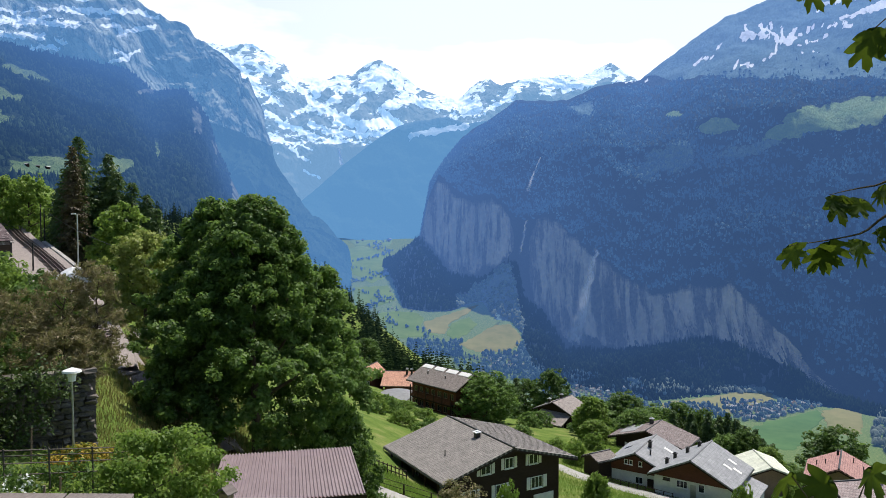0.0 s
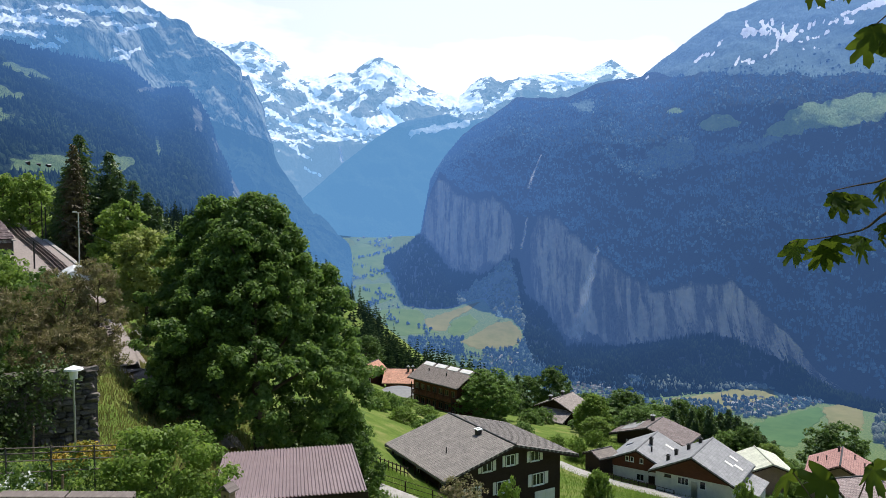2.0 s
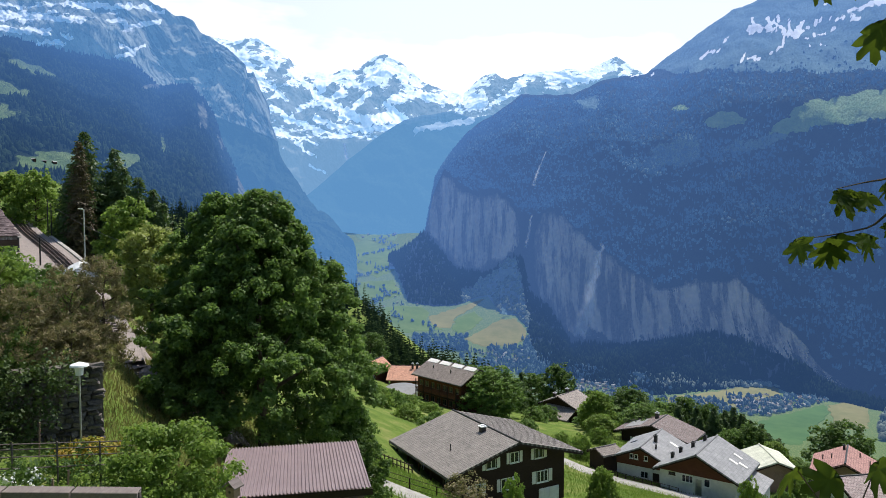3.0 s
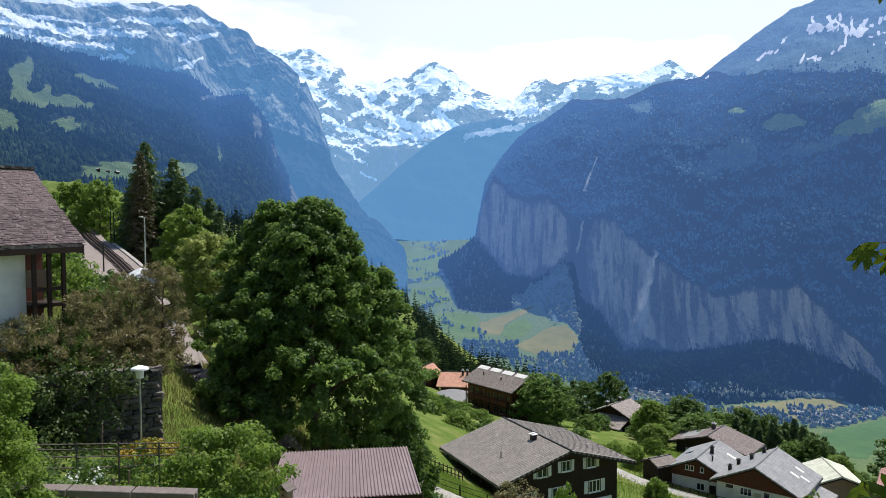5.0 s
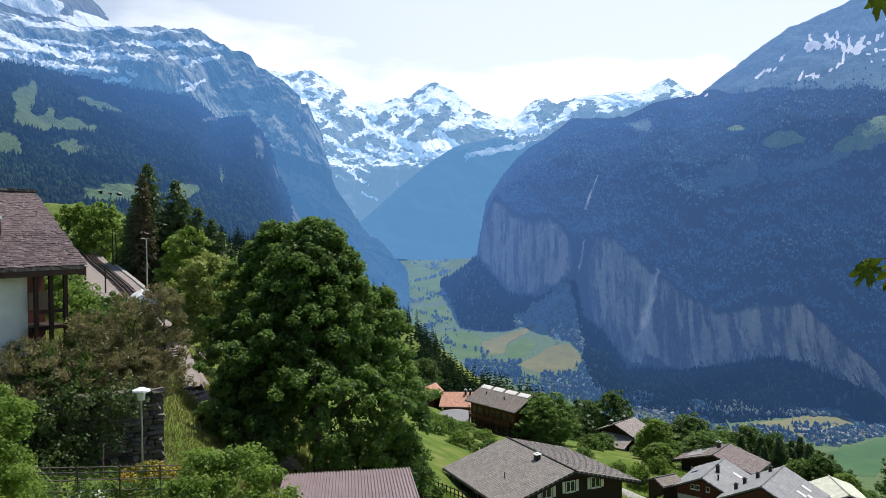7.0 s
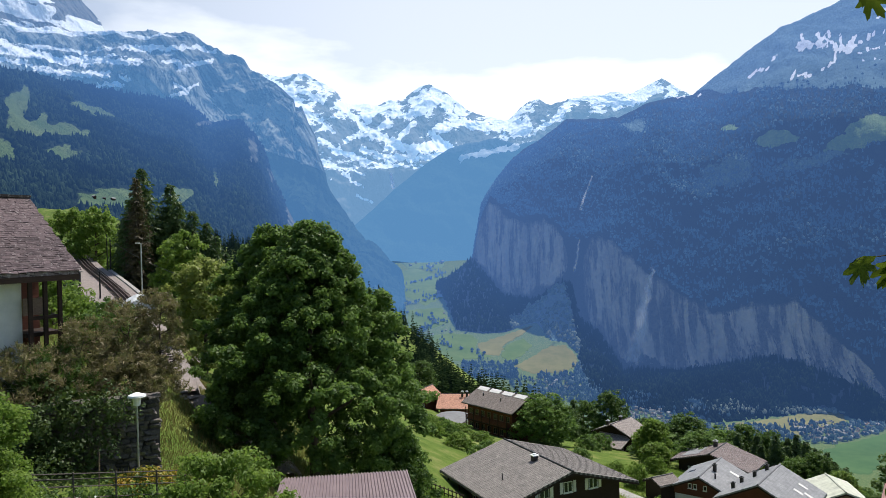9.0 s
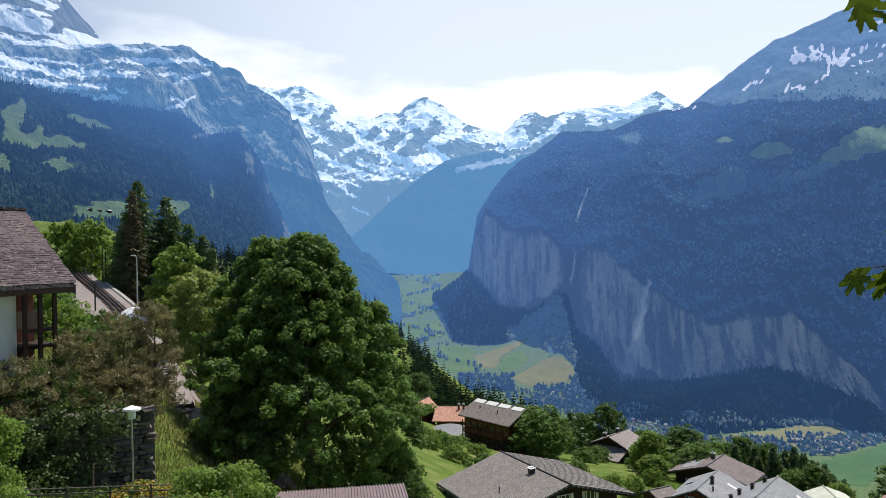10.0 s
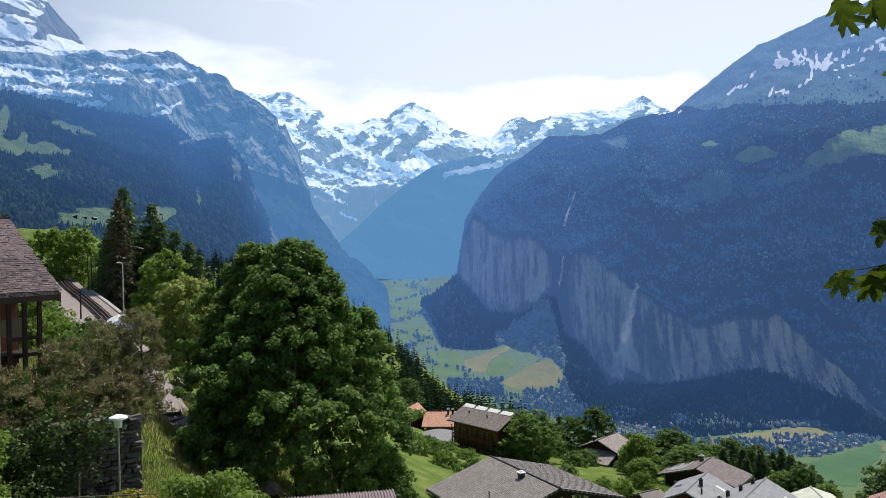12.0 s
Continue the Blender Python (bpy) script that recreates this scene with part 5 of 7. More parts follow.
slab("porch_roof", [(-3.6, -3.6, 3.2), (4.6, -3.6, 3.2), (4.6, 1.0, 5.0), (-3.6, 1.0, 5.0)], 0.2, M_roof_lichen, f)
for u in (-2.0, 2.0):
    window(f, "front", 1.0, u, 1.6, 1.1, 1.0, None)
g = gable_house("chalet", (-4.2, 164.9, -33.7), 137, 16.1, 11.3, 2.8, 8.0, M_timber_red, M_roof_brown, "tall red-brown timber chalet with a grey-brown roof", over=(1.0, 1.0, 1.0))
for k in range(4):
    roof_item(g, "roof_panel", 1, 0.62, 2.0 + k * 3.95, 10.8, 2.8 / 5.65, 1.1, 3.2, M_shutter, 0.10, "white skylight panel")
for k in range(7):
    window(g, "right", 4.65, 2.2 + k * 1.95, 5.7, 1.1, 1.2, None, 2, M_timber)
    window(g, "right", 4.65, 2.2 + k * 1.95, 2.6, 1.1, 1.3, None, 2, M_timber)
side_balcony(g, 4.65, 1.6, 14.6, 4.6, 1.1, M_timber_red, 2.6)
chimney(g, 2.6, 4.0, 9.4, 0.2, 0.9)
chimney(g, 2.9, 10.0, 9.3, 0.2, 0.9)
h = gable_house("house", (-15.3, 184.4, -39.6), 94, 8.3, 12.0, 2.5, 6.0, M_timber_red, M_roof_orange, "house with a bright orange tiled roof")
chimney(h, 1.2, 6.2, 8.0, 0.5, 1.6, M_metal_dark)
chimney(h, 1.2, 7.4, 8.0, 0.5, 1.6, M_metal_dark)
h2 = gable_house("house", (-20.5, 180.0, -38.0), 20, 9.0, 6.0, 2.6, 6.0, M_timber_red, M_roof_orange, "timber gable house with a bright orange roof")
for u in (-1.2, 1.2):
    window(h2, "front", 1.0, u, 4.2, 0.9, 1.0, None)
    window(h2, "front", 1.0, u, 1.8, 0.9, 1.0, None)
j = gable_house("shed", (46.4, 99.9, -35.2), 5.5, 8.0, 6.0, 1.1, 3.0, M_timber, M_roof_cream, "low building with a pale cream sheet roof")
gable_house("shed", (21.5, 104.0, -34.6), 60, 4.0, 3.6, 0.7, 1.8, M_timber_dark, M_roof_brown, "small dark wooden garden shed", over=(0.3, 0.3, 0.3))


def canopy():
    t = thing("carport", -11.6, 166.0, -45.0, 20, "low building under a pale grey curved roof", "carport")
    vs, fs = [], []
    for k in range(9):
        x = -4.4 + 8.8 * k / 8
        zz = 3.2 + 0.9 * math.cos((k - 4) / 4 * 1.35)
        vs += [(x, -4, zz), (x, 5, zz), (x, -4, zz - 0.15), (x, 5, zz - 0.15)]
    for k in range(8):
        i = 4 * k
        fs += [(i, i + 4, i + 5, i + 1), (i + 2, i + 3, i + 7, i + 6), (i, i + 2, i + 6, i + 4), (i + 1, i + 5, i + 7, i + 3)]
    obj("roof", vs, fs, M_roof_white, t)
    part("wall", boxes((-4.1, -3.6, -2, 4.1, 4.6, 3.25)), M_plaster, t)


canopy()


# ---- the near garden: shed, lamp, trees ----
def corrugated_shed():
    t = thing("shed", -6.5, 29.7, -13.4, 78, "garden shed under a purple-brown corrugated metal roof", "shed")
    m = plain("purple_sheet_metal", (0.21, 0.16, 0.17), (0.27, 0.21, 0.22), 3, 0.55, 0.1, relief=0.05)
    # local y runs along the far eave, local x towards the viewer
    n, L = 42, 5.9
    vs, fs = [], []
    for i in range(n):
        for dy, dz in ((0.0, 0.0), (0.22, 0.055), (0.5, 0.055), (0.72, 0.0)):
            yy = -L / 2 + (i + dy) * L / n
            vs += [(-3.5, yy, 2.5 + dz), (3.5, yy, 2.9 + dz)]
    for k in range(len(vs) // 2 - 1):
        fs.append((2 * k, 2 * k + 1, 2 * k + 3, 2 * k + 2))
    obj("roof_sheet", vs, fs, m, t)
    part("fascia", boxes((-3.5, -L / 2, 2.3, 3.5, -L / 2 + 0.05, 2.48), (3.42, -L / 2, 2.62, 3.48, L / 2, 2.86)), M_timber_dark, t)
    part("wall", boxes((-3.2, -L / 2 + 0.3, -1.5, 3.2, L / 2 - 0.3, 2.45)), M_timber, t)
    return t


corrugated_shed()


def street_lamp(x, y, z):
    t = thing("street_lamp", x, y, z, 0, "grey metal garden lamp post with a white mushroom shade", "lamp post")
    part("post", tube(bmesh.new(), (0, 0, -0.3), (0, 0, 2.5), 0.036, 0.03, 10), M_steel, t)
    bm = bmesh.new()
    tube(bm, (0, 0, 2.5), (0, 0, 2.8), 0.12, 0.15, 14)
    part("lantern", bm, M_white, t)
    bm = bmesh.new()
    tube(bm, (0, 0, 2.80), (0, 0, 2.86), 0.31, 0.29, 18)
    tube(bm, (0, 0, 2.86), (0, 0, 2.95), 0.29, 0.05, 18)
    part("shade", bm, M_white, t)
    return t


street_lamp(-12.5, 24.0, -8.0)
MAPLE_SHAPE = ([0.0, 0.12, 0.24, 0.36, 0.48, 0.6, 0.75, 0.88, 1.0], [0.3, 0.66, 1.0, 1.0, 0.89, 0.76, 0.49, 0.27, 0.06])
SLIM_SHAPE = ([0.0, 0.2, 0.5, 0.62, 0.75, 0.88, 1.0], [0.5, 0.68, 0.72, 0.95, 0.72, 0.4, 0.1])
FULL_SHAPE = ([0.0, 0.1, 0.35, 0.7, 0.9, 1.0], [0.75, 0.95, 1.0, 0.8, 0.5, 0.2])
broadleaf("maple_tree", -10.9, 41.5, -15.0, 16.3, 13.7, 185000, 0.18, M_leaf, "large full maple tree in dense green leaf", lobes=150, seed=3, low=0.21, shape=MAPLE_SHAPE, lobe=0.085, dome=True, shell=(0.55, 0.98), clumps=12, fluff=0.38)
broadleaf("maple_tree", -14.1, 43.9, -15.0, 16.3, 8.6, 60000, 0.20, M_leaf, "tall leafy maple beside the largest tree", lobes=72, seed=33, low=0.24, shape=SLIM_SHAPE, lobe=0.12, dome=True, shell=(0.55, 0.95), clumps=10, fluff=0.38)
# added shrubs stand in for the maple's low dark foliage and hide the lawn
for i, (x, y, h, w) in enumerate(((-7.4, 44.5, 4.6, 6.0), (-9.8, 46.5, 4.2, 5.0), (-5.4, 42.5, 3.6, 4.2))):
    broadleaf("shrub", x, y, gz(x, y) - 0.3, h, w, 7000, 0.17, M_leaf_dark, "dark green shrub added to fill the gap under the maple", "bush", lobes=24, seed=360 + i, low=0.0, group="shrubs under the maple", shape=FULL_SHAPE)
broadleaf("fruit_tree", -8.2, 20.4, -9.4, 3.1, 4.3, 16000, 0.11, M_leaf_light, "small bright green garden tree", lobes=20, seed=4, low=0.15, shape=FULL_SHAPE)
broadleaf("garden_bush", -9.75, 12.6, -6.6, 4.1, 2.7, 36000, 0.062, M_leaf_light, "tall bright green garden bush", "bush", lobes=44, seed=14, low=0.05, shape=FULL_SHAPE)
broadleaf("tree", -28.9, 69.2, -12.3, 11.0, 8.6, 16000, 0.3, M_leaf_yellow, "pale green leafy tree below the railway", lobes=26, seed=5, low=0.1, shape=FULL_SHAPE)
broadleaf("tree", -38.9, 86.7, -10.6, 11.8, 8.0, 12000, 0.34, M_leaf_light, "light green tree beside the spruces", lobes=24, seed=6, low=0.1, shape=FULL_SHAPE)
broadleaf("tree", -19.0, 58.4, -14.2, 12.8, 6.0, 14000, 0.3, M_leaf, "leafy tree behind the large maple", lobes=24, seed=7, low=0.1, shape=FULL_SHAPE)
for i, (x, y, h, w) in enumerate(((-18.1, 26.4, 2.5, 4.4), (-16.9, 28.3, 3.4, 4.2), (-15.9, 30.0, 4.2, 3.8), (-15.0, 31.0, 4.7, 3.0), (-20.4, 25.0, 2.0, 3.4), (-17.6, 27.2, 2.4, 4.0), (-15.4, 29.0, 2.2, 3.4))):
    broadleaf("shrub", x, y, -6.5, h, w, 11000, 0.17, (M_leaf_brown, M_leaf_brown, M_leaf_brown, M_leaf_brown, M_leaf_dark, M_leaf_dark, M_leaf_brown)[i], "overgrown brown and green shrub above the stone wall", "bush", lobes=26, seed=40 + i, low=0.0, group="shrubs above the wall", shape=FULL_SHAPE, lobe=0.13, slim=0.6)
for i, (x, y, top, r, m) in enumerate(((-56.3, 111.6, 12.9, 5.6, M_needle), (-58.8, 113.0, 8.0, 4.6, M_needle), (-53.2, 114.9, 10.6, 5.4, M_needle), (-51.0, 112.5, 7.6, 5.2, M_needle), (-48.4, 112.0, 5.8, 5.0, M_needle), (-46.0, 112.0, 3.9, 4.8, M_needle),
                                       (-44.0, 110.5, 1.6, 4.4, M_needle), (-60.5, 118.0, 4.0, 4.0, M_needle), (-50.0, 109.0, 2.0, 3.6, M_needle), (-41.5, 108.0, -1.0, 3.6, M_needle), (-55.4, 108.0, 11.0, 3.0, M_needle_brown))):
    h = top - gz(x, y) + 0.4
    spruce(x, y, gz(x, y) - 0.4, h, r, 60 + i, "dark spruce with dead brown branches" if m == M_needle_brown else "tall dark green spruce on the hillside", m)
for i, (x, y, h, w) in enumerate(((-69.9, 121.3, 11.3, 10.0), (-75.7, 123.7, 9.5, 8.5), (-70.3, 133.4, 11.0, 8.0), (-82.0, 140.0, 11.0, 9.0), (-64.0, 128.0, 9.0, 7.0))):
    broadleaf("tree", x, y, gz(x, y) - 0.3, h, w, 7000, 0.42, M_leaf_light, "leafy tree beside the railway line", lobes=22, seed=80 + i, low=0.08, shape=FULL_SHAPE)

for i, (x, y, h, w) in enumerate(((-27.0, 42.0, 3.2, 5.0), (-30.0, 46.0, 3.4, 5.5), (-25.5, 45.5, 3.4, 4.5), (-33.5, 50.0, 3.4, 6.0), (-36.5, 55.0, 3.0, 6.0), (-30.5, 54.0, 2.6, 5.0), (-40.0, 60.0, 3.0, 6.0), (-22.5, 40.0, 3.0, 4.0))):
    broadleaf("bush", x, y, gz(x, y) - 0.3, h, w, 5000, 0.2, (M_leaf_light, M_leaf, M_leaf_dark)[i % 3], "green bush on the bank below the railway", "bush", lobes=18, seed=300 + i, low=0.0, group="bushes on the bank", shape=FULL_SHAPE)

broadleaf("shrub", 1.2, 55.0, gz(1.2, 55.0) - 0.2, 2.4, 4.2, 3500, 0.14, M_leaf_brown, "loose tan and green shrub in front of the chalet", "bush", lobes=18, seed=330, low=0.0, shape=FULL_SHAPE)

# trees of the village: three kinds, repeated
kinds = []
for i, (m, hh, ww) in enumerate(((M_leaf, 10, 9.0), (M_leaf_dark, 12, 9.0), (M_leaf_light, 8, 7.5))):
    kinds.append((broadleaf("tree", *((9.3, 149.7, gz(9.3, 149.7) - 0.3), (28.8, 187.8, gz(28.8, 187.8)), (29.7, 141.9, gz(29.7, 141.9)))[i], hh, ww, 11000, 0.34, m, ("full green tree beside the timber chalet", "round dark green tree", "light green leafy tree")[i], lobes=44, seed=100 + i, low=0.04, shape=FULL_SHAPE, lobe=0.15), hh, ww))


for i, (m, x, y) in enumerate(((M_leaf, -9.2, 119.6), (M_leaf_light, -11.0, 112.0))):
    kinds.append((broadleaf("bush", x, y, gz(x, y) - 0.3, 2.6, 5.0, 4500, 0.24, m, ("low green bush on the village slope", "low light green bush on the village slope")[i], "bush", lobes=20, seed=140 + i, low=0.0, shape=FULL_SHAPE), 2.6, 5.0))


def plant(k, x, y, h, w, turn=0.0, sink=0.3):
    ob, hh, ww = kinds[k if h > 4.3 else 3 + (k == 2)]
    return copy_thing(ob, pose(x, y, gz(x, y) - sink, 0, 0, turn) @ Matrix.Diagonal((w / ww, w / ww, h / hh, 1)))


kinds[1][0].matrix_basis = pose(28.8, 187.8, gz(28.8, 187.8)) @ Matrix.Diagonal((1.3, 1.3, 1.25, 1))
kinds[0][0].matrix_basis = pose(9.3, 149.7, gz(9.3, 149.7) - 0.3) @ Matrix.Diagonal((1.5, 1.5, 1.02, 1))
for q in ((1, 39.8, 155, 9.0, 9), (0, 50.4, 167.6, 11, 9), (1, 53.6, 161.3, 10.8, 8.4), (1, 56.5, 155, 10.2, 7), (1, 61.3, 153.2, 10, 7), (1, 59.1, 137.9, 7.8, 6), (0, 36.9, 135.1, 6.6, 6.6), (1, 66.0, 119.5, 11.8, 10.8),
          (0, 42.8, 90.4, 3.0, 4.2), (0, 38.8, 87.8, 2.4, 3.4), (2, 49.5, 100.5, 2.4, 4), (2, 52, 113.7, 6.2, 6), (2, -7.4, 139.8, 1.6, 5), (2, -3.2, 125, 1.8, 5), (0, -14.5, 135, 1.8, 6),
          (2, 16.2, 74.3, 5.4, 3.6), (2, 5.8, 61.7, 3.8, 2.8), (0, -6.3, 44.9, 5.4, 2.6), (0, 18.1, 148.9, 2.6, 6), (2, 20.5, 110.1, 3.2, 4), (2, 18.4, 116.6, 2.2, 4), (2, 35.3, 82.8, 4.0, 3), (0, 55.8, 139.2, 7, 6),
          (0, 45, 150, 6.4, 8), (2, 48, 142, 5, 7), (1, 66, 145, 7, 7), (0, 33, 152, 6.5, 8), (1, 72, 132, 6, 7), (2, 64, 122, 6, 6), (0, 22, 160, 3, 6), (1, 16, 185, 7, 8), (1, 6, 196, 8, 9), (1, 36, 180, 8, 8), (0, 42, 176, 8, 8),
          (1, -22, 200, 9, 9), (1, -30, 170, 9, 9), (0, -26, 150, 7, 8), (1, -34, 190, 11, 9), (1, 2, 205, 8, 8), (1, 24, 205, 10, 9), (1, 45, 195, 9, 9), (0, 58, 170, 8.4, 8), (1, 68, 160, 7, 8), (0, 76, 140, 6, 7), (1, 82, 125, 7, 8),
          (2, 44, 84, 2.0, 3), (2, 40.5, 82.5, 1.8, 2.6), (0, 47, 92, 2.2, 3.6), (2, 31, 76, 2.0, 3), (0, -2, 98, 2.6, 5), (2, -6, 104, 2.2, 5), (0, 14, 128, 2.0, 5), (2, 26, 122, 2.6, 4), (0, 10, 112, 3, 5), (2, 28, 131, 4.4, 6), (1, 65.5, 158, 9.5, 7), (0, 70, 164, 9.5, 7), (1, 74, 168, 9, 7), (1, 62, 171, 11, 8), (0, 68, 175, 10.5, 8), (2, 58, 125, 4.6, 6), (0, 56.2, 116, 4.4, 5), (2, 60.5, 121, 4.2, 5), (0, 52.5, 108, 3.5, 4.5)):
    plant(*q, turn=(q[1] * 37) % 360)
for i, (x, y, h, r) in enumerate(((57.6, 148, 10.8, 2.8), (63.5, 141, 9, 2.6), (52, 147, 9, 2.4), (67, 136, 7, 2.3), (20, 196, 12, 2.4), (12, 192, 11, 2.2), (64, 162, 12, 2.7), (72, 172, 12, 2.7), (59, 166, 12, 2.6))):
    spruce(x, y, gz(x, y) - 0.4, h, r, 120 + i, "dark spruce at the village edge")
for i, (x, top) in enumerate(((48.5, -40.5), (52.3, -40.8), (55.9, -40.8), (58.3, -41.6), (60.1, -40.8), (61.9, -42.3), (63.7, -43.6), (66.1, -44.4), (67.3, -46.3), (69.7, -47.4), (57.2, -43.5), (62.8, -45.5))):
    y = 150 + 4 * math.sin(i * 2.3)
    spruce(x * y / 150, y, gz(x * y / 150, y) - 0.4, top * y / 150 - gz(x * y / 150, y) + 0.4, 3.1 + 0.5 * math.sin(i * 1.7), 140 + i, "dark spruce in the belt below the village")
gen2 = np.random.default_rng(9)


def hill_keep(p):
    a = p[:, 0] / p[:, 1]
    return (a > -0.80) & (a < -0.43)


hill = scatter(420, gen2, -300, -85, 165, 360, hill_keep)
spruce_wood("forest_hillside", hill[:150], M_spur, "dark spruces on the hillside above the railway", gen2, h=(10, 17))
for i, p in enumerate(hill[150:196]):
    copy_thing(kinds[(0, 1, 2, 1)[i % 4]][0], pose(p[0], p[1], p[2], 0, 0, i * 47) @ Matrix.Diagonal((1.1, 1.1, gen2.uniform(0.7, 1.0), 1)))


def slope_keep(p):
    e = np.interp(p[:, 1], [60, 100, 150, 200, 250, 325, 400], [95, 78, 62, 48, 38, 22, 5])
    return (p[:, 0] > e + 6) & (p[:, 0] < e + 170) & (np.hypot(p[:, 0], p[:, 1]) > 190)


forest("forest_below_village", scatter(1500, gen2, 10, 320, 120, 420, slope_keep), M_forest, "mixed wood on the slope below the village", gen2, h=(10, 18), conifer=0.5)


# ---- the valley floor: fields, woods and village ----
# fields glow slightly blue: haze painted in through far=True
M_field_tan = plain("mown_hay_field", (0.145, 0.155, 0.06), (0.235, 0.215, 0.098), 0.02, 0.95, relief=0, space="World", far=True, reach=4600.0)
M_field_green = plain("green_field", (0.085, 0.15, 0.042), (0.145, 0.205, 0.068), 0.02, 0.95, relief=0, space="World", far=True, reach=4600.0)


def field(name, pts, mat, label):
    """A field on the valley floor with slightly ragged edges."""
    g = np.random.default_rng(len(pts) + int(abs(pts[0][0])))
    rim = []
    for k, p in enumerate(pts):
        q = pts[(k + 1) % len(pts)]
        for s in range(8):
            f = s / 8
            rim.append((p[0] + (q[0] - p[0]) * f + g.normal() * 2.2 * (s > 0), p[1] + (q[1] - p[1]) * f + g.normal() * 3.5 * (s > 0)))
    cx, cy = sum(p[0] for p in rim) / len(rim), sum(p[1] for p in rim) / len(rim)
    wide = [(cx + (x - cx) * 1.08, cy + (y - cy) * 1.08) for x, y in rim]
    vs = [(x, y, float(floor_z(x, y)) + 1.2) for x, y in rim] + [(x, y, float(floor_z(x, y)) - 0.8) for x, y in wide]
    n = len(rim)
    fs = [tuple(range(n))] + [(k, n + k, n + (k + 1) % n, (k + 1) % n) for k in range(n)]
    return tagged(obj(name, vs, fs, mat), label, "field", kind="structure")


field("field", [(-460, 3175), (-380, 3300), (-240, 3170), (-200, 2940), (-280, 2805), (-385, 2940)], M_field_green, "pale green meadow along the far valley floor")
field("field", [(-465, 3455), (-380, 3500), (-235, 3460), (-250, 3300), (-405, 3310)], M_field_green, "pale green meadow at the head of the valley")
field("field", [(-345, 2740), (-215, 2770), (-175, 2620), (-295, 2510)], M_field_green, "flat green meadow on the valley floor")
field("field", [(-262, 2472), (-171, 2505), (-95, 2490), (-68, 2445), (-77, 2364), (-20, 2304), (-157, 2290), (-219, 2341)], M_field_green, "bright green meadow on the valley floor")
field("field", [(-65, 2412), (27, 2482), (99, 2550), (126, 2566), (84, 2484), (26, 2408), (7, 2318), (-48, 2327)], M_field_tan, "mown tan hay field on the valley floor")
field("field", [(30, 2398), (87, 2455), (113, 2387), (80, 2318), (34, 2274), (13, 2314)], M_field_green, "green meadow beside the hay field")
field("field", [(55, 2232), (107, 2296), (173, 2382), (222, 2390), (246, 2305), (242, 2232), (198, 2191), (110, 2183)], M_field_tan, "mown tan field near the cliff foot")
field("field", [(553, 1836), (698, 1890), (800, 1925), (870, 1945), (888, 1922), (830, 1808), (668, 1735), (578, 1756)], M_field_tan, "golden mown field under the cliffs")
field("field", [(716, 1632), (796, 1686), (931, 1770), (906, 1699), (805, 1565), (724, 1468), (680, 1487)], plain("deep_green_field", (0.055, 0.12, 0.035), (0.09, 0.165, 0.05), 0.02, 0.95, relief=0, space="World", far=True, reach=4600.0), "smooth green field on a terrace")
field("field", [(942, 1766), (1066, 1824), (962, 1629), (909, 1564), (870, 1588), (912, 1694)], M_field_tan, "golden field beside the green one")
gen3 = np.random.default_rng(12)


def flat(n, x0, x1, y0, y1, g):
    x, y = g.uniform(x0, x1, n), g.uniform(y0, y1, n)
    return np.stack([x, y, floor_z(x, y) + 1.0], -1)


def in_terrace_village(x, y):
    """The strip of houses between the golden field and the green one."""
    return (y > np.interp(x, [700, 728, 803, 948, 1000], [1690, 1656, 1704, 1800, 1836])) & (y < np.interp(x, [700, 725, 846, 910, 1000], [1780, 1862, 1852, 1862, 1846])) & (x > 702) & (x < 992)


def village_trees(n, g):
    p = flat(n * 3, 700, 995, 1650, 1870, g)
    return p[in_terrace_village(p[:, 0], p[:, 1])][:n]


def hedges(n, g):
    """Rows of trees along the river and between the fields."""
    y = g.uniform(2110, 3400, n)
    x = np.interp(y, [2110, 2230, 2365, 2565, 3015, 3345], [105, -30, -160, -275, -350, -255]) + 60 * np.sin(y / 45) + g.normal(size=n) * 14
    return np.stack([x, y, floor_z(x, y) + 1], -1)


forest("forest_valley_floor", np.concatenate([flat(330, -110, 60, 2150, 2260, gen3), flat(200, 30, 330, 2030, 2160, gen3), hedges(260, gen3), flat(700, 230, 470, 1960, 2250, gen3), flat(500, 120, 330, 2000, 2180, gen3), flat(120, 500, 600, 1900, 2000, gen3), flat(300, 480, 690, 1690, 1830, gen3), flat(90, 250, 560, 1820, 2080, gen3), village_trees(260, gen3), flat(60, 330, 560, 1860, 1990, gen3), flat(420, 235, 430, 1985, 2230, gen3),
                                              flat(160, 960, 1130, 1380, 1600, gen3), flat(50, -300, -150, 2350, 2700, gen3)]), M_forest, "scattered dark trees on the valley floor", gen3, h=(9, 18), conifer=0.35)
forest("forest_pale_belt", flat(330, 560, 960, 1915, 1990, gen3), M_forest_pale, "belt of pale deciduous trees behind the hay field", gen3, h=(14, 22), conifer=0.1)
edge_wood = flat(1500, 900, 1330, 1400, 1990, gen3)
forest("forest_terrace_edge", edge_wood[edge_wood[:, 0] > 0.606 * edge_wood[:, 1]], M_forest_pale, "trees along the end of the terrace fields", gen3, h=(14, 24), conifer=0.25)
# far walls and roofs carry the same painted haze
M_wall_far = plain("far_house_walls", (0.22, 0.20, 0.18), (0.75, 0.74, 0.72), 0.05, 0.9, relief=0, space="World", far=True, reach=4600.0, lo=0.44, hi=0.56)
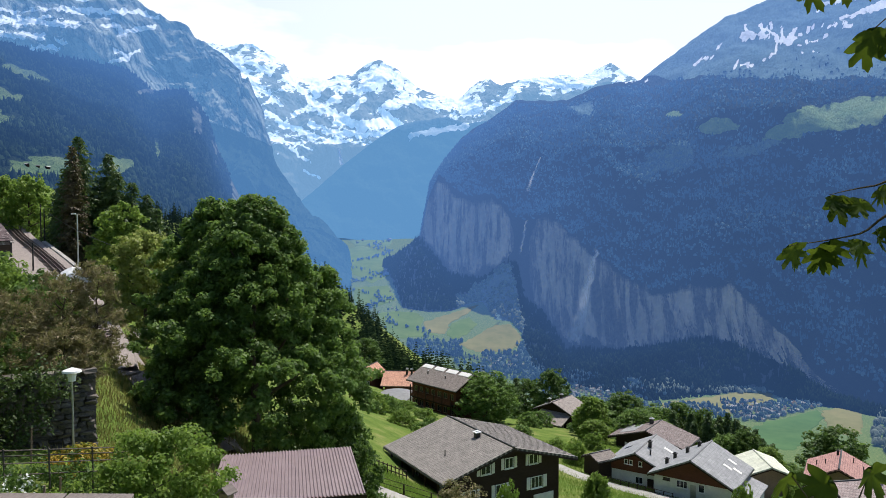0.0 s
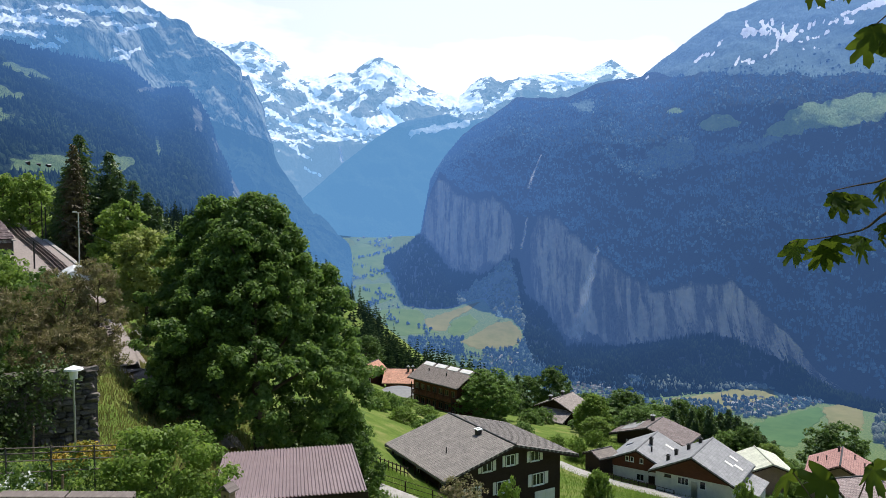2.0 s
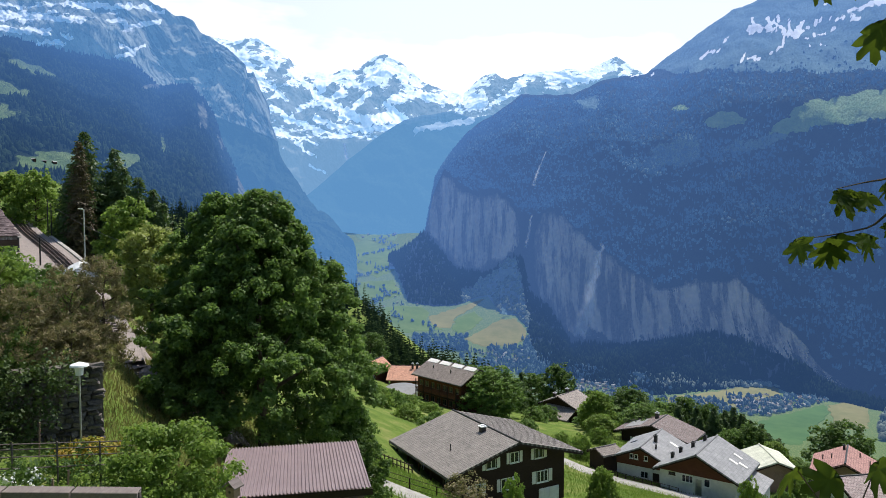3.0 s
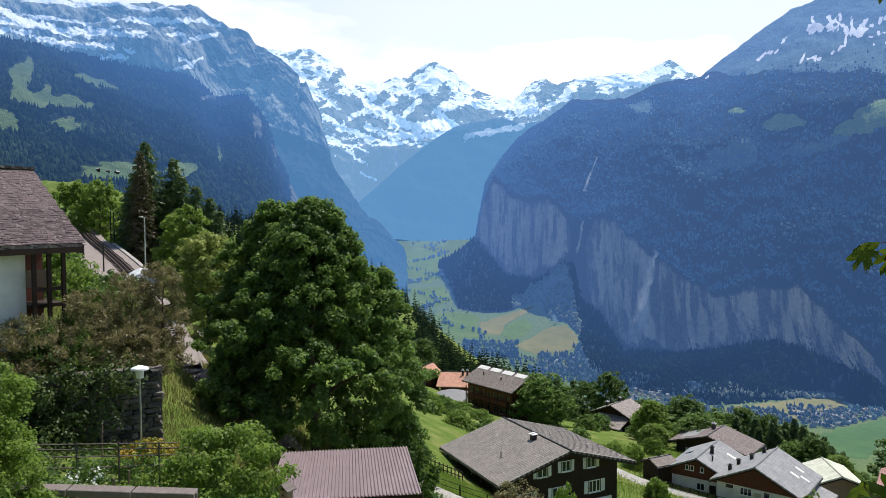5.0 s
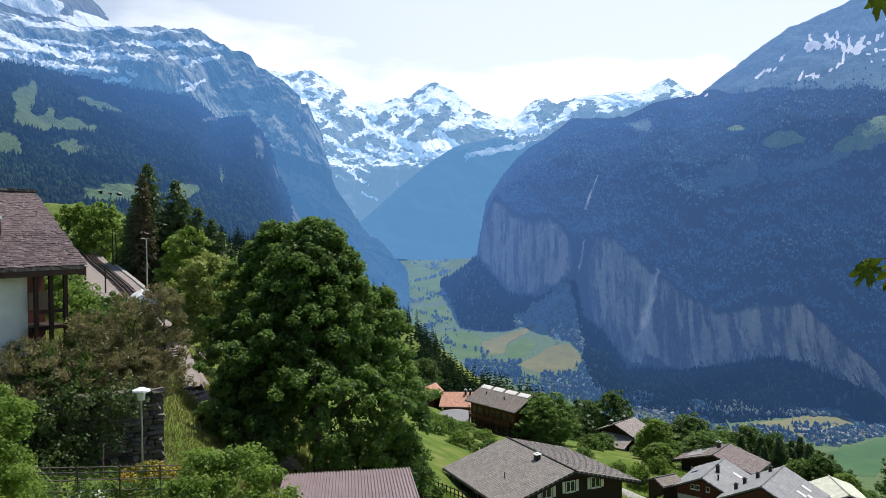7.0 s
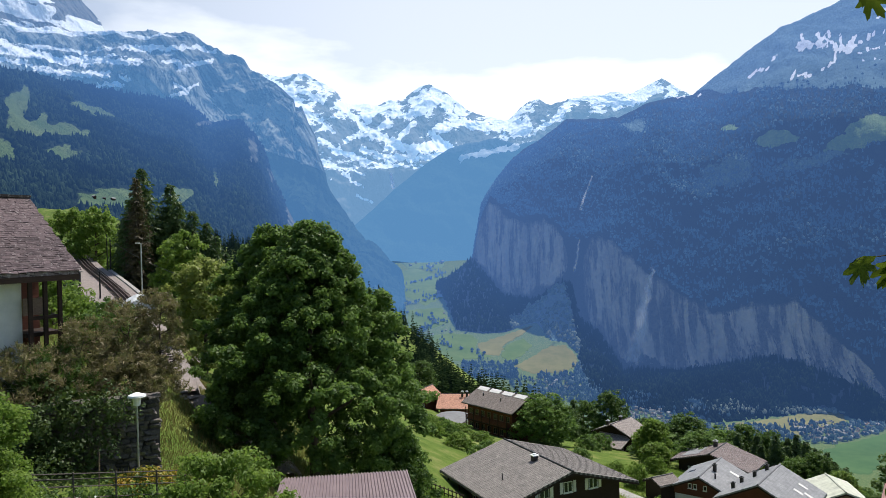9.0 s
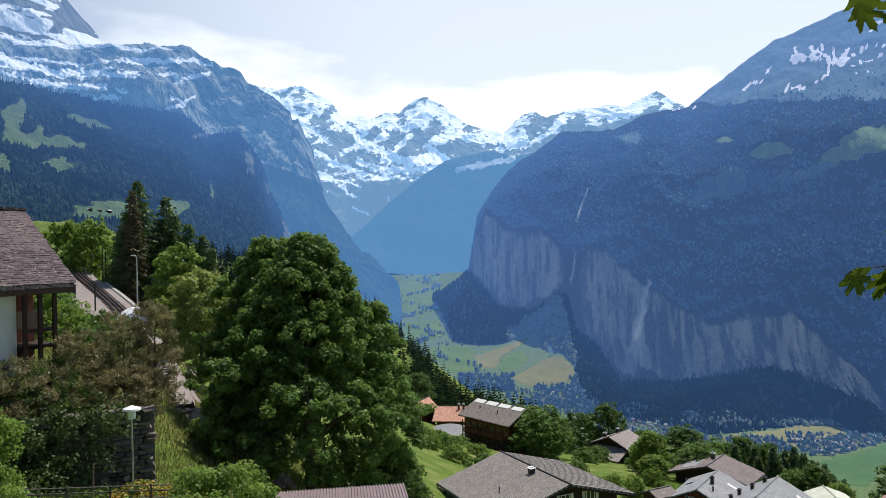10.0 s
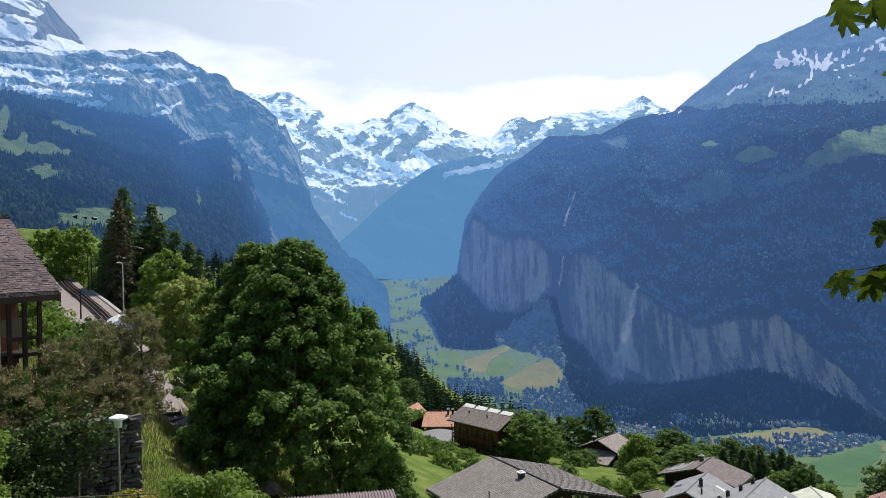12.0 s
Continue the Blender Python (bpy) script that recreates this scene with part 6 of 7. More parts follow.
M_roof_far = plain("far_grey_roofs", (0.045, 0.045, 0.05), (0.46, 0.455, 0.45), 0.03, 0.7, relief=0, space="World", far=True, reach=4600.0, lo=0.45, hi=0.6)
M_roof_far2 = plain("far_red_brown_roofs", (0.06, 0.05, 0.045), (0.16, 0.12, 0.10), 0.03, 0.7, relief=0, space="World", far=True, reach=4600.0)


def valley_house(w, l, h, roof):
    t = thing("valley_house", 0, 0, -2000, 0, "small house of the valley village with a pitched roof", "house", "houses of the valley village")
    obj("wall", [(-w / 2, -l / 2, -3), (w / 2, -l / 2, -3), (w / 2, l / 2, -3), (-w / 2, l / 2, -3), (-w / 2, -l / 2, h), (w / 2, -l / 2, h), (w / 2, l / 2, h), (-w / 2, l / 2, h), (0, -l / 2, h + w * 0.28), (0, l / 2, h + w * 0.28)],
        [(0, 1, 5, 8, 4), (2, 3, 7, 9, 6), (1, 2, 6, 5), (3, 0, 4, 7)], M_wall_far, t)
    e = 0.9
    obj("roof", [(-w / 2 - e, -l / 2 - e, h - 0.4), (0, -l / 2 - e, h + w * 0.3), (w / 2 + e, -l / 2 - e, h - 0.4), (-w / 2 - e, l / 2 + e, h - 0.4), (0, l / 2 + e, h + w * 0.3), (w / 2 + e, l / 2 + e, h - 0.4)],
        [(0, 1, 4, 3), (1, 2, 5, 4)], roof, t)
    return t


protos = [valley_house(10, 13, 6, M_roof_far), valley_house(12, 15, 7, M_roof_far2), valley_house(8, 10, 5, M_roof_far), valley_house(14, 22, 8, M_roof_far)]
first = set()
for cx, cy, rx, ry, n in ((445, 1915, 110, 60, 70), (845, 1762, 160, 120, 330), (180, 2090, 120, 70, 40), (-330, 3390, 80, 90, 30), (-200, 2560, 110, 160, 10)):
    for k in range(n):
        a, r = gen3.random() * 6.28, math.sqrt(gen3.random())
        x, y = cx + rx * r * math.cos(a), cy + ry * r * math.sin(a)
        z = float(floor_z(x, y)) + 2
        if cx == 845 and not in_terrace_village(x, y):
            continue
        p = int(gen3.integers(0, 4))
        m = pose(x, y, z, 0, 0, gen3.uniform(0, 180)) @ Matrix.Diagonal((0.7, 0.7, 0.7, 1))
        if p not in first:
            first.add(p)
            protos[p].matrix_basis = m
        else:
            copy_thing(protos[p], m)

# waterfalls
M_water = plain("white_water", (0.75, 0.78, 0.82), (0.88, 0.9, 0.92), 0.2, 0.6, relief=0, space="World", far=True)
wn, wl = M_water.node_tree.nodes, M_water.node_tree.links
w_noise = noise_node(wn, wl, 0.35, 4, 0.6, (1, 1, 0.05), "World")
w_through, w_body = wn.new("ShaderNodeBsdfTranslucent"), wn.new("ShaderNodeMixShader")
w_through.inputs["Color"].default_value = (0.80, 0.86, 0.95, 1)
w_body.inputs[0].default_value = 0.5
wl.new(wn["Material Output"].inputs["Surface"].links[0].from_socket, w_body.inputs[1])
wl.new(w_through.outputs[0], w_body.inputs[2])
w_mix, w_clear, w_thin = wn.new("ShaderNodeMixShader"), wn.new("ShaderNodeBsdfTransparent"), wn.new("ShaderNodeMath")
w_thin.operation = "MULTIPLY"
wl.new(ramp(wn, wl, w_noise.outputs["Fac"], [(0.30, (0.45, 0.45, 0.45)), (0.65, (1.0, 1.0, 1.0))]).outputs["Color"], w_thin.inputs[0])
wl.new(attr(wn, "veil"), w_thin.inputs[1])
wl.new(w_thin.outputs[0], w_mix.inputs[0])
wl.new(w_clear.outputs[0], w_mix.inputs[1])
wl.new(w_body.outputs[0], w_mix.inputs[2])
wl.new(w_mix.outputs[0], wn["Material Output"].inputs["Surface"])


def waterfall(top, bottom, w0, w1, seed, label, thin=0.85, fade=0.5):
    """A veil of falling water that frays at its sides and thins out downwards in front of the rock."""
    g = np.random.default_rng(seed)
    a, b = Vector(top), Vector(bottom)
    vs, fs, dens = [], [], []
    for k in range(19):
        f = k / 18
        c = a.lerp(b, f) + Vector((g.normal() * w0 * 0.3, 0, 0))
        c.y -= 18 + 10 * math.sin(f * 3.1)
        w = (w0 + (w1 - w0) * f) * g.uniform(0.85, 1.15) * 1.7
        for u, q in ((-0.5, 0.0), (-0.2, 0.75), (0.0, 1.0), (0.2, 0.75), (0.5, 0.0)):
            vs.append((c.x + u * w, c.y - (0.5 - abs(u)) * w * 0.5, c.z))
            dens.append(q * thin * (1 - fade * f) * (0.0 if k in (0, 18) else 1.0))
    for k in range(18):
        for j in range(4):
            fs.append((5 * k + j, 5 * k + j + 1, 5 * k + j + 6, 5 * k + j + 5))
    ob = obj("waterfall", vs, fs, M_water, smooth=True)
    ob.data.attributes.new("veil", "FLOAT", "POINT").data.foreach_set("value", dens)
    return tagged(ob, label, "waterfall")


waterfall((358, 2670, 223), (320, 2635, 139), 4, 6, 1, "thin white waterfall in a forest gully", 1.0, 0.0)
waterfall((320, 2630, 143), (301, 2595, 93), 6, 9, 2, "white cascade dropping to the cliff edge", 1.0, 0.0)
waterfall((298, 2590, -8), (272, 2550, -126), 5, 8, 3, "thin veil of water down the rock face", 0.8, 0.3)
waterfall((500, 2350, -99), (415, 2290, -400), 10, 40, 4, "long white waterfall fanning down a sheer cliff", 1.0, 0.35)
waterfall((-560, 3900, 373), (-536, 3865, 278), 10, 16, 5, "distant thin white waterfall", 1.0, 0.0)


# ---- railway above the garden ----
def strip(name, pts, width, material, label, category, lift=0.3, deep=2.5, kind="structure"):
    """A band that follows a line over the ground, with a flat top and sides."""
    P = np.array(pts, float)
    d = np.gradient(P[:, :2], axis=0)
    d /= np.linalg.norm(d, axis=1)[:, None]
    nrm = np.stack([d[:, 1], -d[:, 0]], -1)
    vs, fs = [], []
    for p, q in zip(P, nrm):
        z = p[2] + lift
        for s, zz in ((-1.25, z - deep), (-1, z), (1, z), (1.25, z - deep)):
            vs.append((p[0] + q[0] * s * width / 2, p[1] + q[1] * s * width / 2, zz))
    for k in range(len(P) - 1):
        for j in range(3):
            fs.append((4 * k + j, 4 * k + j + 1, 4 * k + j + 5, 4 * k + j + 4))
    return tagged(obj(name, vs, fs, material), label, category, kind=kind)


def spline(ctrl, n):
    c = np.array(ctrl, float)
    t = np.linspace(0, len(c) - 1, n)
    out = []
    for v in t:
        i = min(int(v), len(c) - 2)
        f = v - i
        p0, p1, p2, p3 = c[max(i - 1, 0)], c[i], c[i + 1], c[min(i + 2, len(c) - 1)]
        out.append(0.5 * (2 * p1 + (p2 - p0) * f + (2 * p0 - 5 * p1 + 4 * p2 - p3) * f * f + (3 * p1 - p0 - 3 * p2 + p3) * f ** 3))
    return np.array(out)


RAIL = spline([(-150, 205, 6.5), (-84, 136, -0.3), (-62, 109, -3.8), (-44, 86, -7.2), (-31, 66, -9.6), (-25, 56, -10.6), (-18, 46, -12.2), (-12, 39, -13.2)], 90)
_t = np.gradient(RAIL[:, :2], axis=0)
_t /= np.linalg.norm(_t, axis=1)[:, None]
RAIL[:, :2] += np.stack([_t[:, 1], -_t[:, 0]], -1) * 3.6
strip("railway_bed", RAIL + np.concatenate([np.stack([_t[:, 1], -_t[:, 0]], -1) * 1.2, np.zeros((90, 1))], 1), 10.8, M_gravel, "pinkish grey gravel ballast bed of a mountain railway", "railway bed", 0.35, 3.0)
M_rail = plain("rusty_rail_steel", (0.10, 0.07, 0.06), (0.2, 0.15, 0.13), 8, 0.5, 0.7, relief=0.1)
M_sleeper = plain("dark_sleepers", (0.085, 0.07, 0.062), (0.17, 0.145, 0.13), 6, 0.9)
sl_me = bpy.data.meshes.new("sleeper")
_b = boxes((-1.0, -0.11, 0.0, 1.0, 0.11, 0.14))
_b.to_mesh(sl_me)
_b.free()
sl_me.materials.append(M_sleeper)
_d = np.gradient(RAIL[:, :2], axis=0)
_d /= np.linalg.norm(_d, axis=1)[:, None]
_nr = np.stack([_d[:, 1], -_d[:, 0]], -1)
for off in (-2.2, 3.2):
    tr = thing("railway_track", 0, 0, 0, 0, "single railway track on dark sleepers", "railway track", "railway tracks")
    for side in (-0.5, 0.0, 0.5):
        c = RAIL[:, :2] + _nr * (off + side)
        w = 0.05 if side else 0.035
        vs, fs = [], []
        for p, q, z in zip(c, _nr, RAIL[:, 2]):
            for sx, zz in ((-w, 0.40), (-w, 0.62), (w, 0.62), (w, 0.40)):
                vs.append((p[0] + q[0] * sx, p[1] + q[1] * sx, z + zz))
        for k in range(len(c) - 1):
            for j in range(3):
                fs.append((4 * k + j, 4 * k + j + 1, 4 * k + j + 5, 4 * k + j + 4))
        obj("rail" if side else "rack_rail", vs, fs, M_rail, tr)
    arc = np.concatenate([[0], np.cumsum(np.linalg.norm(np.diff(RAIL[:, :2], axis=0), axis=1))])
    for s in np.arange(60, arc[-1] - 12, 0.95):
        x, y, z = (np.interp(s, arc, RAIL[:, k]) for k in range(3))
        dx, dy = np.interp(s, arc, _nr[:, 0]), np.interp(s, arc, _nr[:, 1])
        o = new("sleeper", sl_me)
        o.parent = tr
        o.matrix_basis = pose(x + dx * off, y + dy * off, z + 0.33, 0, 0, math.degrees(math.atan2(dy, dx)))
strip("platform", RAIL[26:44] + np.concatenate([_nr[26:44] * -4.6, np.full((18, 1), -0.05)], 1), 0.5, M_concrete, "pale concrete platform edge beside the tracks", "platform", 0.5, 2.0)


def mast(x, y, z0, z1, label, arm=0.0, mat=None):
    t = thing("mast", x, y, z0, 0, label, "pole")
    part("pole", tube(bmesh.new(), (0, 0, -0.6), (0, 0, z1 - z0), 0.11, 0.08, 8), mat or M_metal_dark, t)
    if arm:
        part("arm", tube(bmesh.new(), (0, 0, z1 - z0 - 0.1), (arm, 0.2, z1 - z0 + 0.05), 0.05, 0.05, 6), M_steel, t)
        part("lamp_head", boxes((min(arm, 0) - 0.25, 0.05, z1 - z0 - 0.02, min(arm, 0) + 0.3, 0.35, z1 - z0 + 0.1), bevel=0.02), M_white, t)
    return t


mast(-47.6, 93.6, -8.0, 0.44, "grey street light mast beside the railway", -0.6, M_steel)
mast(-60.6, 109.3, -5.0, 1.4, "dark railway mast beside the track")
mast(-49.6, 86.8, -7.0, -3.0, "short dark railway post beside the track")
mast(-66.0, 118.0, -4.0, 2.2, "dark railway mast beside the track")
mast(-31.5, 71.0, -10.0, -3.0, "dark railway mast beside the track")


def wire(a, b, sag, label="thin dark overhead cable"):
    cu = bpy.data.curves.new("cable", "CURVE")
    cu.dimensions, cu.bevel_depth, cu.bevel_resolution = "3D", 0.02, 0
    sp = cu.splines.new("POLY")
    sp.points.add(12)
    for k in range(13):
        f = k / 12
        p = Vector(a).lerp(Vector(b), f) - Vector((0, 0, sag * 4 * f * (1 - f)))
        sp.points[k].co = (*p, 1)
    cu.materials.append(M_metal_dark)
    return tagged(new("cable", cu), label, "cable")


wire((-66, 118, 2.0), (-60.6, 109.3, 1.2), 0.15)
wire((-60.6, 109.3, 1.2), (-31.5, 71, -3.2), 0.5)
wire((-31.5, 71, -3.2), (-11.5, 44, -6.5), 0.4, "pale cable running into the maple")


def covered_heap(x, y, z):
    t = thing("tarpaulin", x, y, z, 40, "white tarpaulin stretched over a heap by the track", "tarpaulin")
    bm = bmesh.new()
    bmesh.ops.create_icosphere(bm, subdivisions=3, radius=1)
    for v in bm.verts:
        v.co = Vector((v.co.x * 1.2, v.co.y * 2.2, max(-0.9, v.co.z) * 1.5 * (0.8 + 0.25 * noise.noise(v.co * 2.3))))
        v.co += Vector((noise.noise(v.co * 1.7), noise.noise(v.co * 1.9 + Vector((3, 1, 2))), 0)) * 0.3
    part("cover", bm, plain("tarpaulin_sheet", (0.42, 0.44, 0.46), (0.62, 0.63, 0.64), 1.5, 0.5, relief=0.4), t)
    return t


covered_heap(-42.0, 82.0, gz(-42, 82) + 1.7)


def trackside_hut(x, y, z):
    t = thing("hut", x, y, z, 35, "small dark trackside cabinet", "hut")
    part("body", boxes((-1.6, -1, -0.6, 1.6, 1, 1.7), bevel=0.04), M_metal_dark, t)
    part("roof", boxes((-1.8, -1.2, 1.7, 1.8, 1.2, 1.85), bevel=0.03), M_concrete, t)


trackside_hut(-58.5, 94.5, -5.0)


# ---- the house with the slab roof ----
def slab_house():
    a = Vector((-0.40, -0.916, 0))          # along the eave, towards the viewer
    o = Vector((-17.5, 29.05, -1.0))       # far eave corner
    back = Vector((-0.80, 0.60, 0))
    t = thing("house", o.x, o.y, -6.5, 0, "house with a weathered stone-slab roof, white wall and timber balcony", "house")
    up = Vector((-o.x, -o.y, 6.5))

    def q(u, b, z):
        p = o + a * u + back * b
        return Vector((p.x, p.y, z)) + up
    slab("roof_slope", [q(16, 0.2, -1.0), q(0, 0, -0.95), q(0.3, 4.9, 2.35), q(16, 4.9, 2.35)], 0.16, M_roof_stone, t)
    slab("roof_slope", [q(0.3, 4.91, 2.30), q(0.3, 10, -1.0), q(16, 10, -1.0), q(16, 4.91, 2.30)], 0.16, M_roof_stone, t)
    obj("fascia", [q(16, 0.05, -1.14), q(0, -0.05, -1.09), q(0, -0.05, -1.32), q(16, 0.05, -1.37), q(16, 0.25, -1.14), q(0, 0.2, -1.09), q(0, 0.2, -1.32), q(16, 0.25, -1.37)],
        [(0, 1, 2, 3), (7, 6, 5, 4), (0, 4, 5, 1), (1, 5, 6, 2), (2, 6, 7, 3), (3, 7, 4, 0)], M_timber_dark, t, "dark stained eaves board")

    def block(name, u0, u1, b0, b1, z0, z1, mat, lab=""):
        c = [q(u, b, z) for z in (z0, z1) for u, b in ((u0, b0), (u1, b0), (u1, b1), (u0, b1))]
        return obj(name, c, [(0, 1, 2, 3), (7, 6, 5, 4), (0, 4, 5, 1), (1, 5, 6, 2), (2, 6, 7, 3), (3, 7, 4, 0)], mat, t, lab)
    for k in range(8):
        block("ridge_stone", 0.15 + k * 1.9, 2.0 + k * 1.9, 4.7, 5.15, 2.36, 2.47, M_roof_stone)
    block("wall", 2.15, 15.5, 0.9, 9.4, -8.0, -1.1, M_plaster)
    block("timber_wall", 0.9, 2.15, 2.2, 9.0, -8.0, -1.1, M_timber_red)
    block("balcony_parapet", 1.1, 2.15, 0.75, 0.85, -2.7, -2.0, M_timber)
    block("balcony_floor", 0.7, 2.15, 0.5, 2.3, -3.55, -3.4, M_timber_dark)
    for u in (0.72, 1.35, 1.98):
        block("balcony_post", u, u + 0.16, 0.15, 0.31, -7.0 if u < 1 else -5.2, -1.2, M_timber_dark)
    block("balcony_rail", 0.72, 2.1, 0.18, 0.28, -2.85, -2.7, M_timber_dark)
    block("chimney", 2.85, 3.4, 1.8, 2.35, -0.6, 1.0, M_metal_dark)
    block("chimney_cap", 2.8, 3.45, 1.75, 2.4, 1.0, 1.12, M_white)
    return t


slab_house()


# slates of the near roof slope, laid in overlapping courses
def slates():
    a = Vector((-0.40, -0.916, 0))
    o = Vector((-17.5, 29.05, -0.95))
    house = [ob for ob in scene.objects if ob.name.startswith("house") and ob.get("label", "").startswith("house with a weathered")][0]
    slope = [ob for ob in house.children if ob.name.startswith("roof_slope")][0]
    g = np.random.default_rng(17)
    m = plain("slate_stone", (0.052, 0.040, 0.043), (0.14, 0.108, 0.112), 3, 0.85, relief=0.6, space="World")
    n, l, p = m.node_tree.nodes, m.node_tree.links, m.node_tree.nodes["Principled BSDF"]
    info = n.new("ShaderNodeObjectInfo")
    c = blend(n, l, 0.8, p.inputs["Base Color"].links[0].from_socket, ramp(n, l, info.outputs["Random"], [(0.0, (0.6, 0.58, 0.6)), (1.0, (1.35, 1.3, 1.3))]).outputs["Color"], "MULTIPLY")
    lichen = noise_node(n, l, 6.0, 6, 0.75, (1, 1, 2.5), space="World")
    l.new(blend(n, l, ramp(n, l, lichen.outputs["Fac"], [(0.56, (0, 0, 0)), (0.64, (0.75, 0.75, 0.75))]).outputs["Color"], c, (0.34, 0.30, 0.295)), p.inputs["Base Color"])
    kinds_ = []
    for k in range(6):
        bm = bmesh.new()
        bmesh.ops.create_cube(bm, size=1)
        for v in bm.verts:
            v.co += Vector((g.normal() * 0.04, g.normal() * 0.05, g.normal() * 0.12))
        me = bpy.data.meshes.new("slate")
        bm.to_mesh(me)
        bm.free()
        me.materials.append(m)
        kinds_.append(me)
    up_dir = (Vector((-0.80 * 4.9, 0.60 * 4.9, 3.3)) + a * 0.3).normalized()
    length = 5.9
    nrm = a.cross(up_dir).normalized()
    if nrm.z < 0:
        nrm = -nrm
    base = Vector((house.matrix_basis.translation))
    rot = Matrix((a, up_dir, nrm)).transposed().to_4x4()
    rows = 40
    V, Q = [], []
    for r in range(rows):
        u = -0.05 + g.uniform(-0.1, 0.0)
        while u < 5.2:
            w = g.uniform(0.2, 0.42)
            p = o + a * (u + w / 2) + up_dir * (length * (r + 0.55) / rows) + nrm * (0.03 + g.uniform(0, 0.02)) - base
            m4 = Matrix.Translation(p) @ rot @ pose(0, 0, 0, g.normal() * 1.5 - 4, g.normal() * 1.5, g.normal() * 1.5) @ Matrix.Diagonal((w * 0.97, length / rows * 1.35, 0.024, 1))
            me = kinds_[int(g.integers(0, 6))]
            if r < 17:
                ob = new("slate", me)
                ob.parent = slope
                ob.matrix_basis = m4
            else:
                k = len(V)
                V += [tuple(m4 @ v.co) for v in me.vertices]
                Q += [tuple(k + i for i in f.vertices) for f in me.polygons]
            u += w
    obj("slate_covering", V, Q, m, slope)


slates()


# ---- the garden below ----
def stone_wall():
    t = thing("stone_wall", 0, 0, 0, 0, "dark dry-stone retaining wall partly under ivy", "wall")
    a, b = Vector((-18.6, 23.7, 0)), Vector((-12.5, 27.3, 0))
    d = (b - a).normalized()
    nrm = Vector((d.y, -d.x, 0))
    e = b - d * 0.7
    back = [a - nrm * 0.5, e - nrm * 0.5, e - nrm * 1.0, a - nrm * 1.0]
    obj("core", [(*p.xy, z) for z in (-9.6, -6.15) for p in back], [(3, 2, 1, 0), (4, 5, 6, 7), (0, 1, 5, 4), (1, 2, 6, 5), (2, 3, 7, 6), (3, 0, 4, 7)], M_stone, t)
    g = np.random.default_rng(3)
    stones = []
    for k in range(5):
        bm = bmesh.new()
        bmesh.ops.create_cube(bm, size=1)
        bmesh.ops.bevel(bm, geom=bm.edges[:], offset=0.12, segments=1, affect="EDGES")
        for v in bm.verts:
            v.co += Vector((g.normal(), g.normal(), g.normal())) * 0.085
        me = bpy.data.meshes.new("stone")
        bm.to_mesh(me)
        bm.free()
        me.materials.append(M_stone)
        stones.append(me)
    z = -9.4
    ln = (b - a).length
    yaw = math.degrees(math.atan2(d.y, d.x))
    while z < -5.8:
        h = g.uniform(0.13, 0.24)
        u = g.uniform(-0.2, 0.1)
        while u < ln - 1.0:
            w = min(g.uniform(0.18, 0.55), ln - 0.65 - u)
            p = a + d * (u + w / 2) - nrm * (0.45 + g.uniform(-0.05, 0.05))
            o = new("stone", stones[int(g.integers(0, 5))])
            o.parent = t
            o.matrix_basis = pose(p.x, p.y, z + h / 2, g.normal() * 4, g.normal() * 4, yaw + g.normal() * 5) @ Matrix.Diagonal((w * 0.98, 0.4, h * g.uniform(0.8, 1.1), 1))
            u += w
        z += h
    return t


stone_wall()


def plant_patch(name, spots, n, size, mat, label, category, seed, spread=0.5):
    """Low plants that grow as one clump."""
    g = np.random.default_rng(seed)
    t = thing(name, spots[0][0], spots[0][1], spots[0][2], 0, label, category)
    c = np.array(spots, float) - np.array(spots[0], float)
    sub = np.concatenate([c + g.normal(size=c.shape) * spread * np.array([0.8, 0.8, 0.5]) for _ in range(10)])
    v, q = leaf_cards(sub, n, spread * 0.7, size, g)
    mesh_np("foliage", v, q, mat, t)
    return t


M_yellow = leafy("yellow_flowers", (0.17, 0.21, 0.03), (0.46, 0.26, 0.04), through_light=0.3)
M_bloom = leafy("white_flowers", (0.55, 0.58, 0.55), (0.75, 0.76, 0.72), through_light=0.2)
ga = Vector((-17.9, 24.0, 0))
gd = Vector((5.4, 3.2, 0))
for i in range(6):
    p = ga + gd * (0.03 + 0.13 * i) + Vector((0.15, -0.25, 0))
    plant_patch("ivy", [(p.x, p.y, -5.7 - 0.6 * k) for k in range((6, 6, 6, 5, 4, 2)[i])], (2000, 1900, 1700, 1300, 900, 500)[i], 0.12, M_leaf_ivy, "dark ivy hanging over the stone wall", "ivy", 200 + i, 0.5)
plant_patch("flower_bush", [(-12.6, 23.3, -8.0), (-12.0, 23.4, -7.9), (-11.5, 23.6, -8.0)], 1800, 0.10, M_yellow, "shrub with yellow and orange flowers by the lamp", "bush", 210, 0.42)
plant_patch("flowers", [(-11.6, 18.6, -7.1), (-11.1, 18.9, -7.2)], 190, 0.07, M_bloom, "clump of white garden flowers", "flowers", 211, 0.32)
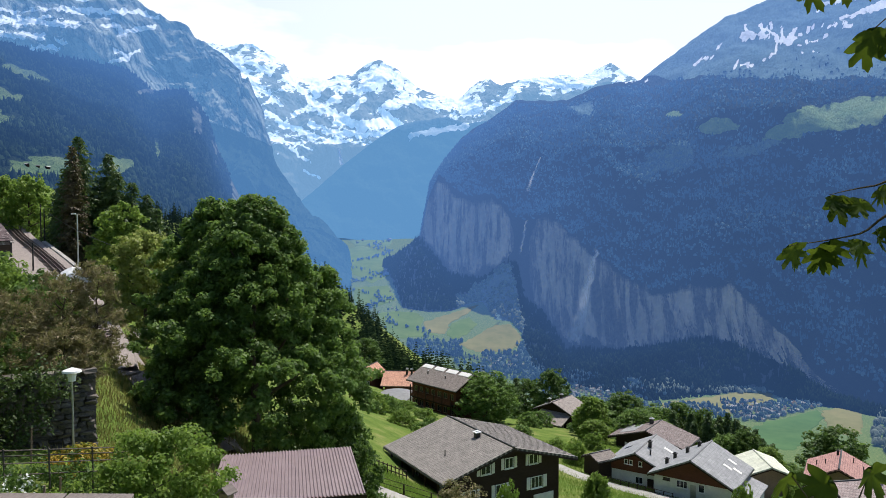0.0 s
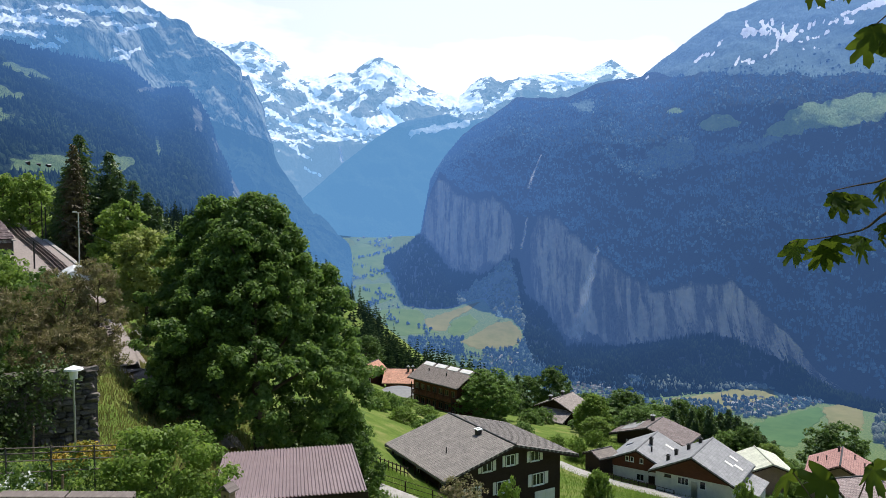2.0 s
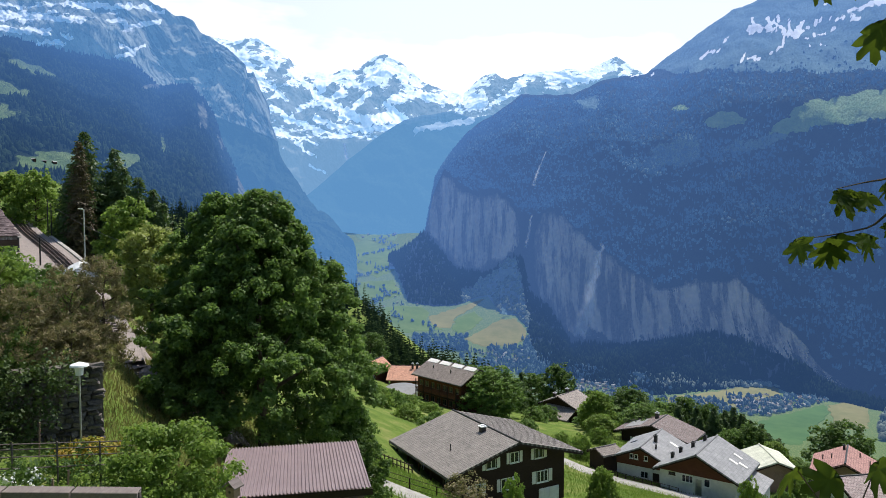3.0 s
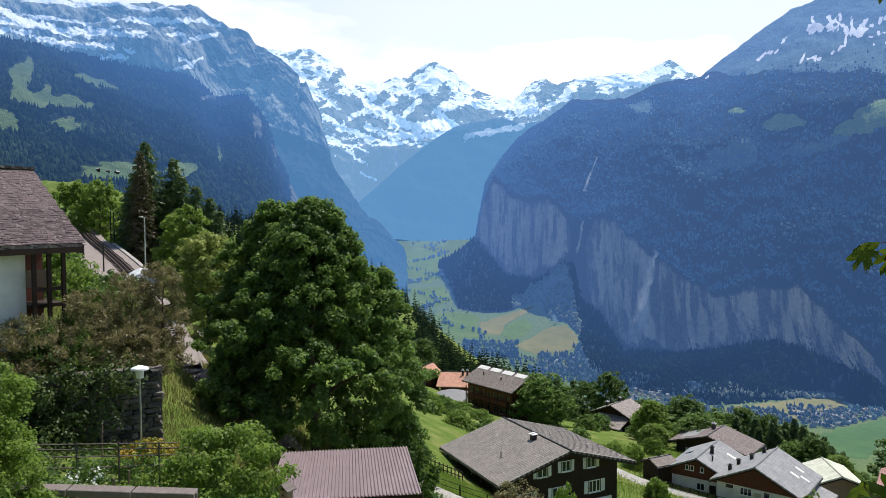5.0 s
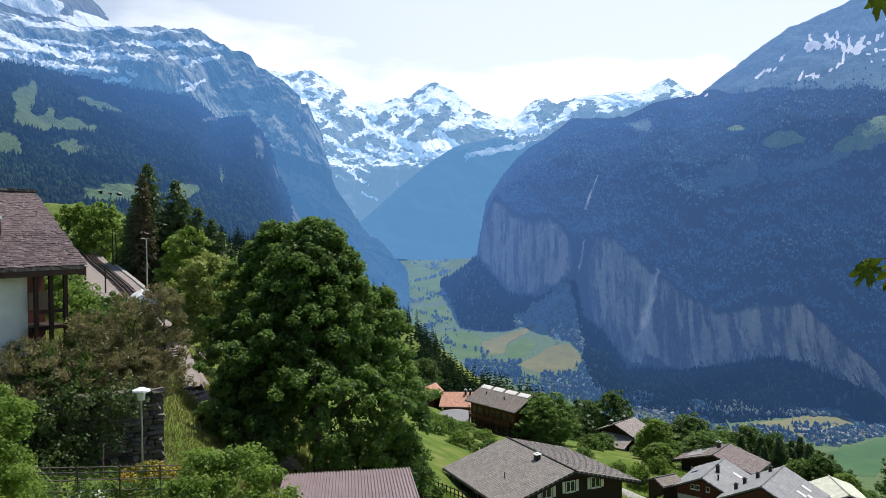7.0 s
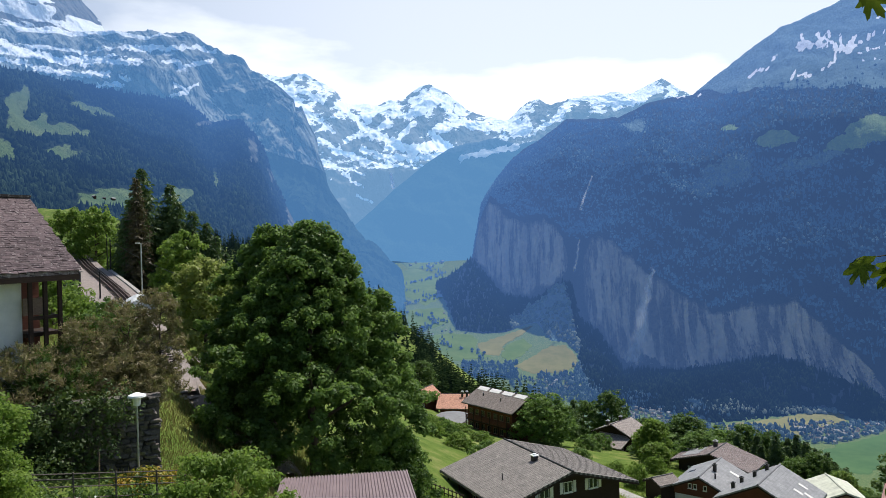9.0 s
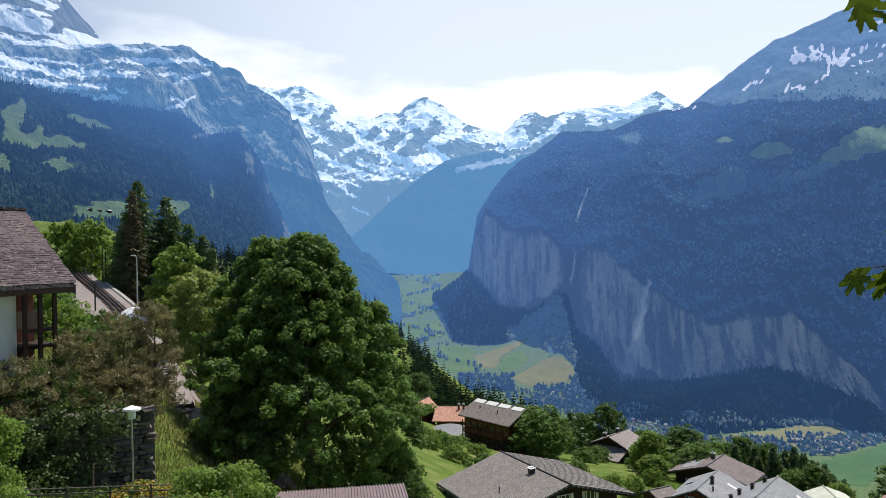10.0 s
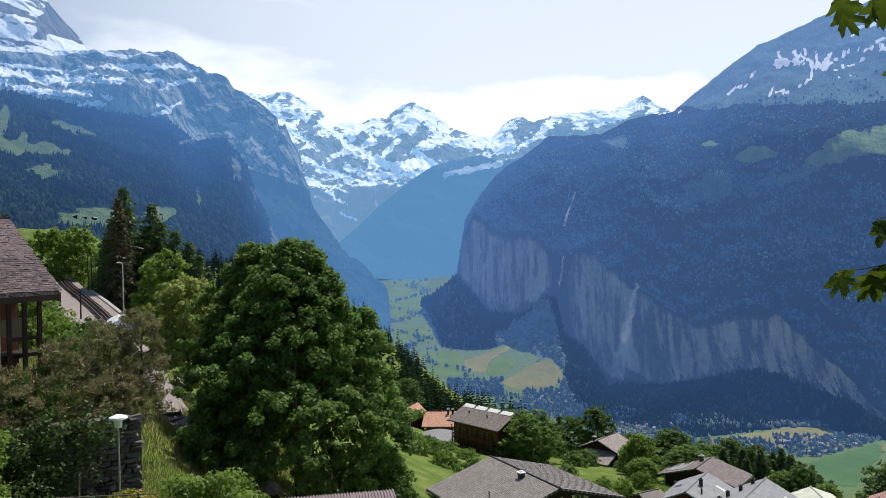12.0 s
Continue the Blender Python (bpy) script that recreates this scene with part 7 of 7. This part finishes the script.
for i, (x, y, z, m, s) in enumerate(((-12.6, 19.2, -6.9, M_leaf_dark, 0.5), (-13.6, 18.4, -6.6, M_leaf_dark, 0.5), (-12.6, 21.4, -7.2, M_leaf_dark, 0.5), (-10.8, 17.6, -7.0, M_leaf_light, 0.4), (-11.7, 17.0, -6.8, M_leaf, 0.4),
                                       (-14.6, 20.4, -6.9, M_leaf_ivy, 0.7), (-13.0, 16.6, -6.5, M_leaf, 0.4), (-10.0, 18.8, -7.5, M_leaf_light, 0.35), (-15.6, 22.2, -7.2, M_leaf_ivy, 0.8), (-10.9, 21.0, -7.9, M_leaf_dark, 0.6), (-9.6, 16.2, -6.9, M_leaf, 0.4))):
    plant_patch("garden_plant", [(x, y, gz(x, y) + 0.15), (x + 0.5, y + 0.1, gz(x, y) + 0.25), (x - 0.4, y + 0.2, gz(x, y) + 0.2)], 1500, 0.10, m, "low leafy plant in the garden bed", "plant", 220 + i, s)


def fence(name, a, b, height, n, label, mat, rails=(0.45, 0.9), thick=0.035, post=0.05):
    a, b = Vector(a), Vector(b)
    t = thing(name, a.x, a.y, a.z, 0, label, "fence")
    d = b - a
    for k in range(n + 1):
        p = d * (k / n)
        part("post", boxes((p.x - post, p.y - post, p.z - 0.5, p.x + post, p.y + post, p.z + height), bevel=0.01), mat, t)
    for r in rails:
        bm = bmesh.new()
        tube(bm, Vector((0, 0, r * height)), d + Vector((0, 0, r * height)), thick, thick, 4)
        part("rail", bm, mat, t)
    return t


fence("garden_fence", (-14.6, 19.2, -7.3), (-9.6, 22.0, -8.0), 0.95, 5, "grey weathered wooden garden fence", M_timber_grey, (0.2, 0.55, 0.78, 0.95), 0.02, 0.022)
fence("wooden_fence", (-7.5, 61.6, gz(-7.5, 61.6)), (-3.6, 69.9, gz(-3.6, 69.9)), 1.0, 12, "dark wooden paling fence beside the chalet", M_timber_dark, (0.4, 0.85), 0.05)
fence("wire_fence", (-4.5, 46.5, gz(-4.5, 46.5)), (6.5, 57.5, gz(6.5, 57.5)), 1.2, 6, "thin wire fence on wooden posts", M_timber_dark, (0.4, 0.7, 1.0), 0.02)
fence("lane_fence", (22.0, 101.8, gz(22, 101.8)), (30.6, 94.2, gz(30.6, 94.2)), 1.0, 9, "dark wooden fence along the lane", M_timber_dark, (0.5, 0.95), 0.04)


def board_rail():
    a, b = Vector((-9.6, 13.1, -5.14)), Vector((-5.95, 13.6, -5.36))
    t = thing("board_railing", a.x, a.y, a.z, 0, "weathered grey timber board railing", "railing")
    d = b - a
    for k in range(3):
        s, e = d * (k / 3) , d * ((k + 1) / 3 - 0.008)
        bm = boxes((0, -0.16, -0.14, (e - s).length, 0.16, 0.0), bevel=0.012)
        ob = part("board", bm, M_board, t)
        ob.matrix_basis = Matrix.Translation(s) @ (e - s).to_track_quat("X", "Z").to_matrix().to_4x4()
    for k in range(4):
        p = d * min(0.985, k / 3 + 0.01)
        part("post", boxes((p.x - 0.05, p.y - 0.05, p.z - 2.2, p.x + 0.05, p.y + 0.05, p.z - 0.03), bevel=0.01), M_timber_grey, t)
    return t


board_rail()
for i, (x, y, h) in enumerate(((-12.3, 17.0, 1.0), (-10.3, 18.2, 0.9), (-10.1, 18.6, 1.1), (-13.9, 23.9, 1.3))):
    o = part("garden_stake", tube(bmesh.new(), (0, 0, -0.3), (0.04, 0.02, h), 0.03, 0.025, 6), M_timber, None)
    o.matrix_basis = pose(x, y, gz(x, y))
    tagged(o, "thin pale wooden garden stake", "stake", "garden stakes")

# tall grass on the bank and round the garden
def tall_grass(name, x0, x1, y0, y1, n, h, mat, label, seed, keep=None):
    g = np.random.default_rng(seed)
    p = np.stack([g.uniform(x0, x1, n), g.uniform(y0, y1, n)], -1)
    if keep is not None:
        p = p[keep(p)]
    n = len(p)
    z = ground_z(p[:, 0], p[:, 1])
    a = g.random(n) * 6.28
    hh = h * g.uniform(0.5, 1.3, n)
    w = (0.025 + 0.02 * g.random(n)) * min(1, h / 0.5)
    d = np.stack([np.cos(a), np.sin(a)], -1)
    lean = g.normal(size=(n, 2)) * 0.3 * hh[:, None]
    base = np.concatenate([p, z[:, None] - 0.03], 1)
    l_, r_ = base.copy(), base.copy()
    l_[:, :2] -= d * w[:, None]
    r_[:, :2] += d * w[:, None]
    tip = np.concatenate([p + lean, (z + hh)[:, None]], 1)
    v = np.stack([l_, r_, tip], 1).reshape(-1, 3)
    return tagged(mesh_np(name, v, np.arange(n * 3).reshape(n, 3), mat), label, "grass", kind="stuff")


M_blades = leafy("grass_blades", (0.15, 0.135, 0.045), (0.35, 0.29, 0.12), through_light=0.35)
M_blades_green = leafy("green_grass_blades", (0.11, 0.19, 0.028), (0.23, 0.31, 0.065), through_light=0.4)
tall_grass("tall_grass_bank", -30, -8, 26, 62, 60000, 0.32, M_blades, "tall dry grass on the bank below the railway", 1)
tall_grass("tall_grass_garden", -12, -4, 12, 26, 8000, 0.22, M_blades_green, "green grass in the garden", 2)
tall_grass("tall_grass_lawn", 0, 50, 72, 128, 60000, 0.4, M_blades_green, "uneven grass between the village houses", 4)
tall_grass("tall_grass_slope", -12, 16, 44, 70, 30000, 0.35, M_blades_green, "rough grass on the slope round the chalet", 3)

# lane and terrace
LANE = spline([(14.5, 108, 0), (16.5, 104.5, 0), (20.5, 101.2, 0), (24.2, 98.2, 0), (27.6, 95.2, 0), (31.4, 92.0, 0), (37, 88.5, 0)], 40)
LANE[:, 2] = [gz(x, y) for x, y in LANE[:, :2]]
strip("lane", LANE, 2.4, M_concrete, "pale gravel lane beside the houses", "road", 0.18, 0.8)
ROAD = spline([(-7.5, 47.5, 0), (-4.5, 46.4, 0), (-1, 44.5, 0), (4, 42, 0)], 20)
ROAD[:, 2] = [gz(x, y) for x, y in ROAD[:, :2]]
strip("footpath", ROAD, 1.8, M_concrete, "pale concrete path behind the shed", "path", 0.15, 0.8)


TRACK = spline([(-33.3, 77.4, 0), (-30.2, 67.3, 0), (-20.6, 44.5, 0), (-18.4, 41.6, 0), (-16.4, 40.6, 0), (-14.2, 41.6, 0), (-12.2, 42.6, 0)], 40)
TRACK[:, 2] = [gz(x, y) for x, y in TRACK[:, :2]]
strip("garden_track", TRACK, 2.4, M_gravel, "pale gravel track curving under the maple", "path", 0.10, 0.8)


def birdhouse(x, y, z):
    t = thing("birdhouse", x, y, z, 25, "small pale wooden birdhouse on a thin post", "birdhouse")
    part("body", boxes((-0.09, -0.08, -0.11, 0.09, 0.08, 0.07), bevel=0.006), M_timber, t)
    for sg in (-1, 1):
        obj("roof_board", [(0, -0.12, 0.17), (sg * 0.14, -0.12, 0.06), (sg * 0.14, 0.12, 0.06), (0, 0.12, 0.17), (0, -0.12, 0.19), (sg * 0.14, -0.12, 0.08), (sg * 0.14, 0.12, 0.08), (0, 0.12, 0.19)],
            [(0, 1, 2, 3), (7, 6, 5, 4), (0, 4, 5, 1), (1, 5, 6, 2), (2, 6, 7, 3), (3, 7, 4, 0)], M_board, t)
    part("entrance", tube(bmesh.new(), (0.0, -0.079, -0.01), (0.0, -0.084, -0.01), 0.025, 0.025, 12), M_metal_dark, t)
    part("post", tube(bmesh.new(), (0, 0, gz(x, y) - z - 0.3), (0, 0, -0.11), 0.03, 0.025, 8), M_timber, t)


birdhouse(-3.66, 11.95, -4.71)


def hay_barn(x, y, z, yaw, size):
    t = thing("hay_barn", x, y, z, yaw, "small dark timber hay barn on an alpine meadow", "barn", "hay barns")
    w, l, h = 5 * size, 7 * size, 3 * size
    obj("wall", [(sx * w / 2, sy * l / 2, zz) for zz in (-3, h) for sx, sy in ((-1, -1), (1, -1), (1, 1), (-1, 1))] + [(0, -l / 2, h + w * 0.3), (0, l / 2, h + w * 0.3)],
        [(0, 1, 5, 8, 4), (2, 3, 7, 9, 6), (1, 2, 6, 5), (3, 0, 4, 7)], M_timber_dark, t)
    for sg in (-1, 1):
        obj("roof_slope", [(0, -l / 2 - 0.6, h + w * 0.33), (sg * (w / 2 + 0.6), -l / 2 - 0.6, h - 0.1), (sg * (w / 2 + 0.6), l / 2 + 0.6, h - 0.1), (0, l / 2 + 0.6, h + w * 0.33),
                           (0, -l / 2 - 0.6, h + w * 0.33 + 0.25), (sg * (w / 2 + 0.6), -l / 2 - 0.6, h + 0.15), (sg * (w / 2 + 0.6), l / 2 + 0.6, h + 0.15), (0, l / 2 + 0.6, h + w * 0.33 + 0.25)],
            [(0, 1, 2, 3), (7, 6, 5, 4), (0, 4, 5, 1), (1, 5, 6, 2), (2, 6, 7, 3), (3, 7, 4, 0)], M_roof_far, t)
    return t


for x, y, z, a, q in ((-530.3, 967.9, 65.6, 20, 0.75), (-528.6, 941.6, 65.6, 60, 0.6), (-532.3, 923.1, 66.1, 110, 0.7)):
    hay_barn(x, y, z, a, q)


# ---- maple twigs close to the camera ----
def leaf_mesh(seed):
    """A five-lobed toothed maple leaf with a folded midrib and drooping lobes."""
    g = np.random.default_rng(seed)
    lob = [(90, 1.0), (82, 0.80), (77, 0.80), (69, 0.44), (62, 0.52), (55, 0.82), (48, 0.96), (40, 0.74), (33, 0.74), (24, 0.38), (14, 0.60), (4, 0.78), (-6, 0.60), (-22, 0.46), (-45, 0.42), (-70, 0.30), (-90, 0.16)]
    pts = [(math.radians(a), r) for a, r in lob] + [(math.radians(180 - a), r * g.uniform(0.9, 1.1)) for a, r in lob[-2:0:-1]]
    n = len(pts)
    vs = [(0.0, 0.0, 0.0)]
    for f in (0.5, 1.0):
        for a, r in pts:
            rr = r * f if f == 1.0 else 0.5 * (0.55 + 0.45 * r)
            x, y = math.cos(a) * rr, math.sin(a) * rr
            vs.append((x, y, 0.10 * abs(x) - 0.30 * x * x - 0.22 * y * y + 0.04 * math.sin(a * 5)))
    me = bpy.data.meshes.new("leaf")
    fs = [(0, 1 + k, 1 + (k + 1) % n) for k in range(n)] + [(1 + k, 1 + n + k, 1 + n + (k + 1) % n, 1 + (k + 1) % n) for k in range(n)]
    me.from_pydata([(x, y + 0.2, z) for x, y, z in vs], [], fs)
    me.polygons.foreach_set("use_smooth", [True] * len(fs))
    me.materials.append(M_near_leaf)
    return me


def near_leaf_material():
    """A green leaf with paler veins, each leaf a shade of its own."""
    m, n, l, p = nodes_of("near_maple_leaf")
    info = n.new("ShaderNodeObjectInfo")
    c0 = ramp(n, l, info.outputs["Random"], [(0.0, (0.018, 0.042, 0.010)), (1.0, (0.065, 0.10, 0.022))])
    blot = noise_node(n, l, 3.0, 4)
    c1 = blend(n, l, 0.5, c0.outputs["Color"], ramp(n, l, blot.outputs["Fac"], [(0.35, (0.5, 0.5, 0.5)), (0.65, (1.3, 1.25, 1.1))]).outputs["Color"], "MULTIPLY")
    l.new(c1, p.inputs["Base Color"])
    p.inputs["Roughness"].default_value = 0.75
    p.inputs["Specular IOR Level"].default_value = 0.1
    tr = n.new("ShaderNodeBsdfTranslucent")
    l.new(blend(n, l, 0.5, c1, (0.16, 0.22, 0.015)), tr.inputs["Color"])
    mx = n.new("ShaderNodeMixShader")
    mx.inputs[0].default_value = 0.4
    l.new(p.outputs[0], mx.inputs[1])
    l.new(tr.outputs[0], mx.inputs[2])
    l.new(mx.outputs[0], n["Material Output"].inputs["Surface"])
    return m


M_near_leaf = near_leaf_material()
leaf_kinds = [leaf_mesh(k) for k in range(4)]


def near_branch(name, root, twigs, label, seed, leaf=0.075, gap=0.055):
    """A small tree beside the path: stem, twigs that reach into view, and single leaves hanging from them."""
    g = np.random.default_rng(seed)
    t = thing(name, *root, 0, label, "tree")
    rt = Vector(root)
    part("trunk", tube(bmesh.new(), (0, 0, -0.6), (0, 0, max(w[0][2] for w in twigs) - root[2] + 0.4), 0.07, 0.03, 10), M_bark, t)
    for tw in twigs:
        p = spline([(rt.x, rt.y, tw[0][2] - 0.15)] + list(tw), 24)
        bm = bmesh.new()
        sweep(bm, p, 0.006, 0.0008)
        for v in bm.verts:
            v.co -= rt
        part("twig", bm, M_bark, t)
        arc = np.concatenate([[0], np.cumsum(np.linalg.norm(np.diff(p, axis=0), axis=1))])
        s = arc[-1]
        first_leaf = True
        while s > arc[-1] * 0.35:
            for rep in range(1 if first_leaf else 2):
                c = np.array([np.interp(s, arc, p[:, k]) for k in range(3)]) - np.array(root)
                sc = leaf * g.uniform(0.75, 1.25)
                tilt = g.uniform(100, 165)
                o = new("leaf", leaf_kinds[int(g.integers(0, 4))])
                o.parent = t
                off = Vector((g.normal() * 0.03, g.normal() * 0.03, -0.015 - abs(g.normal()) * 0.02)) * (0.3 if first_leaf else 1)
                o.matrix_basis = Matrix.Translation(Vector(c) + off) @ pose(0, 0, 0, 0, 0, g.uniform(-70, 70)) @ pose(0, 0, 0, -tilt + 40, g.uniform(-35, 35), g.uniform(-40, 40)) @ Matrix.Diagonal((sc, sc, sc, 1))
            first_leaf = False
            s -= gap * g.uniform(0.7, 1.4)
    return t


near_branch("maple_sapling", (1.9, 1.45, -2.2), [[(1.25, 1.80, 0.02), (1.10, 1.91, -0.045), (0.935, 1.93, -0.075)], [(1.30, 1.85, 0.10), (1.16, 1.95, 0.085), (1.05, 1.96, 0.062)],
                                                 [(1.25, 1.72, 0.55), (1.15, 1.80, 0.53), (1.06, 1.84, 0.45)], [(1.25, 1.75, 0.62), (1.08, 1.80, 0.64), (0.93, 1.86, 0.63)]],
            "young maple with drooping green leaves", 5, leaf=0.056, gap=0.05)


def low_shoot(root, leaves, label, seed):
    """A low shoot with a few large leaves on long stalks."""
    g = np.random.default_rng(seed)
    t = thing("maple_seedling", *root, 0, label, "tree")
    rt = Vector(root)
    part("trunk", tube(bmesh.new(), (0, 0, -0.4), (0, 0, 1.52), 0.02, 0.008, 8), M_bark, t)
    for x, y, z, size, lean, turn in leaves:
        p = Vector((x, y, z))
        tip = Vector((math.sin(math.radians(lean)), 0.15, -math.cos(math.radians(lean)))).normalized()
        side = Vector((math.cos(math.radians(turn)), math.sin(math.radians(turn)), 0.15 * g.normal()))
        side = (side - tip * side.dot(tip)).normalized()
        nrm = side.cross(tip)
        o = new("leaf", leaf_kinds[int(g.integers(0, 4))])
        o.parent = t
        o.matrix_basis = Matrix.Translation(p - rt) @ Matrix((side, tip, nrm)).transposed().to_4x4() @ Matrix.Diagonal((size, size, size, 1))
        path = spline([(rt.x, rt.y, root[2] + 1.5), ((x * 0.5 + rt.x * 0.5), y * 0.5 + rt.y * 0.5, z - 0.06), (x, y, z)], 12)
        bm = bmesh.new()
        sweep(bm, path, 0.0013, 0.001)
        for v in bm.verts:
            v.co -= rt
        part("stalk", bm, M_bark, t)
    return t


low_shoot((0.68, 1.2, -2.05), [(0.590, 1.2, -0.436, 0.052, -35, 40), (0.655, 1.2, -0.448, 0.056, -60, -30), (0.725, 1.2, -0.425, 0.055, 20, 20)], "low maple shoot with broad green leaves", 8)
